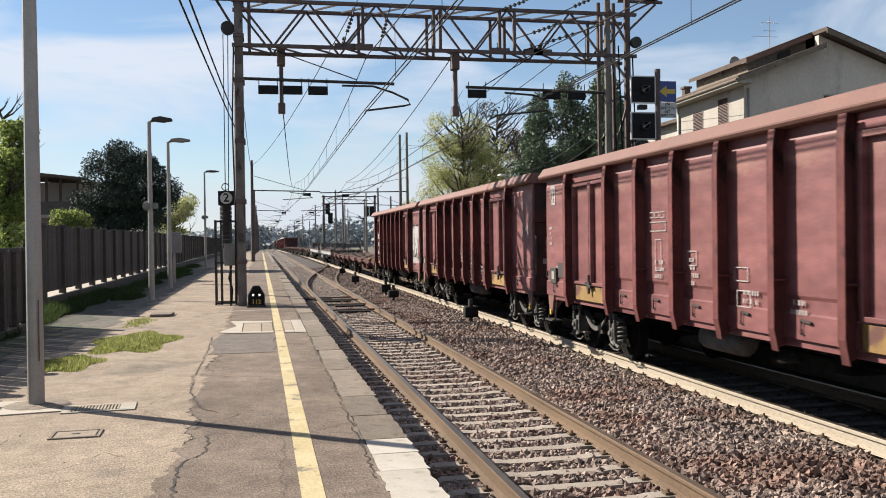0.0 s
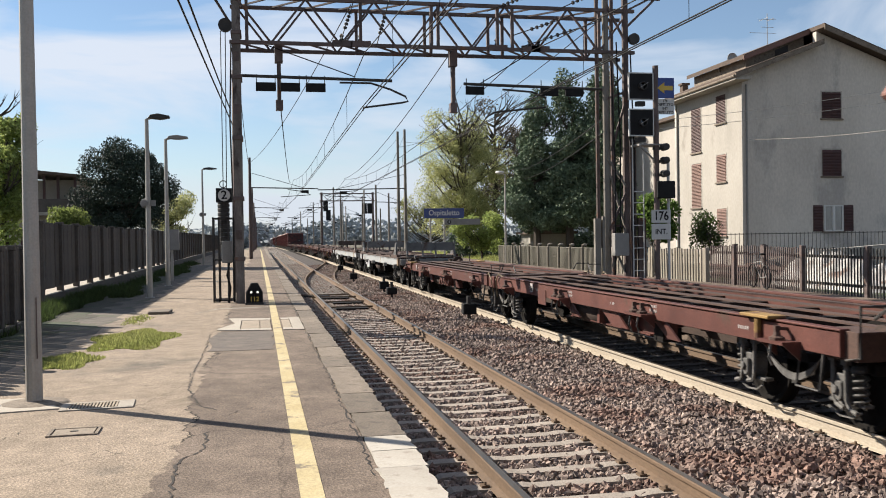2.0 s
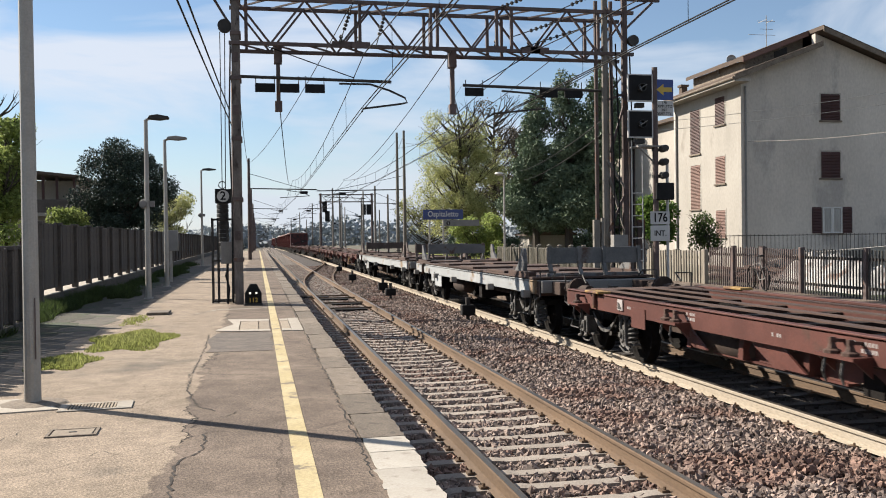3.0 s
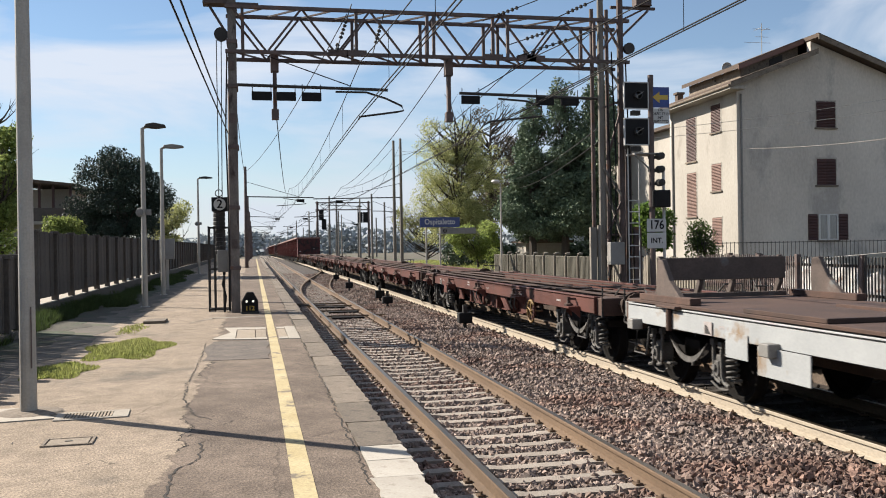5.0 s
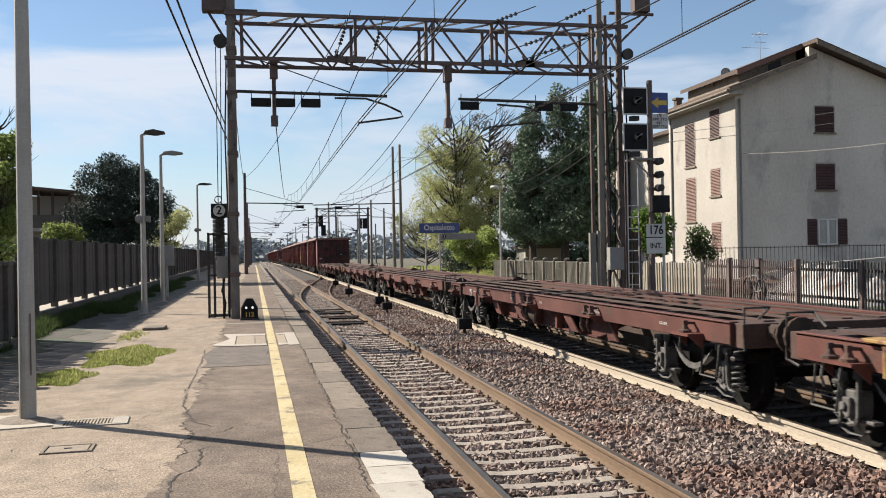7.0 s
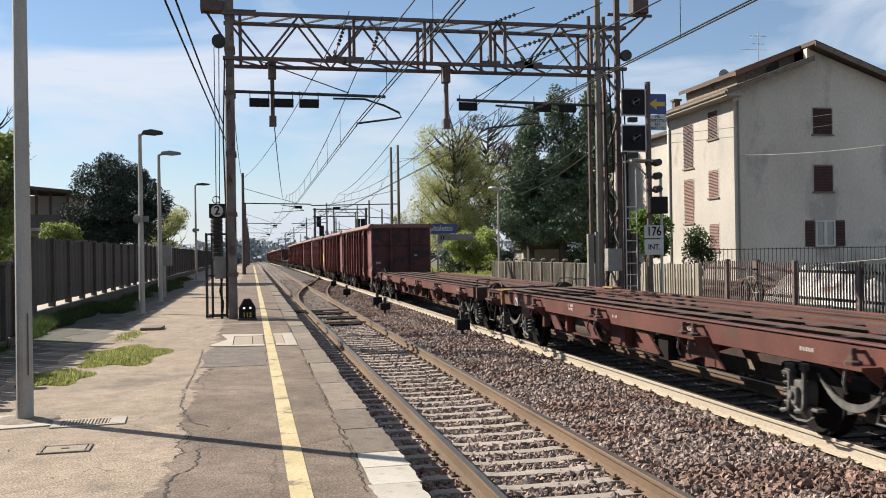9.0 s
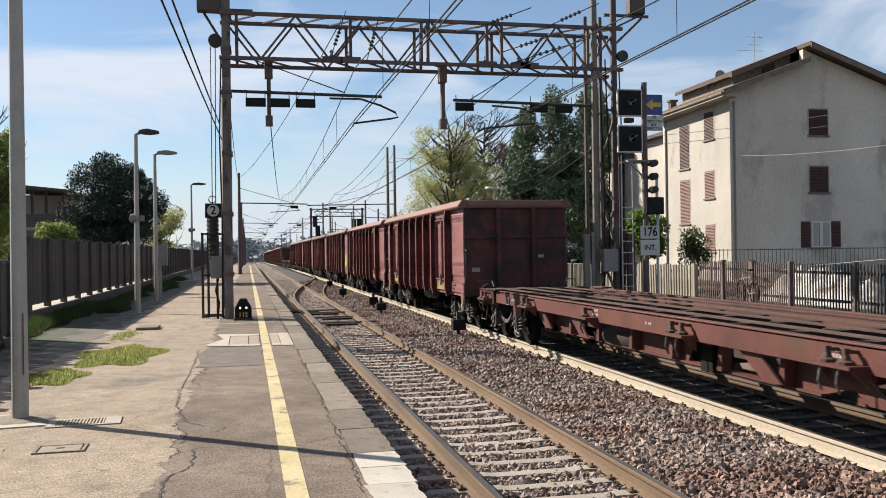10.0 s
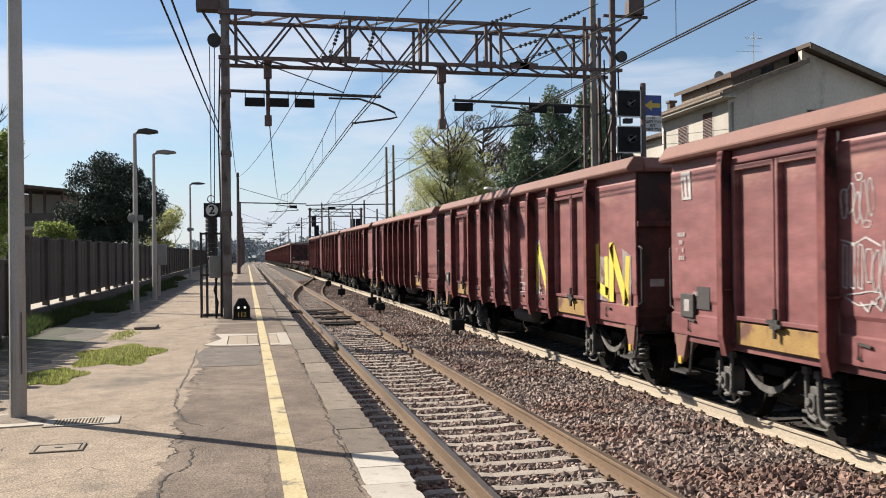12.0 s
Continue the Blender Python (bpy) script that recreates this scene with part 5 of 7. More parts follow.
def near_pole():
    t = thing("lamp_pole", "tall plain grey steel lamp pole in a concrete collar", "pole", pose(-2.19, 9.52, PLAT))
    part("pole", Shape().rod((0, 0, 0), (0, 0, 7.2), 0.08, 16, 0.055), GALV, t, smooth=False)
    part("collar", Shape().lathe([(0.0, 0.03), (0.16, 0.03), (0.3, 0.015), (0.34, 0.0)], (0.0, 0, 0), 2, 10), KERB, t, "pale concrete collar")
    part("lantern", Shape().prism([(0.0, 7.18), (0.1, 7.3), (0.7, 7.28), (0.7, 7.2)], 1, -0.14, 0.14), DARK, t, bevel=0.01)
    part("weld_seam", Shape().beam((0.05, -0.072, 0.45), (0.05, -0.072, 1.05), 0.01), MAST, t)
    return t


near_pole()
tagged(part("concrete_apron", Shape().prism([(-2.95, 8.95), (-1.86, 9.12), (-2.02, 9.4), (-2.17, 9.8), (-2.6, 9.8)], 2, PLAT - 0.03, PLAT + 0.012), PALE_CONC), "pale concrete apron round the pole foot", "paving patch")


COVER = mat("cover_concrete", (0.3, 0.245, 0.18), (0.37, 0.305, 0.235), 0.93, scale=6, fine=60, bump=0.6, vary=0.15)


def drain_grate():
    t = thing("drain_grate", "rusty slotted drain grate in a pale concrete rim", "drain", pose(-1.56, 9.2, PLAT, 0, 0, 4))
    part("rim", Shape().box(-0.32, 0.35, -0.2, -0.15, 0, 0.012).box(-0.32, 0.35, 0.15, 0.2, 0, 0.012).box(0.2, 0.35, -0.15, 0.15, 0, 0.012).box(-0.32, -0.25, -0.15, 0.15, 0, 0.012), PALE_CONC, t, "pale concrete rim", 0.004)
    # Thin dark plate in place of the pit's shade between the bars.
    part("pit", Shape().box(-0.25, 0.2, -0.15, 0.15, -0.001, 0.003), DARK, t)
    for i in range(15):
        x = -0.24 + i * 0.0305
        part("bar", Shape().box(x - 0.009, x + 0.009, -0.15, 0.15, 0.003, 0.014), COVER, t)


drain_grate()


def manhole():
    t = thing("manhole_cover", "worn square inspection cover set in the platform", "manhole", pose(-1.53, 7.98, PLAT, 0, 0, 2))
    part("frame", Shape().box(-0.2, 0.2, -0.15, -0.125, 0, 0.012).box(-0.2, 0.2, 0.125, 0.15, 0, 0.012).box(-0.2, -0.175, -0.125, 0.125, 0, 0.012).box(0.175, 0.2, -0.125, 0.125, 0, 0.012), KERB, t)
    part("lid", Shape().box(-0.165, 0.165, -0.115, 0.115, 0, 0.01), COVER, t, bevel=0.004)
    part("lifting_eye", Shape().box(-0.03, 0.03, -0.015, 0.015, 0.01, 0.014), DARK, t)


manhole()


def patch(name, x0, x1, y0, y1, material, label, h=0.006):
    t = part(name, Shape().box(x0, x1, y0, y1, PLAT - 0.05, PLAT + h), material, bevel=0.002)
    return tagged(t, label, "paving patch")


def crack(points, width, seed):
    """A ragged open crack in the paving along a few turning points."""
    rnd = random.Random(seed)
    pts = []
    for (ax, ay), (bx, by) in zip(points, points[1:]):
        n = max(3, int(math.hypot(bx - ax, by - ay) / 0.06))
        for i in range(n):
            k = i / n
            pts.append((ax + (bx - ax) * k + rnd.uniform(-0.022, 0.022), ay + (by - ay) * k + rnd.uniform(-0.03, 0.03), width * rnd.uniform(0.3, 1.0)))
    sh = Shape()
    v = []
    for x, y, w in pts:
        v += [(x - w / 2, y, PLAT + 0.0035), (x + w / 2, y + w * 0.6, PLAT + 0.0035)]
    sh.add(v, [(2 * i, 2 * i + 1, 2 * i + 3, 2 * i + 2) for i in range(len(pts) - 1)])
    part("crack", sh, CRACK, platform, "dark open crack in the paving")


CRACK = mat("crack_shadow", (0.02, 0.016, 0.013), (0.045, 0.036, 0.03), 0.98, scale=8, fine=60, bump=0.5)
for n, (points, width) in enumerate((([(-0.82, 15.6), (-0.77, 12.6), (-0.8, 11.1), (-0.74, 9.9), (-0.6, 9.0), (-0.4, 8.6)], 0.022), ([(-0.05, 8.7), (-0.25, 8.5), (-0.62, 7.85)], 0.018), ([(-0.45, 7.67), (-0.43, 7.1), (-0.6, 6.65), (-0.58, 6.1), (-0.5, 5.2)], 0.026), ([(-1.5, 10.37), (-1.1, 10.3), (-0.73, 10.43)], 0.012), ([(-2.6, 7.1), (-2.1, 7.6), (-1.95, 8.2)], 0.014), ([(-1.5, 6.9), (-1.15, 7.2), (-1.0, 7.0)], 0.012), ([(-0.4, 11.3), (0.2, 11.5), (0.75, 11.35)], 0.01), ([(0.74, 6.0), (0.77, 12.0), (0.76, 19.0), (0.77, 30.0)], 0.02))):
    crack(points, width, n)


# ducts crossing the platform beside the mast
PATCH = mat("dark_patch", (0.085, 0.07, 0.058), (0.16, 0.13, 0.108), 0.95, scale=4, fine=30, bump=1.0, vary=0.3)
cover = thing("duct_cover", "concrete duct cover slabs with pale worn rims", "duct cover", pose(0, 0, PLAT))
for x0, x1, y0, y1, mm in ((-0.34, 0.0, 16.3, 17.9, COVER), (0.0, 0.2, 16.3, 17.9, COVER), (0.4, 0.56, 16.3, 17.9, COVER), (0.56, 0.77, 15.9, 18.4, PALE_CONC)):
    part("slab", Shape().box(x0 + 0.006, x1 - 0.006, y0, y1, 0.0, 0.012), mm, cover, bevel=0.003)
part("rim", Shape().prism([(-0.74, 16.25), (-0.5, 16.1), (0.2, 15.95), (0.2, 16.28), (-0.35, 16.28), (-0.35, 17.95), (0.2, 17.95), (0.2, 18.3), (-0.6, 18.5), (-0.45, 17.4), (-0.7, 16.5)], 2, 0, 0.013), PALE_CONC, cover, "pale cement rim")
for y in (15.95, 17.96):
    part("rim", Shape().box(0.4, 0.56, y, y + 0.33, 0, 0.013), PALE_CONC, cover)
mend = [(-0.75 + 0.05 * math.sin(7 * k), 13.2 + 0.24 * k) for k in range(12)]
tagged(part("asphalt_patch", Shape().prism([(0.2 + 0.03 * math.sin(5 * k), 13.2 + 0.24 * k) for k in range(12)] + mend[::-1], 2, PLAT - 0.02, PLAT + 0.005), PATCH), "dark crumbling asphalt patch beside the duct cover", "paving patch")
worn = thing("old_paint_line", "faded pale paint lines across the platform", "paint", pose(0, 0, PLAT), kind="structure")
part("stroke", Shape().add([(-1.45, 19.9, 0.004), (-1.35, 20.05, 0.004), (-0.9, 21.2, 0.004), (-0.95, 21.35, 0.004)], [(0, 1, 2, 3)]), PALE_LINE, worn)
part("stroke", Shape().add([(-0.95, 21.15, 0.004), (0.2, 21.3, 0.004), (0.2, 21.5, 0.004), (-0.95, 21.4, 0.004)], [(0, 1, 2, 3)]), PALE_LINE, worn)
part("stroke", Shape().add([(-0.6, 18.2, 0.004), (0.2, 18.3, 0.004), (0.2, 18.38, 0.004), (-0.6, 18.28, 0.004)], [(0, 1, 2, 3)]), PALE_LINE, worn)
tagged(part("kerb_board", Shape().box(-2.35, -1.9, 20.2, 20.9, PLAT, PLAT + 0.06), KERB, bevel=0.01), "small raised concrete cover by the lamp", "cover")


# ---- overhead line portal ----
def portal():
    g = thing("overhead_line_portal", "rusty grey lattice steel portal carrying the overhead wires", "gantry", pose(0, 0, 0), kind="")
    y0, y1, zb, zt = 22.9, 23.9, 6.95, 8.06
    xl, xr = -0.62, 10.0
    for y in (y0, y1):
        for z in (zb, zt):
            part("chord", Shape().beam((xl, y, z), (xr, y, z), 0.1, 0.085), MAST, g)
    n = 12
    xs = [xl + 0.15 + (xr - xl - 0.3) * i / n for i in range(n + 1)]
    bar = 0.05
    for i, (a, b) in enumerate(zip(xs, xs[1:])):
        for y in (y0, y1):
            p, q = ((a, y, zb), (b, y, zt)) if i % 2 else ((a, y, zt), (b, y, zb))
            part("diagonal", Shape().beam(p, q, bar), MAST, g)
        part("lacing", Shape().beam((a, y0, zb), (b, y1, zb), 0.04), MAST, g)
        part("lacing", Shape().beam((a, y1, zt), (b, y0, zt), 0.04), MAST, g)
    for x in (-0.2, 2.62, 4.45, 4.62, 6.2, 6.6, 9.0):
        for y in (y0, y1):
            part("upright", Shape().beam((x, y, zb), (x, y, zt), 0.075), MAST, g)
    # left mast: two channels laced together
    for y in (22.95, 23.45):
        part("mast_channel", Shape().box(-0.56, -0.36, y - 0.05, y + 0.05, PLAT, 9.0), MAST_PALE, g)
    for i in range(15):
        z = 0.9 + i * 0.5
        part("mast_lacing", Shape().beam((-0.53, 22.95, z), (-0.53, 23.45, z + 0.5), 0.035), MAST, g)
    for z in (1.6, 3.1, 4.6, 6.1, 7.2, 8.1):
        part("mast_clamp", Shape().box(-0.59, -0.33, 22.88, 23.52, z - 0.05, z + 0.05), MAST, g, "", 0.008)
    for z in (2.2, 5.3, 6.6):
        part("mast_bolt_plate", Shape().box(-0.54, -0.4, 22.885, 22.9, z - 0.12, z + 0.12), MAST, g)
    # right masts
    part("mast_tube", Shape().rod((9.2, 22.95, PLAT), (9.2, 22.95, 9.0), 0.1, 10, 0.085), CONC_MAST, g, "pale weathered tubular mast")
    part("mast_tube", Shape().rod((9.74, 22.9, PLAT), (9.74, 22.9, 9.2), 0.1, 10, 0.085), MAST, g, "brown rusty tubular mast")
    part("mast_tube", Shape().rod((9.3, 23.85, PLAT), (9.3, 23.85, 8.6), 0.06, 8), MAST, g)
    part("mast_tube", Shape().rod((9.74, 23.85, PLAT), (9.74, 23.85, 8.6), 0.06, 8), MAST, g)
    for z0, z1 in ((0.9, 2.1), (2.1, 3.9), (6.3, 7.0)):
        part("mast_lacing", Shape().beam((9.2, 22.9, z1), (9.74, 22.9, z0), 0.06), CONC_MAST, g)
    part("mast_lacing", Shape().beam((9.2, 22.95, 2.3), (9.74, 22.95, 2.3), 0.05), MAST, g)
    for x0, z0, x1, z1, mm in ((9.2, 4.1, 9.74, 3.3, CONC_MAST), (9.3, 4.3, 9.7, 5.6, MAST), (9.2, 5.7, 9.74, 5.9, MAST), (9.25, 2.2, 9.7, 3.2, MAST), (9.74, 2.35, 9.3, 1.2, CONC_MAST), (9.74, 7.2, 9.2, 8.2, MAST)):
        part("brace", Shape().beam((x0, 22.85, z0), (x1, 22.85, z1), 0.055), mm, g)
    part("mast_channel", Shape().box(9.86, 10.0, 22.85, 23.0, PLAT, 4.6), MAST, g, "rusty channel beside the mast")
    part("cable_guard", Shape().box(8.72, 8.88, 22.6, 22.72, PLAT, 2.5), CONC_MAST, g, "pale cable guard")
    part("cable_guard", Shape().box(10.02, 10.22, 22.75, 22.87, PLAT, 2.5), MAST, g, "brown cable guard")
    part("pulley_drum", Shape().lathe([(0.0, -0.06), (0.15, -0.06), (0.15, 0.06), (0.0, 0.06)], (9.95, 22.8, 7.3), 1, 14), DARK, g)
    part("transformer", Shape().box(10.3, 10.75, 23.05, 23.35, 8.55, 8.95).rod((10.42, 23.2, 8.95), (10.42, 23.2, 9.2), 0.05, 8).rod((10.62, 23.2, 8.95), (10.62, 23.2, 9.2), 0.05, 8), MAST, g, "small switch gear on the outrigger", 0.01)
    # drop posts and insulators
    for x in (0.58, 5.1):
        d = part("drop_post", Shape().box(x - 0.05, x + 0.05, 23.3, 23.45, 5.4, 6.95).box(x - 0.1, x + 0.1, 23.25, 23.5, 6.55, 7.0).box(x - 0.09, x + 0.09, 23.28, 23.48, 5.34, 5.6), MAST, g, "rusty drop post", 0.008)
    # bracket outriggers
    part("outrigger", Shape().beam((-0.5, 23.2, 7.3), (-1.1, 23.2, 8.3), 0.06).beam((-1.15, 23.2, 8.2), (0.2, 23.2, 8.2), 0.07).box(-1.15, -0.55, 23.0, 23.4, 8.15, 8.4), MAST, g)
    part("outrigger", Shape().beam((9.8, 23.2, 7.6), (10.7, 23.2, 8.45), 0.06).beam((9.6, 23.2, 8.5), (10.9, 23.2, 8.5), 0.07).beam((9.8, 23.2, 8.1), (10.8, 23.2, 8.6), 0.05), MAST, g)
    part("pulley_drum", Shape().lathe([(0.0, -0.06), (0.17, -0.06), (0.17, 0.06), (0.0, 0.06)], (-0.72, 23.1, 7.4), 1, 14), DARK, g)
    # cantilever arms with hanging plates
    part("cantilever", Shape().rod((-0.4, 23.2, 6.18), (3.45, 23.2, 6.12), 0.04, 8), DARK, g, "tubular cantilever arm")
    part("cantilever", Shape().rod((5.35, 23.2, 6.08), (9.2, 23.2, 6.0), 0.04, 8), DARK, g, "tubular cantilever arm")
    part("stay", Shape().rod((0.3, 23.2, 6.95), (2.5, 23.2, 6.2), 0.014, 6), WIRE, g)
    part("stay", Shape().rod((7.2, 23.2, 6.95), (5.8, 23.2, 6.1), 0.014, 6), WIRE, g)
    for x in (0.0, 0.6, 1.24, 5.4, 7.45, 8.15):
        pl = part("hanging_plate", Shape().box(x, x + 0.5, 23.17, 23.23, 5.8, 6.02), BLACK, g, "small dark hanging plate", 0.01)
        part("hanger", Shape().rod((x + 0.02, 23.2, 6.0), (x + 0.02, 23.2, 6.22), 0.012, 5).rod((x + 0.48, 23.2, 6.0), (x + 0.48, 23.2, 6.22), 0.012, 5), DARK, pl)
    part("registration_arm", Shape().path([(2.1, 23.2, 6.05), (2.9, 23.2, 6.05), (3.4, 23.2, 5.9), (3.8, 23.2, 5.72), (3.86, 23.2, 5.6), (3.7, 23.2, 5.56), (2.7, 23.2, 5.42), (2.68, 23.2, 5.34)], 0.028, 6), DARK, g, "curved registration arm")
    part("registration_arm", Shape().path([(6.4, 23.2, 5.95), (7.2, 23.2, 5.9), (7.6, 23.2, 5.75), (7.6, 23.2, 5.5), (6.2, 23.2, 5.35), (6.0, 23.2, 5.25)], 0.028, 6), DARK, g, "curved registration arm")
    # strings of insulators on the truss
    for a, b in (((2.1, 22.8, 7.0), (2.5, 22.8, 8.2)), ((3.0, 22.8, 6.9), (3.35, 22.8, 8.1)), ((6.6, 22.8, 7.3), (8.3, 22.8, 7.9)), ((6.8, 22.8, 7.0), (9.0, 22.8, 7.75)), ((5.9, 22.8, 7.9), (7.4, 22.8, 8.5)), ((7.8, 22.8, 8.0), (9.3, 22.8, 8.7))):
        s = Shape().rod(a, b, 0.014, 5)
        va, vb = Vector(a), Vector(b)
        for k in range(5):
            c = va.lerp(vb, 0.3 + 0.08 * k)
            w = (vb - va).normalized() * 0.025
            s.rod(c - w, c + w, 0.05, 8)
        part("insulator_string", s, DARK, g)
    for x in (2.15, 2.62, 6.2, 7.1, 7.35):
        part("insulator", Shape().lathe([(0.03, 0), (0.06, 0.05), (0.03, 0.1), (0.06, 0.15), (0.03, 0.2), (0.06, 0.25), (0.03, 0.3)], (x, 23.0, 6.95), 2, 8), DARK, g)
        part("clamp_plate", Shape().box(x - 0.25, x + 0.25, 22.82, 22.9, 6.9, 7.05), MAST, g)
    part("cable", Shape().path([(-0.62, 22.9, 0.6), (-0.6, 22.9, 3), (-0.64, 22.9, 5), (-0.58, 22.9, 7)], 0.02, 5), BLACK, g, "black cable run")
    for x, z0, z1 in ((9.35, 0.8, 6.5), (9.5, 1.5, 7.2), (9.9, 0.8, 6.9)):
        part("cable", Shape().path([(x, 22.8, z0), (x + 0.03, 22.78, (z0 + z1) / 2), (x - 0.05, 22.8, z1)], 0.02, 5), BLACK, g)
    part("switch_box", Shape().box(9.25, 9.65, 22.55, 22.8, 1.5, 2.1), GREY_BOX, g, "grey switch box", 0.01)
    part("earth_pole", Shape().box(8.93, 9.0, 22.6, 22.68, PLAT, 2.55), CONC_MAST, g)
    return g


portal()


def tension_weights():
    """Caged counterweight next to the left mast, with the platform number board."""
    t = thing("counterweight_cage", "dark steel cage with stacked counterweights by the mast", "counterweight", pose(0, 0, PLAT))
    x0, x1, y0, y1 = -1.12, -0.62, 23.5, 24.0
    for x in (x0, -0.98, -0.76, x1):
        for y in (y0, y1):
            part("cage_bar", Shape().beam((x, y, 0), (x, y, 2.15), 0.04), DARK, t)
    for z in (0.03, 1.05, 2.1):
        part("cage_hoop", Shape().box(x0 - 0.02, x1 + 0.02, y0 - 0.02, y0 + 0.02, z, z + 0.04).box(x0 - 0.02, x1 + 0.02, y1 - 0.02, y1 + 0.02, z, z + 0.04).box(x0 - 0.02, x0 + 0.02, y0, y1, z, z + 0.04).box(x1 - 0.02, x1 + 0.02, y0, y1, z, z + 0.04), DARK, t)
    for i in range(13):
        part("weight", Shape().lathe([(0.0, 0), (0.14, 0), (0.15, 0.015), (0.15, 0.085), (0.14, 0.1), (0.0, 0.1)], (-0.86, 23.75, 1.45 + i * 0.105), 2, 12), DARK, t)
    part("rope", Shape().rod((-0.86, 23.75, 2.8), (-0.86, 23.75, 6.9), 0.012, 5).rod((-0.78, 23.75, 2.8), (-0.72, 23.1, 6.9), 0.012, 5), WIRE, t)
    part("eye", Shape().path([(-0.86 + 0.09 * math.cos(a * math.pi / 6), 23.75, 3.0 + 0.09 * math.sin(a * math.pi / 6)) for a in range(13)], 0.014, 5), DARK, t)
    part("junction_box", Shape().box(-0.9, -0.64, 23.2, 23.4, 1.0, 1.55), GREY_BOX, t, "grey junction box", 0.012)
    part("cable", Shape().path([(-0.72, 23.15, 1.0), (-0.78, 23.1, 0.7), (-0.7, 23.1, 0.4), (-0.74, 23.12, 0.0)], 0.025, 5), BLACK, t)
    b = thing("platform_number_board", "black board with a white-ringed number two", "sign", pose(-0.83, 23.42, 3.2))
    part("board", Shape().box(-0.2, 0.2, -0.02, 0.02, -0.18, 0.18), BLACK, b, bevel=0.006)
    part("ring", Shape().lathe([(0.15, -0.022), (0.15, -0.03), (0.02, -0.03)], (0, 0, 0), 1, 24), WHITE, b, "white disc")
    lettering("numeral", "2", 0.3, BLACK, b, pose(0, -0.032, 0))
    return t


tension_weights()


def dwarf_signal():
    t = thing("dwarf_signal", "low black ground signal with two white lamps", "signal", pose(-0.12, 22.45, PLAT))
    part("housing", Shape().prism([(-0.2, 0), (0.2, 0), (0.2, 0.3), (0.08, 0.52), (-0.08, 0.52), (-0.2, 0.3)], 1, -0.08, 0.12), BLACK, t, bevel=0.015)
    for x in (-0.075, 0.075):
        part("hood", Shape().lathe([(0.055, -0.09), (0.06, -0.15), (0.05, -0.15)], (x, 0, 0.3), 1, 12), BLACK, t)
        part("lamp", Shape().lathe([(0.0, -0.1), (0.028, -0.092), (0.028, -0.08)], (x, 0, 0.3), 1, 14), LAMP_GLOW, t, "lit white lamp")
    part("foot", Shape().box(-0.22, 0.22, -0.12, 0.14, 0, 0.05), DARK, t)
    plate = part("plate", Shape().box(-0.14, 0.14, -0.1, -0.085, 0.06, 0.2), BLACK, t)
    lettering("number", "112", 0.15, SIGN_YELLOW, plate, pose(0, -0.103, 0.13))


LAMP_GLOW = glow("lamp_white", (1.0, 0.95, 0.85), 0.4)
dwarf_signal()


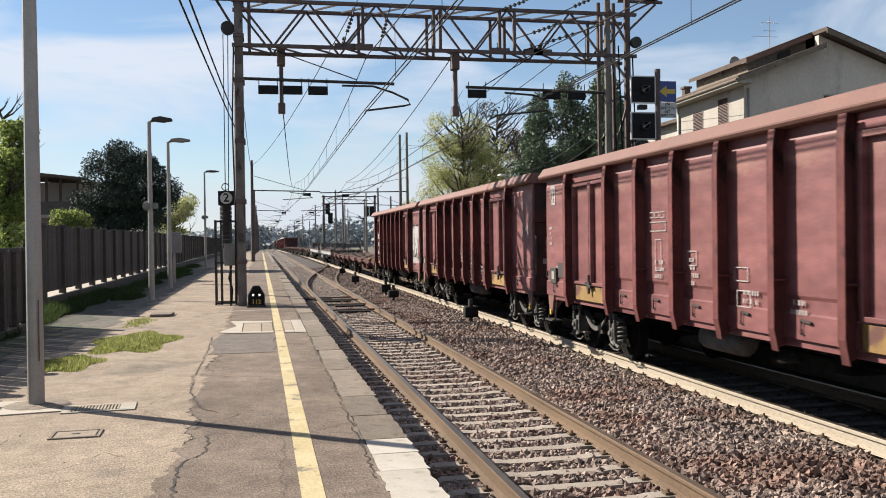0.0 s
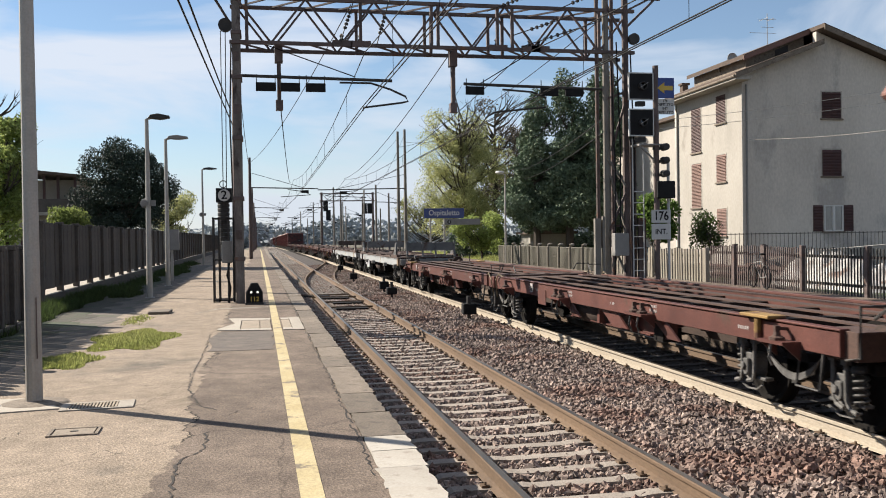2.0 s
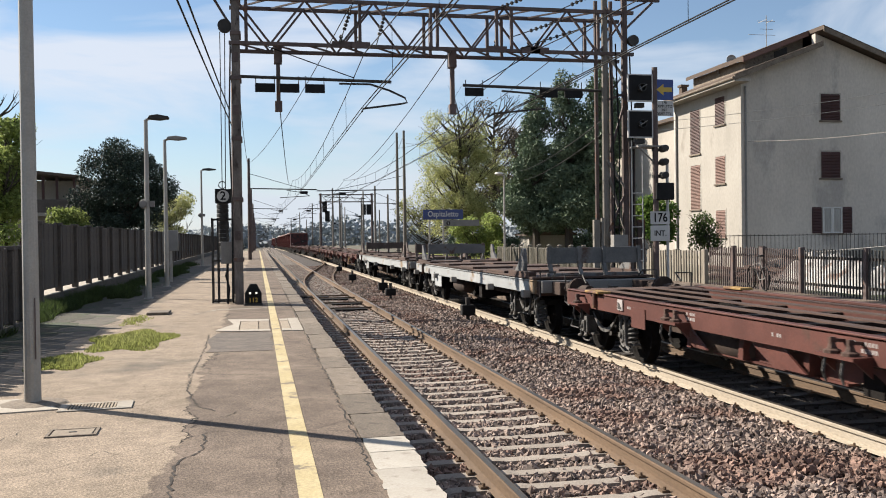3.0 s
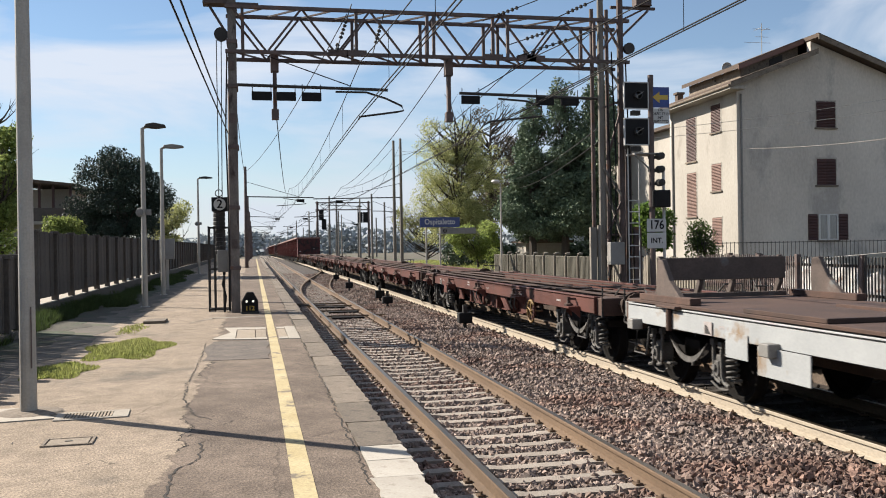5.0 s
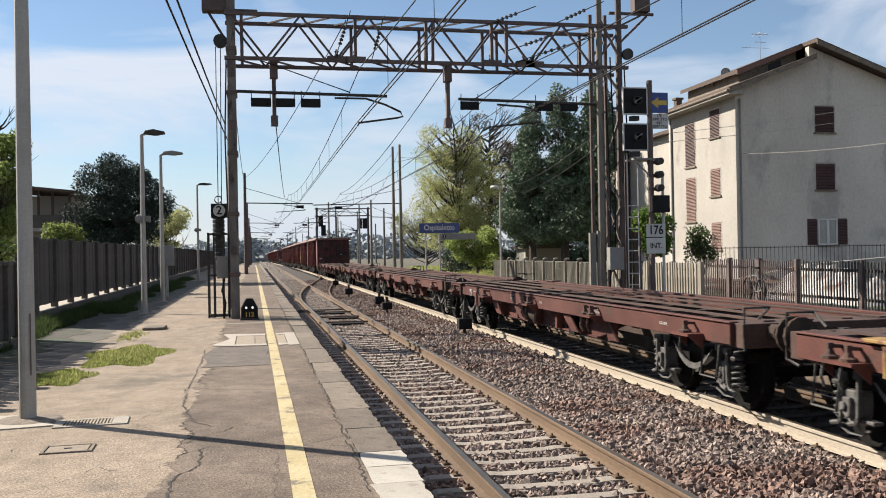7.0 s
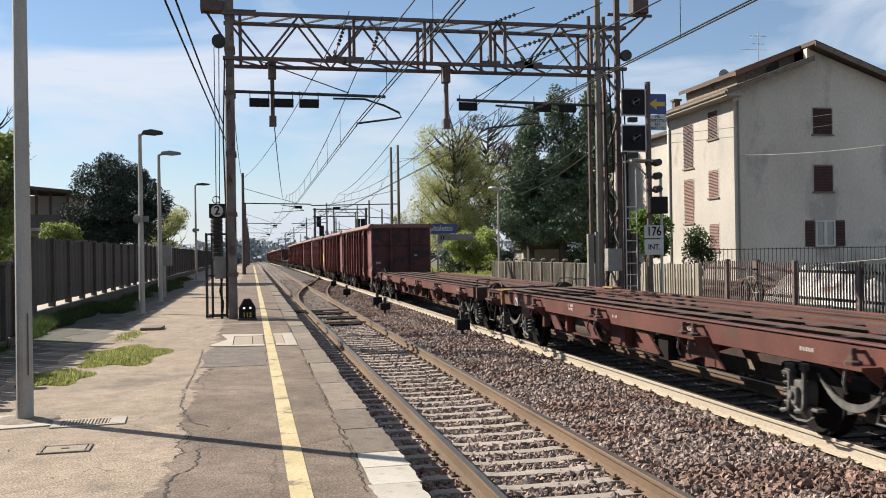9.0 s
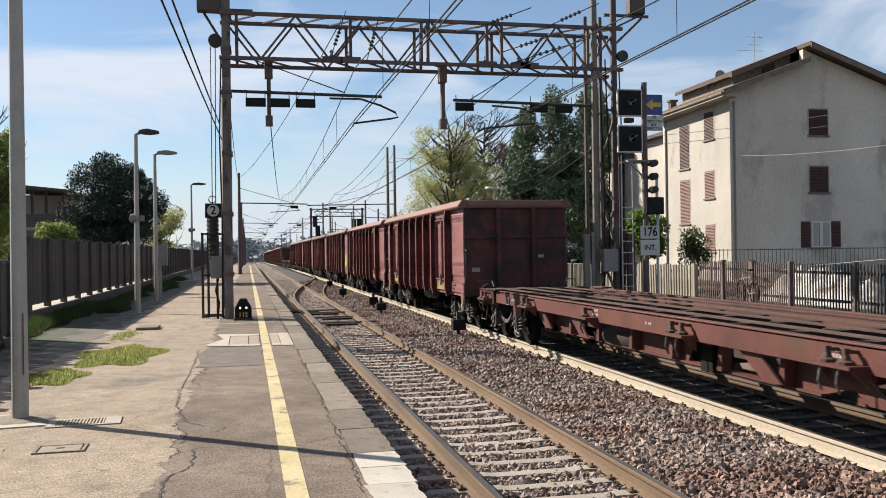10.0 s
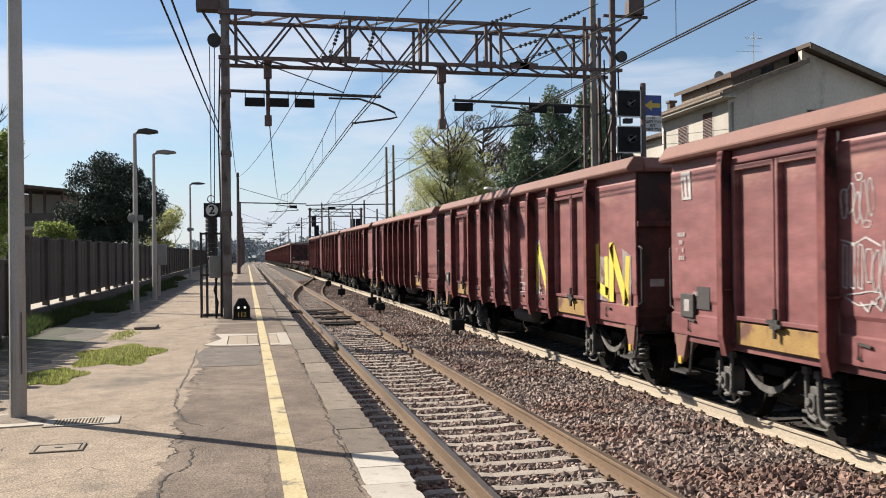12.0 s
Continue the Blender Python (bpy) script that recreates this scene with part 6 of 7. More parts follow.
# ---- right side: signals, fence, house ----
def main_signal():
    t = thing("main_signal", "tall signal post with two square black light boards", "signal", pose(10.25, 22.3, PLAT))
    part("post", Shape().rod((0.08, 0, 0), (0.08, 0, 6.0), 0.075, 12), MAST, t)
    part("thin_post", Shape().rod((0.46, 0.1, 0), (0.46, 0.1, 3.6), 0.04, 8), WHITE, t, "white thin post")
    for z in (5.45, 4.5):
        b = part("light_board", Shape().box(-0.66, -0.02, -0.03, 0.03, z - 0.33, z + 0.33), BLACK, t, "square black board with a pale rim")
        part("rim", Shape().box(-0.69, 0.01, -0.04, 0.02, z + 0.33, z + 0.36).box(-0.69, 0.01, -0.04, 0.02, z - 0.36, z - 0.33).box(-0.69, -0.66, -0.04, 0.02, z - 0.33, z + 0.33).box(-0.02, 0.01, -0.04, 0.02, z - 0.33, z + 0.33), WHITE, b)
        part("hood", Shape().lathe([(0.1, -0.03), (0.11, -0.16), (0.09, -0.16)], (-0.32, 0, z), 1, 12), DARK, b)
        part("lens", Shape().lathe([(0.0, -0.045), (0.07, -0.04), (0.08, -0.032)], (-0.32, 0, z), 1, 12), GLASS, b, "dark unlit lens")
        part("sight_bar", Shape().beam((-0.42, -0.14, z - 0.06), (-0.2, -0.16, z + 0.08), 0.02), GREY_BOX, b)
        part("bracket", Shape().box(-0.42, -0.2, 0.03, 0.2, z - 0.5, z - 0.38).box(-0.3, 0.1, 0.03, 0.1, z - 0.06, z + 0.06), DARK, b)
    s = part("arrow_board", Shape().box(0.06, 0.58, -0.06, -0.03, 5.14, 5.68), BLUE, t, "blue board with a yellow arrow", 0.004)
    part("arrow", Shape().prism([(0.1, 5.41), (0.3, 5.56), (0.3, 5.47), (0.54, 5.47), (0.54, 5.35), (0.3, 5.35), (0.3, 5.26)], 1, -0.068, -0.06), SIGN_YELLOW, s)
    s = part("text_board", Shape().box(0.06, 0.58, -0.06, -0.03, 4.72, 5.12), WHITE, t, "white board with small black lettering", 0.004)
    for z, word in ((5.07, "176"), (4.97, "OSPIT.TTO"), (4.87, "INT"), (4.77, "OSPIT.TTO")):
        lettering("words", word, 0.1, BLACK, s, pose(0.32, -0.063, z), wide=0.95)
    part("stage", Shape().box(-0.45, 0.2, -0.1, 0.5, 3.9, 3.94).rod((-0.45, -0.1, 3.9), (0.15, 0.0, 3.4), 0.025), GREY_BOX, t)
    part("ladder_hoop", Shape().path([(-0.3, 0.3, 4.14), (-0.4, 0.2, 4.3), (0.0, 0.2, 4.3), (0.2, 0.3, 4.14)], 0.02, 6), WHITE, t)
    part("side_lamp", Shape().box(0.05, 0.5, -0.25, 0.05, 2.5, 2.95), BLACK, t, "black lamp housing", 0.02)
    for z in (3.15, 3.5, 3.85):
        part("fitting", Shape().lathe([(0.0, -0.2), (0.09, -0.18), (0.1, 0.05), (0.0, 0.1)], (0.25, -0.1, z), 1, 10).box(0.0, 0.3, -0.05, 0.05, z - 0.06, z + 0.02), DARK, t)
    s = part("number_board", Shape().box(-0.12, 0.42, -0.11, -0.09, 1.86, 2.2), WHITE, t, "white board with a black number", 0.004)
    lettering("number", "176", 0.33, BLACK, s, pose(0.15, -0.113, 2.03), wide=0.85)
    s = part("name_board", Shape().box(-0.12, 0.42, -0.11, -0.09, 1.42, 1.83), WHITE, t, "white board with black letters", 0.004)
    lettering("letters", "INT.", 0.2, BLACK, s, pose(0.15, -0.113, 1.62), wide=0.95)
    for i in range(9):
        part("ladder_rung", Shape().rod((-0.5, 0.2, 0.3 + i * 0.3), (-0.2, 0.2, 0.3 + i * 0.3), 0.014, 5), WHITE, t)
    for x in (-0.5, -0.2):
        part("ladder_rail", Shape().rod((x, 0.2, 0), (x, 0.2, 4.1), 0.018, 5), WHITE, t)


main_signal()


def picket_run(name, label, x, y0, y1, pitch, width, depth, top, material, rail_mat, post_step, flare=0.0):
    f = thing(name, label, "fence", kind="structure")
    me = Shape().box(-depth / 2, depth / 2, -width / 2, width / 2, PLAT - 0.06, top).mesh("picket", material, 0.006)
    y = y0
    while y < y1:
        part("picket", me, material, f, m=pose(x, y, random.uniform(-0.02, 0.02), random.uniform(-flare, flare), 0, 0))
        y += pitch
    for z in (PLAT + 0.25, top - 0.22):
        part("rail", Shape().box(x + 0.02, x + 0.07, y0, y1, z - 0.035, z + 0.035), rail_mat, f)
    y = y0
    while y <= y1:
        part("post", Shape().box(x - 0.06, x + 0.08, y - 0.06, y + 0.06, PLAT - 0.06, top + 0.05), rail_mat, f, bevel=0.01)
        y += post_step
    return f


random.seed(12)
picket_run("fence_steel", "dark steel railing fence behind the far platform", 14.0, 11.0, 21.3, 0.115, 0.04, 0.03, 1.66, DARK, MAST, 2.6)
picket_run("gate_steel", "dark steel gate between two thick posts", 14.0, 21.4, 23.2, 0.1, 0.045, 0.03, 1.66, MAST, MAST, 1.8)
picket_run("fence_rusty", "rusty steel railing fence in front of the garden", 14.0, 23.3, 26.4, 0.115, 0.04, 0.03, 1.68, MAST, MAST, 1.55)
picket_run("fence_pale", "pale leaning concrete picket fence", 14.0, 26.6, 34.5, 0.19, 0.1, 0.05, 1.55, PALE_FENCE, PALE_FENCE, 2.0, 3.0)
wall = thing("fence_panels", "olive-grey ribbed concrete panel fence darkened for its shade, with hooked posts", "fence", kind="structure")
y = 34.6
while y < 52:
    part("panel", Shape().box(14.0, 14.06, y + 0.06, y + 1.54, PLAT - 0.06, 1.5), SHADED_FENCE, wall, bevel=0.01)
    part("post", Shape().path([(13.95, y, PLAT - 0.06), (13.95, y, 1.5), (13.97, y, 1.58), (14.05, y, 1.62), (14.16, y, 1.6)], 0.06, 8), PALE_FENCE, wall)
    for k in range(9):
        part("panel_rib", Shape().box(13.975, 14.0, y + 0.14 + k * 0.15, y + 0.2 + k * 0.15, PLAT, 1.48), SHADED_FENCE, wall)
    y += 1.6


def window(owner, face, a0, a1, z0, z1, shutter, opened=False, frame_mat=None):
    """A window with reveal, frame and louvred shutters on the wall x = 23 (face 0) or y = 40 (face 1)."""
    m = pose(23.0, 0, 0, 0, 0, -90) if face == 0 else pose(0, 40.0, 0)
    mid = (a0 + a1) / 2
    if face == 0:
        m = pose(23.0, mid, 0, 0, 0, -90)
    else:
        m = pose(mid, 40.0, 0)
    h = (a1 - a0) / 2
    w = part("window", Shape().box(-h - 0.04, h + 0.04, 0.06, 0.1, z0 - 0.04, z1 + 0.04).box(-h - 0.06, -h, -0.015, 0.06, z0, z1).box(h, h + 0.06, -0.015, 0.06, z0, z1).box(-h - 0.06, h + 0.06, -0.015, 0.06, z1, z1 + 0.06), STUCCO_WHITE, owner, m=m)
    part("sill", Shape().box(-h - 0.1, h + 0.1, -0.08, 0.06, z0 - 0.08, z0), KERB, w, bevel=0.008)
    if opened:
        part("frame", Shape().box(-h, h, -0.05, -0.004, z0, z0 + 0.07).box(-h, h, -0.05, -0.004, z1 - 0.07, z1).box(-h, -h + 0.08, -0.05, -0.004, z0 + 0.07, z1 - 0.07).box(h - 0.08, h, -0.05, -0.004, z0 + 0.07, z1 - 0.07).box(-0.08, 0.08, -0.05, -0.004, z0 + 0.07, z1 - 0.07), WHITE, w)
        for k in (-1, 1):
            part("pane", Shape().box(min(k * 0.08, k * (h - 0.08)), max(k * 0.08, k * (h - 0.08)), -0.02, -0.008, z0 + 0.07, z1 - 0.07), CURTAIN, w, "pane with a pale curtain")
    for k in (-1, 1):
        s = Shape()
        c = k * (h * 1.52 + 0.03) if opened else k * h / 2
        hw = h / 2 - 0.005
        # louvres pressed as one folded sheet
        zz, outline = z0, [(0.0, z0)]
        while zz < z1 - 0.03:
            outline += [(-0.045, zz), (-0.012, zz + 0.05)]
            zz += 0.075
        s.prism([(a, b) for a, b in outline + [(0.0, z1)]], 0, c - hw, c + hw)
        part("shutter", s, shutter, w)
    return w


def big_house():
    h = thing("apartment_house", "three-storey grey stuccoed house with brown shutters", "house", pose(0, 0, 0))
    out = [(23.0, 0.3), (36.0, 0.3), (36.0, 8.65), (27.04, 11.88), (27.04, 11.2), (23.0, 9.68)]
    part("end_wall", Shape().prism(out, 1, 40.0, 40.3), STUCCO, h, "stained grey end wall")
    part("rear_wing", Shape().box(23.8, 35.5, 47.2, 60, 0.3, 8.6), STUCCO_WHITE, h, "lower white rear wing")
    part("wing_roof", Shape().box(23.3, 36, 47.2, 60.4, 8.6, 8.8), TILE, h)
    part("side_wall", Shape().box(23.0, 23.3, 40.3, 47.0, 0.3, 9.62), STUCCO_WHITE, h, "white side wall")
    part("back_wall", Shape().prism(out, 1, 46.9, 47.2), STUCCO, h)
    part("far_wall", Shape().box(35.7, 36, 40.3, 46.9, 0.3, 9.0), STUCCO, h)
    part("side_edge", Shape().box(22.99, 23.0, 40.0, 40.3, 0.3, 9.4), STUCCO_WHITE, h)
    low = [(22.3, 39.35, 9.5), (27.04, 39.35, 11.24), (27.04, 47.4, 11.24), (22.3, 47.4, 9.4)]
    right = [(27.05, 39.35, 11.96), (37.0, 39.35, 8.36), (37.0, 47.4, 8.36), (27.05, 47.4, 11.96)]
    upper = [(23.45, 40.6, 10.58), (27.04, 40.6, 11.96), (27.04, 46.6, 11.96), (23.45, 46.6, 10.58)]
    for q, thick in ((low, 0.16), (right, 0.2), (upper, 0.2)):
        up = [(x, y, z + thick) for x, y, z in q]
        part("roof", Shape().add(q + up, [(3, 2, 1, 0), (4, 5, 6, 7)] + [(n, (n + 1) % 4, 4 + (n + 1) % 4, 4 + n) for n in range(4)]), TILE, h, "brown tiled roof with a raised upper slope")
    attic = part("attic_wall", Shape().prism([(23.8, 9.95), (27.0, 11.2), (27.0, 11.94), (23.8, 10.7)], 1, 41.0, 41.2).prism([(41.2, 9.9), (46.4, 9.9), (46.4, 10.7), (41.2, 10.7)], 0, 23.8, 24.0), KERB, h, "brownish attic wall under the raised slope")
    part("attic_window", Shape().prism([(25.4, 10.66), (26.1, 10.93), (26.1, 11.4), (25.4, 11.13)], 1, 40.96, 41.0), DARK, attic)
    for a, b in (((22.3, 9.5), (27.0, 11.24)), ((27.04, 11.96), (37.0, 8.36))):
        part("fascia", Shape().prism([(a[0], a[1] - 0.12), (b[0], b[1] - 0.12), (b[0], b[1] + 0.12), (a[0], a[1] + 0.12)], 1, 39.29, 39.35), KERB, h)
    part("fascia", Shape().prism([(23.45, 10.5), (27.04, 11.88), (27.04, 12.12), (23.45, 10.74)], 1, 40.54, 40.6), SHUTTER_PALE, h, "reddish verge board")
    part("eave_slab", Shape().prism([(39.35, 9.34), (47.4, 9.24), (47.4, 9.4), (39.35, 9.5)], 0, 22.3, 23.1), STUCCO_WHITE, h, "pale eaves slab")
    part("gutter", Shape().rod((22.26, 39.35, 9.5), (22.26, 47.4, 9.4), 0.07, 8), KERB, h)
    part("downpipe", Shape().rod((23.2, 39.94, 0.3), (23.2, 39.94, 9.2), 0.05, 8), GREY_BOX, h)
    part("downpipe", Shape().rod((22.94, 46.8, 0.3), (22.94, 46.8, 8.7), 0.06, 8), GREY_BOX, h)
    for z in (7.6, 4.62, 1.9):
        window(h, 0, 41.55, 42.5, z, z + 1.38, SHUTTER if z > 7 else SHUTTER_PALE)
    for z in (6.35, 3.4):
        window(h, 0, 44.15, 45.2, z, z + 2.35, SHUTTER if z > 6 else SHUTTER_PALE)
    for z in (7.62, 4.78):
        window(h, 1, 27.3, 28.35, z, z + 1.3, SHUTTER)
    window(h, 1, 27.35, 28.42, 2.05, 3.35, SHUTTER, True)
    part("chimney", Shape().box(24.4, 24.75, 49.0, 49.35, 8.8, 10.7).box(24.33, 24.82, 48.93, 49.42, 10.7, 10.82), TILE, h)
    part("aerial", Shape().rod((25.60, 42, 10.2), (25.60, 42, 13.2), 0.02, 6).rod((25.10, 42, 12.9), (26.10, 42, 12.9), 0.012, 5).rod((25.25, 42, 12.5), (25.95, 42, 12.5), 0.012, 5).rod((25.40, 41.6, 12.9), (25.40, 42.4, 12.9), 0.012, 5).rod((25.80, 41.7, 12.9), (25.80, 42.3, 12.9), 0.012, 5).rod((24.60, 42, 12.2), (26.10, 42, 12.2), 0.01, 5), GALV, h, "thin television aerial")
    for y, z, r in ((43.5, 10.6, 0.26), (42.5, 10.95, 0.3)):
        part("satellite_dish", Shape().lathe([(0.0, 0.1), (r * 0.6, 0.05), (r, -0.06), (r * 0.98, -0.07), (r * 0.6, 0.03), (0.0, 0.08)], (23.9, y, z), 1, 16).rod((23.9, y, z), (24.0, y + 0.1, z - 0.7), 0.03, 6), WHITE, h, "white satellite dish")
    return h


big_house()


def wood_pile():
    t = thing("garden_stack", "heap of reddish boards and rubble behind the railing", "heap", pose(16.5, 27.9, 0.44))
    rnd = random.Random(4)
    for i in range(46):
        z = 0.05 + 0.07 * (i // 7)
        part("board", Shape().box(-1.6 + rnd.uniform(-0.3, 0.3), 1.6 + rnd.uniform(-0.4, 0.4), -0.11, 0.11, 0, 0.05), random.Random(i).choice([TILE, SHUTTER_PALE, KERB]), t, m=pose(rnd.uniform(-0.3, 0.3), -1.6 + 0.5 * (i % 7) + rnd.uniform(-0.1, 0.1), z, rnd.uniform(-4, 4), rnd.uniform(-3, 3), 90 + rnd.uniform(-25, 25)))


wood_pile()


def garden_wall():
    t = part("garden_wall", Shape().prism([(14, 0.3), (40, 0.3), (40, 1.9), (30, 1.95), (20, 1.35)], 1, 30.0, 30.25), STUCCO_WHITE)
    tagged(t, "low pale garden wall in front of the house", "wall", kind="structure")
    t2 = thing("garden_railing", "thin dark railing along the house garden", "fence", kind="structure")
    for i in range(70):
        x = 17.0 + i * 0.18
        part("bar", Shape().rod((x, 33.0, 0.44), (x, 33.0, 2.05), 0.012, 5), DARK, t2)
    part("rail", Shape().rod((17, 33.0, 2.0), (29.6, 33.0, 2.0), 0.016, 5), DARK, t2)


garden_wall()


def bicycle():
    t = thing("bicycle", "pale blue bicycle leaning by the gate", "bicycle", pose(13.7, 23.0, PLAT, 0, 0, 80))
    for x in (-0.5, 0.5):
        part("wheel", Shape().path([(x + 0.32 * math.cos(a * math.pi / 10), 0, 0.34 + 0.32 * math.sin(a * math.pi / 10)) for a in range(21)], 0.018, 5), BLACK, t)
    part("frame", Shape().path([(-0.5, 0, 0.34), (-0.1, 0, 0.3), (0.35, 0, 0.75), (-0.2, 0, 0.75), (-0.1, 0, 0.3)], 0.018, 5).path([(-0.5, 0, 0.34), (-0.2, 0, 0.75), (-0.22, 0, 0.95)], 0.014, 5).path([(0.5, 0, 0.34), (0.35, 0, 0.75), (0.32, 0, 1.0), (0.2, 0.2, 1.0)], 0.014, 5), GREY_BOX, t)
    part("saddle", Shape().box(-0.34, -0.1, -0.06, 0.06, 0.94, 0.99), BLACK, t, bevel=0.02)


bicycle()


# ---- station name board and far lamps ----
def station_sign():
    t = thing("station_sign", "navy station name board on two grey posts", "sign", pose(9.15, 50.0, PLAT))
    for x in (0.35, 1.15):
        part("post", Shape().rod((x, 0.05, 0), (x, 0.05, 3.2), 0.05, 8), GALV, t)
    b = part("board", Shape().box(-0.02, 2.28, -0.03, 0.03, 2.6, 3.16), NAVY, t, bevel=0.008)
    lettering("name", "Ospitaletto", 0.44, WHITE, b, pose(1.13, -0.034, 2.9), wide=0.88)
    p = part("platform_plate", Shape().box(1.15, 3.2, -0.1, -0.05, 2.22, 2.56), GREY_BOX, t, "pale grey platform plate", 0.006)
    part("disc", Shape().lathe([(0.0, -0.104), (0.12, -0.104), (0.12, -0.1)], (1.4, 0, 2.39), 1, 16), DARK, p)
    lettering("numeral", "1", 0.2, WHITE, p, pose(1.4, -0.108, 2.39))


station_sign()


def globe_lamp(x, y):
    t = thing("park_lamp", "slim post lamp with a pale round head", "street lamp", pose(x, y, PLAT))
    part("pole", Shape().rod((0, 0, 0), (0, 0, 5.1), 0.07, 8, 0.045), GALV, t)
    part("head", Shape().lathe([(0.0, 0.12), (0.2, 0.1), (0.28, 0.0), (0.1, -0.08), (0.0, -0.08)], (-0.3, 0, 5.2), 2, 12).rod((0, 0, 5.1), (-0.25, 0, 5.18), 0.03, 6), WHITE, t)


globe_lamp(14.0, 50.5)


# ---- track-side boxes ----
def point_box(x, y, h, label):
    t = thing("track_box", label, "signal box", pose(x, y, -0.24))
    part("case", Shape().prism([(-0.18, 0.25), (0.18, 0.25), (0.18, 0.25 + h), (-0.18, 0.25 + h)], 1, -0.14, 0.14), BLACK, t, bevel=0.02)
    part("leg", Shape().box(-0.04, 0.04, -0.04, 0.04, 0, 0.26), DARK, t)
    part("lid", Shape().box(-0.05, 0.05, -0.05, 0.05, 0.25 + h, 0.25 + h + 0.2), DARK, t)


point_box(5.45, 23.4, 0.28, "black track-side connection box on a short leg")
for x, y, h in ((4.7, 32.5, 0.25), (4.9, 36.0, 0.3), (4.6, 45.0, 0.3), (5.1, 58.0, 0.3)):
    point_box(x, y, h, "small dark point-motor box in the ballast")
for x, y in ((2.2, 35.0), (2.8, 33.6), (3.0, 31.0), (2.9, 28.5)):
    t = thing("point_rod_cover", "dark steel cover over the point rods", "cover", pose(x, y, -0.17))
    part("plate", Shape().box(-0.55, 0.45, -0.25, 0.25, 0.0, 0.05), BOGIE, t, bevel=0.01)
    part("rod", Shape().rod((-0.9, 0.35, 0.05), (1.2, 0.35, 0.05), 0.03, 6), RUST, t)


# ---- further masts along the line ----
def line_mast(x, y, h, arm, material, z=0.0):
    t = thing("line_mast", "slim overhead line mast with a cantilever arm", "mast", pose(x, y, z + fall(y)), group="overhead line masts")
    part("post", Shape().rod((0, 0, -0.3), (0, 0, h), 0.16, 8, 0.1), material, t)
    if arm:
        part("arm", Shape().rod((0, 0, 6.2), (arm, 0, 6.1), 0.05, 6), DARK, t)
        part("stay", Shape().rod((0, 0, 7.4 if h > 7.4 else h), (arm * 0.8, 0, 6.15), 0.02, 5), WIRE, t)
        k = 1 if arm > 0 else -1
        part("registration_arm", Shape().path([(arm * 0.55, 0, 6.05), (arm * 0.8, 0, 5.85), (arm - 0.6 * k, 0, 5.6), (arm * 0.45, 0, 5.45)], 0.03, 5), DARK, t)
        part("hanging_plate", Shape().box(min(arm * 0.75, arm * 0.75 + 0.6), max(arm * 0.75, arm * 0.75 + 0.6), -0.03, 0.03, 5.75, 5.98), BLACK, t)
    return t


line_mast(-0.6, 27.6, 6.6, 0, MAST, PLAT)
line_mast(11.55, 75, 10.9, 0, CONC_MAST)
line_mast(12.3, 76, 11.2, -7.4, CONC_MAST)
line_mast(-0.6, 74, 8.6, 5.4, MAST)
for y in (120, 165, 215, 270, 340, 430):
    line_mast(-0.7, y, 8.8, 4.6, MAST)
    line_mast(9.8, y, 8.8, -4.6, CONC_MAST)
    line_mast(13.5, y - 15, 8.2, 3.8, CONC_MAST)
for x, y, h in ((15, 130, 9), (17, 150, 9), (12.5, 140, 9), (16.5, 180, 9.5), (19, 200, 9.5), (20, 150, 7), (15, 105, 7.2)):
    line_mast(x, y, h, 0, CONC_MAST)


def far_portal(y):
    t = thing("far_portal", "distant lattice portal with hanging signal heads", "gantry", pose(0, y, fall(y)))
    for x in (9.6, 17.5):
        part("leg", Shape().box(x - 0.15, x + 0.15, -0.2, 0.2, -0.3, 9.2), MAST, t)
    for z in (7.9, 9.0):
        part("chord", Shape().box(9.3, 17.8, -0.15, 0.15, z - 0.08, z + 0.08), MAST, t)
    for i in range(7):
        a = 9.6 + i * 1.13
        part("diagonal", Shape().beam((a, 0, 7.9 if i % 2 else 9.0), (a + 1.13, 0, 9.0 if i % 2 else 7.9), 0.07), MAST, t)
    for x, z in ((10.2, 7.0), (10.6, 5.6), (16.2, 6.6), (17.0, 6.6)):
        part("signal_head", Shape().box(x - 0.35, x + 0.35, -0.2, 0.2, z - 0.7, z + 0.9), BLACK, t)


far_portal(140)


# ---- wires ----
def wire(pts, r=0.011):
    return Shape().path(pts, r, 5)


def catenary(axis, height, label):
    t = thing("catenary", label, "overhead wire")
    stag = [(-25, 0.2), (23.3, -0.15), (74, 0.2), (120, -0.2), (165, 0.2), (215, -0.2), (270, 0.2), (340, -0.2), (430, 0.2), (700, 0)]
    for dx in (-0.02, 0.06):
        part("contact_wire", wire([(axis + s + dx, y, height + fall(y)) for y, s in stag], 0.013), WIRE, t)
    for (ya, sa), (yb, sb) in zip(stag, stag[1:]):
        pts = []
        for i in range(11):
            k = i / 10
            pts.append((axis + (sa + (sb - sa) * k) * 0.3, ya + (yb - ya) * k, 6.85 - 4 * 0.85 * k * (1 - k) + fall(ya + (yb - ya) * k)))
        part("messenger_wire", wire(pts, 0.013), WIRE, t)
        if ya < 120:
            for p in pts[1:-1]:
                part("dropper", wire([p, (p[0], p[1], height + 0.01 + fall(p[1]))], 0.006), WIRE, t)
    return t


catenary(TRACK_1, 5.4, "overhead contact and carrier wires above the platform track")
catenary(TRACK_2, 5.53, "overhead contact and carrier wires above the train")
feeders = thing("feeder_wires", "black feeder wires strung from the portal masts", "overhead wire")
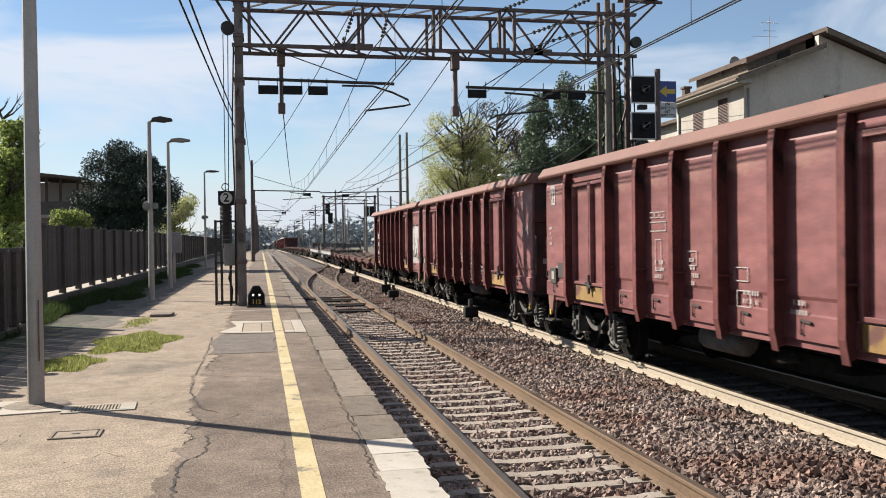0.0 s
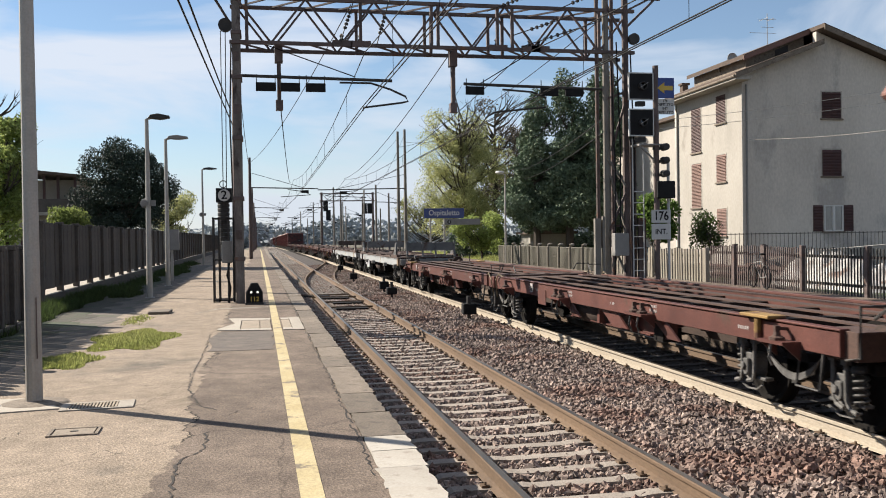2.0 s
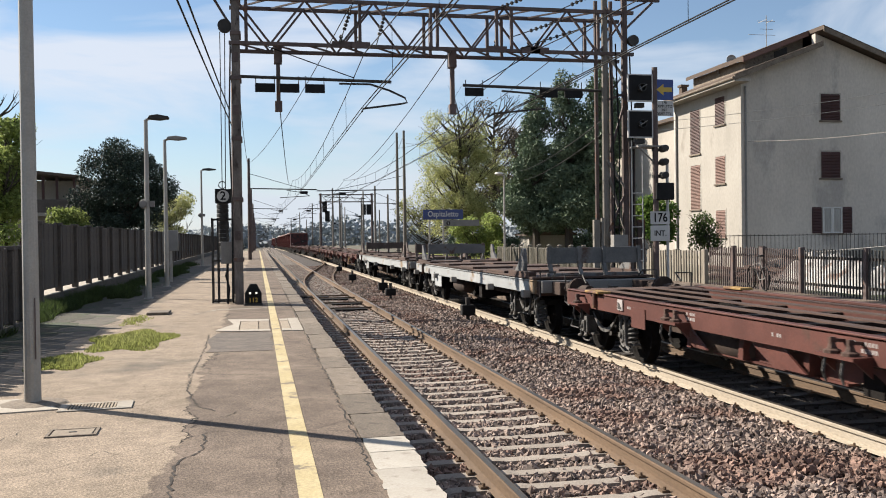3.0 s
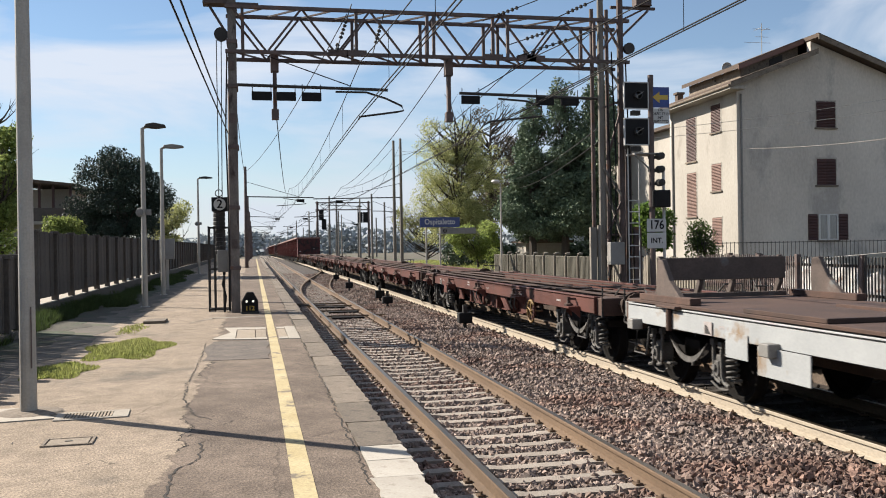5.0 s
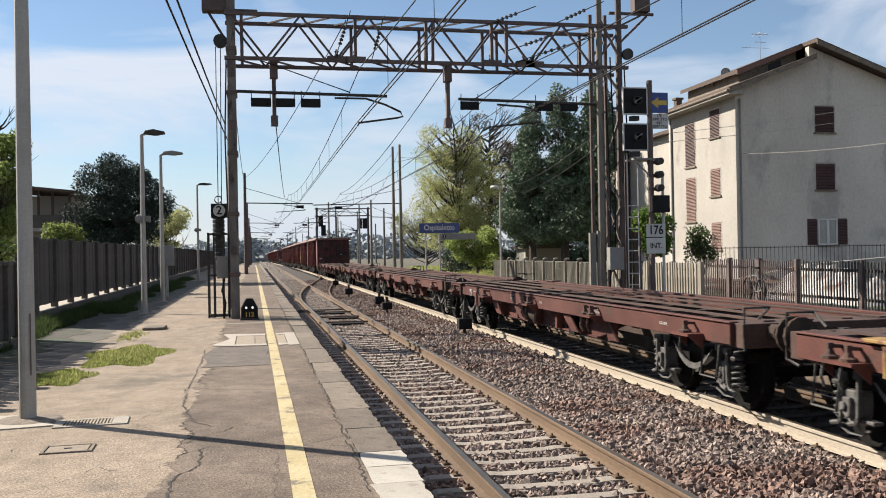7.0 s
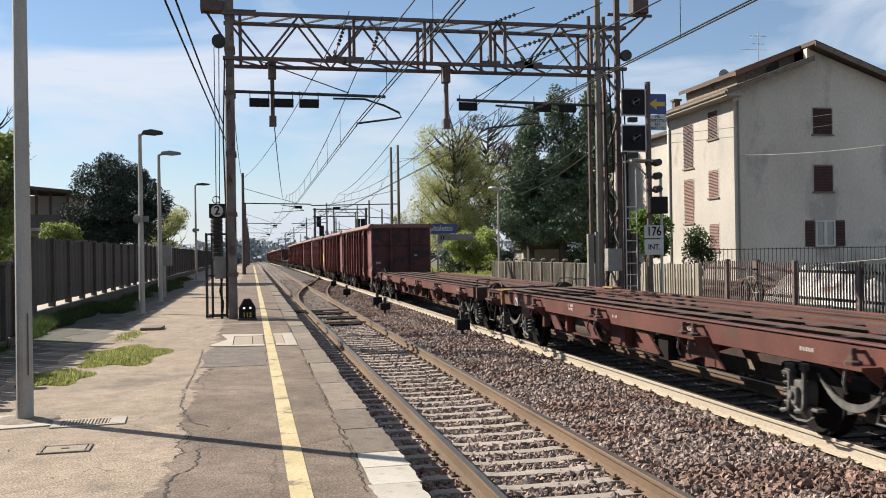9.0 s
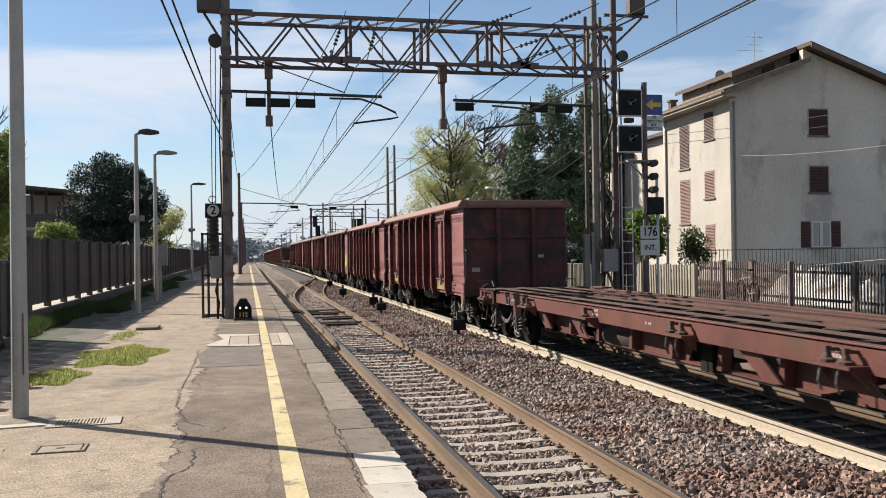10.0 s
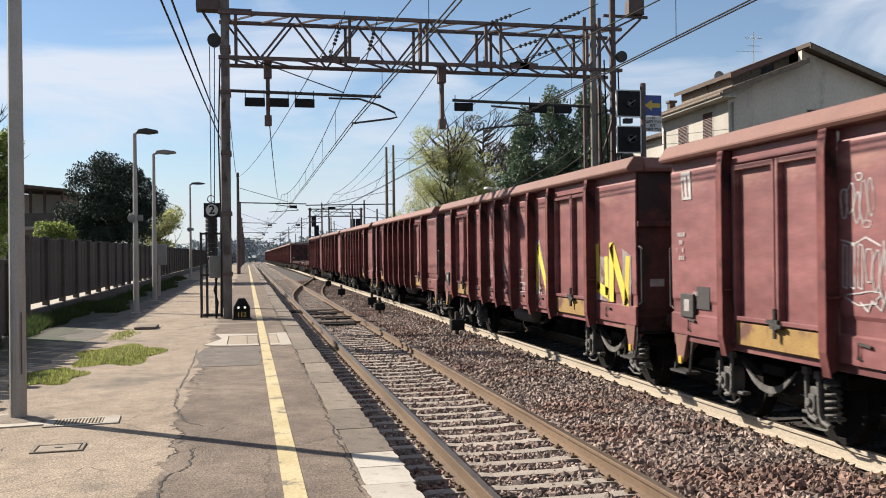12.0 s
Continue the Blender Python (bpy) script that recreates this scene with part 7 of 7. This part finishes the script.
for a, b, sag in (((-0.62, 22.9, 5.27), (-1.05, 0, 5.1), 0.05), ((-0.58, 22.9, 4.92), (-1.3, 0, 5.35), 0.05), ((9.8, 23, 7.0), (12.3, 75, 10.0), 0.8), ((9.3, 23, 8.0), (11.6, 75, 9.6), 0.8), ((9.11, 23, 5.17), (21.1, 75, 7.7), 0.5), ((9.11, 23, 4.8), (21.4, 75, 7.0), 0.5), ((5.0, 23, 6.9), (6.94, 74, 6.9), 0.6), ((0.6, 23.3, 5.5), (2.6, 74, 6.6), 0.6), ((2.4, 23, 8.0), (-0.6, 74, 8.2), 0.6), ((-0.5, 23.3, 7.2), (-0.6, 74, 7.9), 0.7), ((11.6, 75, 10.4), (9.8, 120, 8.4), 0.8), ((12.3, 76, 10.8), (13.5, 105, 8), 0.6)):
    A, B = Vector(a), Vector(b)
    part("feeder_wire", wire([tuple(A.lerp(B, i / 12) - Vector((0, 0, 4 * sag * (i / 12) * (1 - i / 12)))) for i in range(13)], 0.014), WIRE, feeders)
drop = thing("house_cable", "pale service cable running to the house wall", "cable")
A, B = Vector((23.3, 39.9, 6.54)), Vector((29.1, 30.0, 6.75))
part("cable", wire([tuple(A.lerp(B, i / 12) - Vector((0, 0, 1.2 * (i / 12) * (1 - i / 12)))) for i in range(13)], 0.016), GALV, drop)

for z0, z1 in ((6.24, 7.2), (5.96, 6.74)):
    A, B = Vector((13.0, 30.5, z0 - 0.2)), Vector((25.7, 27.0, z1 + 0.45))
    part("cable", wire([tuple(A.lerp(B, i / 12) - Vector((0, 0, 0.8 * (i / 12) * (1 - i / 12)))) for i in range(13)], 0.009), GALV, drop)


# ---- plants ----
def leaf_cloud(name, lumps, count, size, material, parent, seed, tall=1.0, droop=0.0):
    """Many small leaf quads scattered through overlapping lumps (x, y, z, rx, ry, rz)."""
    rng = np.random.default_rng(seed)
    vol = np.array([l[3] * l[4] * l[5] for l in lumps])
    pick = rng.choice(len(lumps), count, p=vol / vol.sum())
    L = np.array(lumps)[pick]
    d = rng.normal(size=(count, 3))
    d /= np.linalg.norm(d, axis=1)[:, None]
    rad = rng.uniform(0.25, 1.0, count) ** 0.45
    rad *= 1 + 0.16 * np.sin(d[:, 0] * 9 + L[:, 0]) * np.sin(d[:, 2] * 8 + L[:, 1])
    c = L[:, :3] + d * L[:, 3:] * rad[:, None]
    u = rng.normal(size=(count, 3))
    u[:, 2] = u[:, 2] * tall - droop
    u /= np.linalg.norm(u, axis=1)[:, None]
    v = np.cross(u, rng.normal(size=(count, 3)))
    v /= np.linalg.norm(v, axis=1)[:, None]
    s = size * rng.uniform(0.55, 1.3, count)[:, None]
    p = np.stack([c - u * s, c + v * s * 0.5, c + u * s, c - v * s * 0.5], 1).reshape(-1, 3)
    me = bpy.data.meshes.new(name)
    me.from_pydata(p.tolist(), [], (np.arange(count * 4).reshape(-1, 4)).tolist())
    me.materials.append(material)
    return part(name, me, material, parent)


def trunk_shape(height, r, limbs, seed, spread, start=0.35):
    rnd = random.Random(seed)
    s = Shape()
    pts = [Vector((rnd.uniform(-0.1, 0.1) * i, rnd.uniform(-0.1, 0.1) * i, height * i / 5)) for i in range(6)]
    for i in range(5):
        s.rod(pts[i], pts[i + 1], r * (1 - i / 6), 8, r * (1 - (i + 1) / 6))
    tips = []
    for k in range(limbs):
        a = rnd.uniform(start, 0.95)
        i = min(4, int(a * 5))
        p = pts[i].lerp(pts[i + 1], a * 5 - i)
        ang = rnd.uniform(0, 2 * math.pi)
        n = spread * rnd.uniform(0.5, 1.0) * (1.25 - a * 0.6)
        q = p + Vector((math.cos(ang) * n, math.sin(ang) * n, n * rnd.uniform(0.5, 1.1)))
        mid = p.lerp(q, 0.5) + Vector((0, 0, -0.12 * n))
        s.rod(p, mid, r * 0.35, 5, r * 0.2).rod(mid, q, r * 0.2, 5, r * 0.05)
        for _ in range(3):
            e = q + Vector((rnd.uniform(-1, 1), rnd.uniform(-1, 1), rnd.uniform(0, 1.2))) * n * 0.35
            s.rod(mid.lerp(q, rnd.uniform(0.2, 0.9)), e, r * 0.1, 4, r * 0.02)
        tips.append(q)
    return s, tips


def tree(name, label, m, height, r, limbs, spread, lumps, count, size, leaf, seed, category="tree", tall=1.0, start=0.35):
    t = thing(name, label, category, m)
    s, tips = trunk_shape(height, r, limbs, seed, spread, start)
    part("trunk", s, BARK, t)
    leaf_cloud("crown", lumps, count, size, LEAF[leaf], t, seed, tall)
    return t


def blob(rnd, n, cx, cy, cz, rx, ry, rz, lo, hi):
    """n lumps spread over an ellipsoid."""
    out = []
    for _ in range(n):
        d = Vector((rnd.gauss(0, 1), rnd.gauss(0, 1), rnd.gauss(0, 1))).normalized() * rnd.uniform(0.35, 0.95)
        k = rnd.uniform(lo, hi)
        out.append((cx + d.x * rx, cy + d.y * ry, cz + d.z * rz, k, k, k * 0.85))
    return out


R = random.Random(21)
tree("budding_tree", "large broad tree with fresh yellow-green spring leaves", pose(16.0, 70, 0.4), 11.0, 0.3, 75, 3.6, blob(R, 150, 0, 0, 6.4, 4.3, 3.0, 5.9, 0.55, 1.0), 56000, 0.066, "spring", 1, start=0.2)
tree("budding_tree", "tall bare-branched tree with thin spring leaves", pose(19.6, 74, 0.4), 12.5, 0.3, 60, 3.8, blob(R, 34, 0, 0, 7.6, 3.6, 3, 5.4, 0.6, 1.2), 14000, 0.1, "twig", 2, start=0.15)
for x, y, h, w, seed in ((18.3, 58, 11.4, 2.3, 3), (20.2, 57, 12.6, 2.7, 4), (22.2, 56, 13.0, 2.8, 5), (24.0, 60, 12.8, 2.9, 6)):
    lumps = []
    n = 34
    for i in range(n):
        k = i / n
        rr = w * (1.05 - 0.75 * k) * R.uniform(0.7, 1.1)
        a = R.uniform(0, 6.28)
        lumps.append((math.cos(a) * rr * 0.6, math.sin(a) * rr * 0.6, 2.5 + (h - 2.8) * k, rr * 0.62, rr * 0.62, 0.75))
    tree("conifer", "tall dense dark green conifer behind the fence", pose(x, y, 0.4), h * 0.9, 0.3, 14, 1.5, lumps, 42000, 0.1, "fir", seed)
tree("evergreen_tree", "dark rounded evergreen tree behind the fence", pose(-7.5, 55, 0.4), 5.6, 0.3, 16, 2.0, blob(R, 70, 0, 0, 4.4, 2.5, 2.0, 3.5, 0.6, 0.95), 70000, 0.062, "dark", 8)
tree("poplar", "tall fresh green poplar behind the low fence", pose(-11.4, 45, 0.4), 8.4, 0.2, 40, 1.5, blob(R, 34, 0, 0, 5.2, 1.0, 1.0, 4.0, 0.4, 0.8), 12000, 0.1, "poplar", 9)
tree("shrub_tree", "rounded yellow-green budding shrub tree", pose(-7.4, 82, 0.4), 4.0, 0.2, 30, 2.0, blob(R, 26, 0, 0, 3.7, 2.3, 2.0, 2.3, 0.5, 0.9), 7000, 0.1, "spring", 10)
tree("shrub_tree", "yellow-green garden shrub beside the balcony house", pose(-10.2, 52, 0.4), 2.4, 0.1, 14, 1.0, blob(R, 12, 0, 0, 2.6, 1.3, 1.0, 1.0, 0.4, 0.7), 4500, 0.09, "poplar", 11)
tree("shrub_tree", "bare twiggy shrub with first leaves", pose(17.5, 92, 0.4), 4.4, 0.16, 60, 3.6, blob(R, 24, 0, 0, 4.0, 3.2, 2, 2.6, 0.5, 1.0), 4200, 0.11, "spring", 12, start=0.05)
tree("shrub_tree", "low yellow-green bush beside the name board", pose(15.2, 61, 0.4), 2.2, 0.1, 20, 1.3, blob(R, 20, 0, 0, 2.0, 2.0, 1.2, 1.5, 0.4, 0.8), 8000, 0.09, "poplar", 13)
tree("laurel_bush", "bright green garden bush in front of the house", pose(15.6, 34, 0.4), 2.4, 0.1, 16, 0.8, blob(R, 18, 0, 0, 2.3, 0.8, 0.7, 1.0, 0.35, 0.65), 6000, 0.085, "laurel", 14)
tree("rose_bush", "twiggy garden bush with reddish tips", pose(17.4, 33.2, 0.4), 2.2, 0.08, 30, 0.9, blob(R, 12, 0, 0, 1.8, 0.7, 0.6, 0.9, 0.25, 0.5), 2200, 0.06, "weed", 15)
tree("garden_shrub", "small dark garden shrub behind the railing", pose(18.5, 22.5, 0.4), 1.0, 0.06, 14, 0.7, blob(R, 10, 0, 0, 0.9, 0.7, 0.6, 0.6, 0.25, 0.45), 3000, 0.06, "weed", 16)


t = thing("garden_hedge", "dark clipped hedge behind the conifers", "hedge", pose(0, 66, 0.4))
leaf_cloud("leaves", [(14.5 + 0.9 * k, 0.5 * math.sin(1.7 * k), 0.9, 0.9, 0.7, 1.1 + 0.25 * math.sin(2.3 * k)) for k in range(34)], 26000, 0.12, LEAF["fir"], t, 17)
shed = thing("garden_shed", "low pale shed with a dark roof behind the trees", "shed", pose(20.6, 62, 0.44))
part("wall", Shape().box(-1.6, 1.6, 0, 2.4, 0, 1.7), STUCCO_WHITE, shed)
part("roof", Shape().prism([(-1.9, 1.7), (1.9, 1.7), (1.9, 1.82), (0.0, 2.35), (-1.9, 1.82)], 1, -0.3, 2.7), TILE, shed)


SOIL = mat("mossy_soil", (0.035, 0.032, 0.02), (0.085, 0.075, 0.045), 0.98, scale=2.5, fine=25, bump=1.0, vary=0.3, spots=(0.04, 0.06, 0.02), spot_at=0.5, spot_scale=1.2)


def tufts(name, label, patches, seed, leaf, size):
    """Grass blades scattered over patches (x, y, rx, ry, z, count)."""
    rng = np.random.default_rng(seed)
    V, F = [], []
    for x, y, rx, ry, z, n in patches:
        a = rng.uniform(0, 2 * np.pi, n)
        d = np.sqrt(rng.uniform(0, 1, n)) * (1 + 0.2 * np.sin(5 * a))
        cx, cy = x + rx * d * np.cos(a), y + ry * d * np.sin(a)
        h = size * rng.uniform(0.4, 1.2, n) * (1.15 - 0.6 * d)
        t = rng.uniform(0, 2 * np.pi, n)
        w = 0.006 + 0.006 * rng.uniform(size=n)
        k = len(V)
        p = np.stack([np.stack([cx - w * np.cos(t), cy - w * np.sin(t), np.full(n, z)], 1), np.stack([cx + w * np.cos(t), cy + w * np.sin(t), np.full(n, z)], 1), np.stack([cx + h * 0.5 * np.sin(t * 3), cy + h * 0.5 * np.cos(t * 2), z + h], 1)], 1).reshape(-1, 3)
        V += p.tolist()
        F += (np.arange(n * 3).reshape(-1, 3) + k).tolist()
    me = bpy.data.meshes.new(name)
    me.from_pydata(V, [], F)
    me.materials.append(LEAF[leaf])
    return tagged(part(name, me, LEAF[leaf]), label, "grass", kind="stuff")


# dark soil with ragged edge at the foot of the fence
edge = [(-3.5 + 0.14 * math.sin(0.9 * k) + 0.07 * math.sin(2.7 * k) + 0.05 * math.sin(7.1 * k), 4 + 0.25 * k) for k in range(160)]
tagged(part("soil_strip", Shape().prism([(-5.2, 4)] + edge + [(-5.2, 43.8)], 2, PLAT - 0.05, PLAT + 0.006), SOIL), "dark mossy soil along the foot of the fence", "soil", kind="structure")
# Mossy paving out to the shadow edge, the fence's shade put into its colour.
SHADED_MOSSY = mat("mossy_paving", (0.075, 0.064, 0.05), (0.16, 0.135, 0.108), 0.97, scale=1.6, fine=30, bump=0.9, vary=0.25, spots=(0.06, 0.07, 0.03), spot_at=0.55, spot_scale=1.1)
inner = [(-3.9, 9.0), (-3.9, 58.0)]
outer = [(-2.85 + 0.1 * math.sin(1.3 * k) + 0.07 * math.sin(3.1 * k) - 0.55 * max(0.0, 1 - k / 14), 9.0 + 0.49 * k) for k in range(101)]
tagged(part("mossy_paving", Shape().prism(outer + inner[::-1], 2, PLAT - 0.05, PLAT + 0.003), SHADED_MOSSY), "mossy paving darkened to carry the fence's shade", "paving", kind="structure")
tufts("platform_grass", "bright short grass growing through the platform", [(-2.0, 15.2, 0.62, 1.5, PLAT, 9000), (-2.55, 12.7, 0.42, 0.8, PLAT, 4000), (-2.4, 19.0, 0.25, 1.2, PLAT, 500)], 31, "grass", 0.065)
tufts("fence_weeds", "dark weeds along the foot of the fence", [(-4.6, y, 0.4, 2.2, PLAT - 0.02, 5000) for y in range(7, 30, 3)] + [(-4.3, y, 0.5, 3, PLAT - 0.02, 1500) for y in (30, 36, 44, 52, 60)] + [(-3.8, 27.5, 0.4, 1.2, PLAT, 1600), (-4.1, 45.0, 0.7, 4.0, PLAT, 3500)], 32, "weed", 0.32)
tufts("bank_grass", "grass bank beyond the end of the pale fence", [(16.5, y, 2.4, 5, 0.44, 4000) for y in (56, 64, 74, 86)], 33, "grass", 0.3)

def bright_heap():
    """Pale crumpled heap added for a bright sunlit area behind the fence."""
    s, nu, nv = Shape(), 26, 44
    p = []
    for j in range(nv):
        for i in range(nu):
            u, v = i / (nu - 1) * 2 - 1, j / (nv - 1) * 2 - 1
            h = max(0.0, 1 - abs(u) ** 2.5) * max(0.0, 1 - abs(v) ** 4)
            fold = 0.09 * math.sin(9 * u + 4 * math.sin(5 * v)) + 0.07 * math.sin(17 * v + 3 * u) + 0.05 * math.sin(29 * v - 11 * u)
            p.append((u * 1.1, v * 2.6, h * (0.85 + fold + 0.15 * math.sin(2.3 * v))))
    s.add(p, [(j * nu + i, j * nu + i + 1, (j + 1) * nu + i + 1, (j + 1) * nu + i) for j in range(nv - 1) for i in range(nu - 1)])
    tagged(part("tarpaulin", s, HEAP_PALE, m=pose(16.6, 23.4, 0.44)), "pale crumpled heap standing in for a sunlit area", "tarpaulin")


bright_heap()

# far woods at the horizon
rng = np.random.default_rng(5)
woods = []
for i in range(170):
    a = rng.uniform(-0.55, 0.75)
    d = rng.uniform(330, 620)
    h = rng.uniform(5, 10)
    woods.append((math.sin(a) * d, math.cos(a) * d, fall(d) + h * 0.35, rng.uniform(6, 14), rng.uniform(4, 8), h))
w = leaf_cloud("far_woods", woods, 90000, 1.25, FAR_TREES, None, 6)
tagged(w, "line of distant trees with haze put into their pale colour", "woods", kind="stuff")


BALCONY = mat("balcony_timber", (0.09, 0.075, 0.065), (0.15, 0.125, 0.11), 0.8, scale=3, fine=30, bump=0.2)


def balcony_house():
    h = thing("balcony_house", "cream house with a dark timber balcony and flat roof", "house", pose(-13.4, 60, 0.42))
    part("wall", Shape().box(-2.5, 2.0, 0, 7, 0, 3.3), STUCCO_WHITE, h)
    part("balcony_slab", Shape().box(-3.0, 2.6, -1.0, 7.2, 3.3, 3.5), STUCCO_WHITE, h)
    part("parapet", Shape().box(-3.0, 2.6, -1.0, -0.9, 3.5, 4.3).box(2.5, 2.6, -0.9, 7, 3.5, 4.3), BALCONY, h, "dark balcony front")
    for x in (-2.6, -0.6, 0.6, 1.4, 2.4):
        part("post", Shape().beam((x, -0.85, 4.3), (x, -0.85, 5.75), 0.14), SHUTTER, h)
    part("roof", Shape().prism([(-3.2, 6.2), (2.9, 5.6), (2.9, 5.75), (-3.2, 6.4)], 1, -1.4, 7.5), TILE, h)
    for x in (-0.6, 1.2):
        part("window", Shape().box(x - 0.4, x + 0.4, -0.04, 0.0, 1.2, 2.5), SHUTTER, h)
    part("back_room", Shape().box(-2.5, 2.0, 1.5, 7, 3.5, 5.6), STUCCO_WHITE, h)


balcony_house()

# ---- the many small pieces of the line ----
random.seed(7)
sleepers(track_1, TRACK_1, 0.5, -10.64, 75, 260)
sleepers(track_2, TRACK_2, 0.6, -9.0, 60, 200, SHADED_SLEEPER)


def ballast_stones(name, label, material, zones, seed):
    """Angular stones strewn over the bed, densest near the platform."""
    rng = np.random.default_rng(seed)
    base = np.array([[1, 0.1, -0.1], [-0.9, 0.2, 0.1], [0.1, 1, 0.1], [-0.1, -1, -0.1], [0.15, 0.1, 0.8], [-0.1, -0.1, -0.8]])
    faces = np.array([[0, 2, 4], [2, 1, 4], [1, 3, 4], [3, 0, 4], [2, 0, 5], [1, 2, 5], [3, 1, 5], [0, 3, 5]])
    P = []
    for x0, x1, y0, y1, n, dz in zones:
        P.append(np.stack([rng.uniform(x0, x1, n), rng.uniform(y0, y1, n), np.full(n, -0.19 + dz * 0.6) + rng.uniform(-0.02, 0.03, n)], 1))
    P = np.concatenate(P)
    # most of the stones lie between the sleepers of the platform track, a few on them
    off = np.abs((P[:, 1] - 3.36 + 0.25) % 0.5 - 0.25)
    on = (P[:, 0] > 1.58) & (P[:, 0] < 3.6) & (off < 0.115)
    P = P[~on | (rng.uniform(size=len(P)) < 0.04)]
    mid = (P[:, 0] > 3.8) & (P[:, 0] < 6.0)
    P[mid, 2] += 0.07 * np.sin((P[mid, 0] - 3.75) / 2.3 * np.pi)
    n = len(P)
    q = rng.normal(size=(n, 4))
    q /= np.linalg.norm(q, axis=1)[:, None]
    w, x, y, z = q.T
    Rm = np.stack([np.stack([1 - 2 * (y * y + z * z), 2 * (x * y - z * w), 2 * (x * z + y * w)], 1), np.stack([2 * (x * y + z * w), 1 - 2 * (x * x + z * z), 2 * (y * z - x * w)], 1), np.stack([2 * (x * z - y * w), 2 * (y * z + x * w), 1 - 2 * (x * x + y * y)], 1)], 1)
    size = rng.uniform(0.021, 0.05, n)[:, None, None] * rng.uniform(0.7, 1.3, (n, 1, 3))
    jit = base[None] * (1 + rng.uniform(-0.3, 0.3, (n, 6, 3)))
    V = np.einsum("nij,nkj->nki", Rm, jit * size) + P[:, None]
    F = faces[None] + 6 * np.arange(n)[:, None, None]
    me = bpy.data.meshes.new(name)
    me.from_pydata(V.reshape(-1, 3).tolist(), [], F.reshape(-1, 3).tolist())
    me.materials.append(material)
    tagged(part(name, me, material), label, "ballast", kind="stuff")


def island_tint(material, spread):
    """Lets every loose stone take its own tone."""
    nt = material.node_tree
    hsv = nt.nodes["Hue/Saturation/Value"]
    geo = nt.nodes.new("ShaderNodeNewGeometry")
    r = nt.nodes.new("ShaderNodeMapRange")
    r.inputs["To Min"].default_value, r.inputs["To Max"].default_value = 1 - spread, 1 + spread
    nt.links.new(geo.outputs["Random Per Island"], r.inputs["Value"])
    old = hsv.inputs["Value"].links[0].from_socket
    m = nt.nodes.new("ShaderNodeMath")
    m.operation = "MULTIPLY"
    nt.links.new(old, m.inputs[0])
    nt.links.new(r.outputs["Result"], m.inputs[1])
    nt.links.new(m.outputs["Value"], hsv.inputs["Value"])


for k in LEAF.values():
    island_tint(k, 0.35)
island_tint(STONE, 0.5)
island_tint(SHADED_STONE, 0.4)
ballast_stones("ballast_stones", "loose angular red-brown and grey ballast stones", STONE, [(3.75, 6.05, 3.5, 14, 13000, 0.0), (3.75, 6.05, 14, 34, 12000, 0.0), (2.15, 3.5, 3.5, 16, 11000, -0.03), (2.15, 3.5, 16, 36, 9000, -0.03), (1.14, 1.98, 3.5, 16, 8000, -0.03), (1.14, 1.98, 16, 36, 6500, -0.03), (3.75, 6.05, 34, 75, 9000, 0.0), (2.15, 3.5, 36, 80, 9000, -0.03), (1.14, 1.98, 36, 75, 5000, -0.03), (3.75, 6.05, -8, 3.5, 6000, 0.0), (2.15, 3.5, -8, 3.5, 4500, -0.03), (1.14, 1.98, -8, 3.5, 3000, -0.03)], 9)
ballast_stones("oily_stones", "ballast stones darkened to carry the train's shade", SHADED_STONE, [(6.3, 7.6, 5, 30, 3500, -0.06), (7.8, 8.55, 5, 30, 1500, -0.03)], 10)


# ---- movement ----
def motions():
    for ob, y in cars:
        walk(ob, [(float(t), pose(TRACK_2, y - run(t), fall(y - run(t)))) for t in range(13)])
        if y - run(12) > 60 or y < 0:
            continue
        for b in ob.children:
            if not b.name.startswith("bogie"):
                continue
            for o in b.children:
                if o.name.startswith("wheelset"):
                    c = o.matrix_basis.translation.copy()
                    walk(o, [(i / 30, Matrix.Translation(c) @ Matrix.Rotation(run(i / 30) / 0.46, 4, "X")) for i in range(361)])


motions()
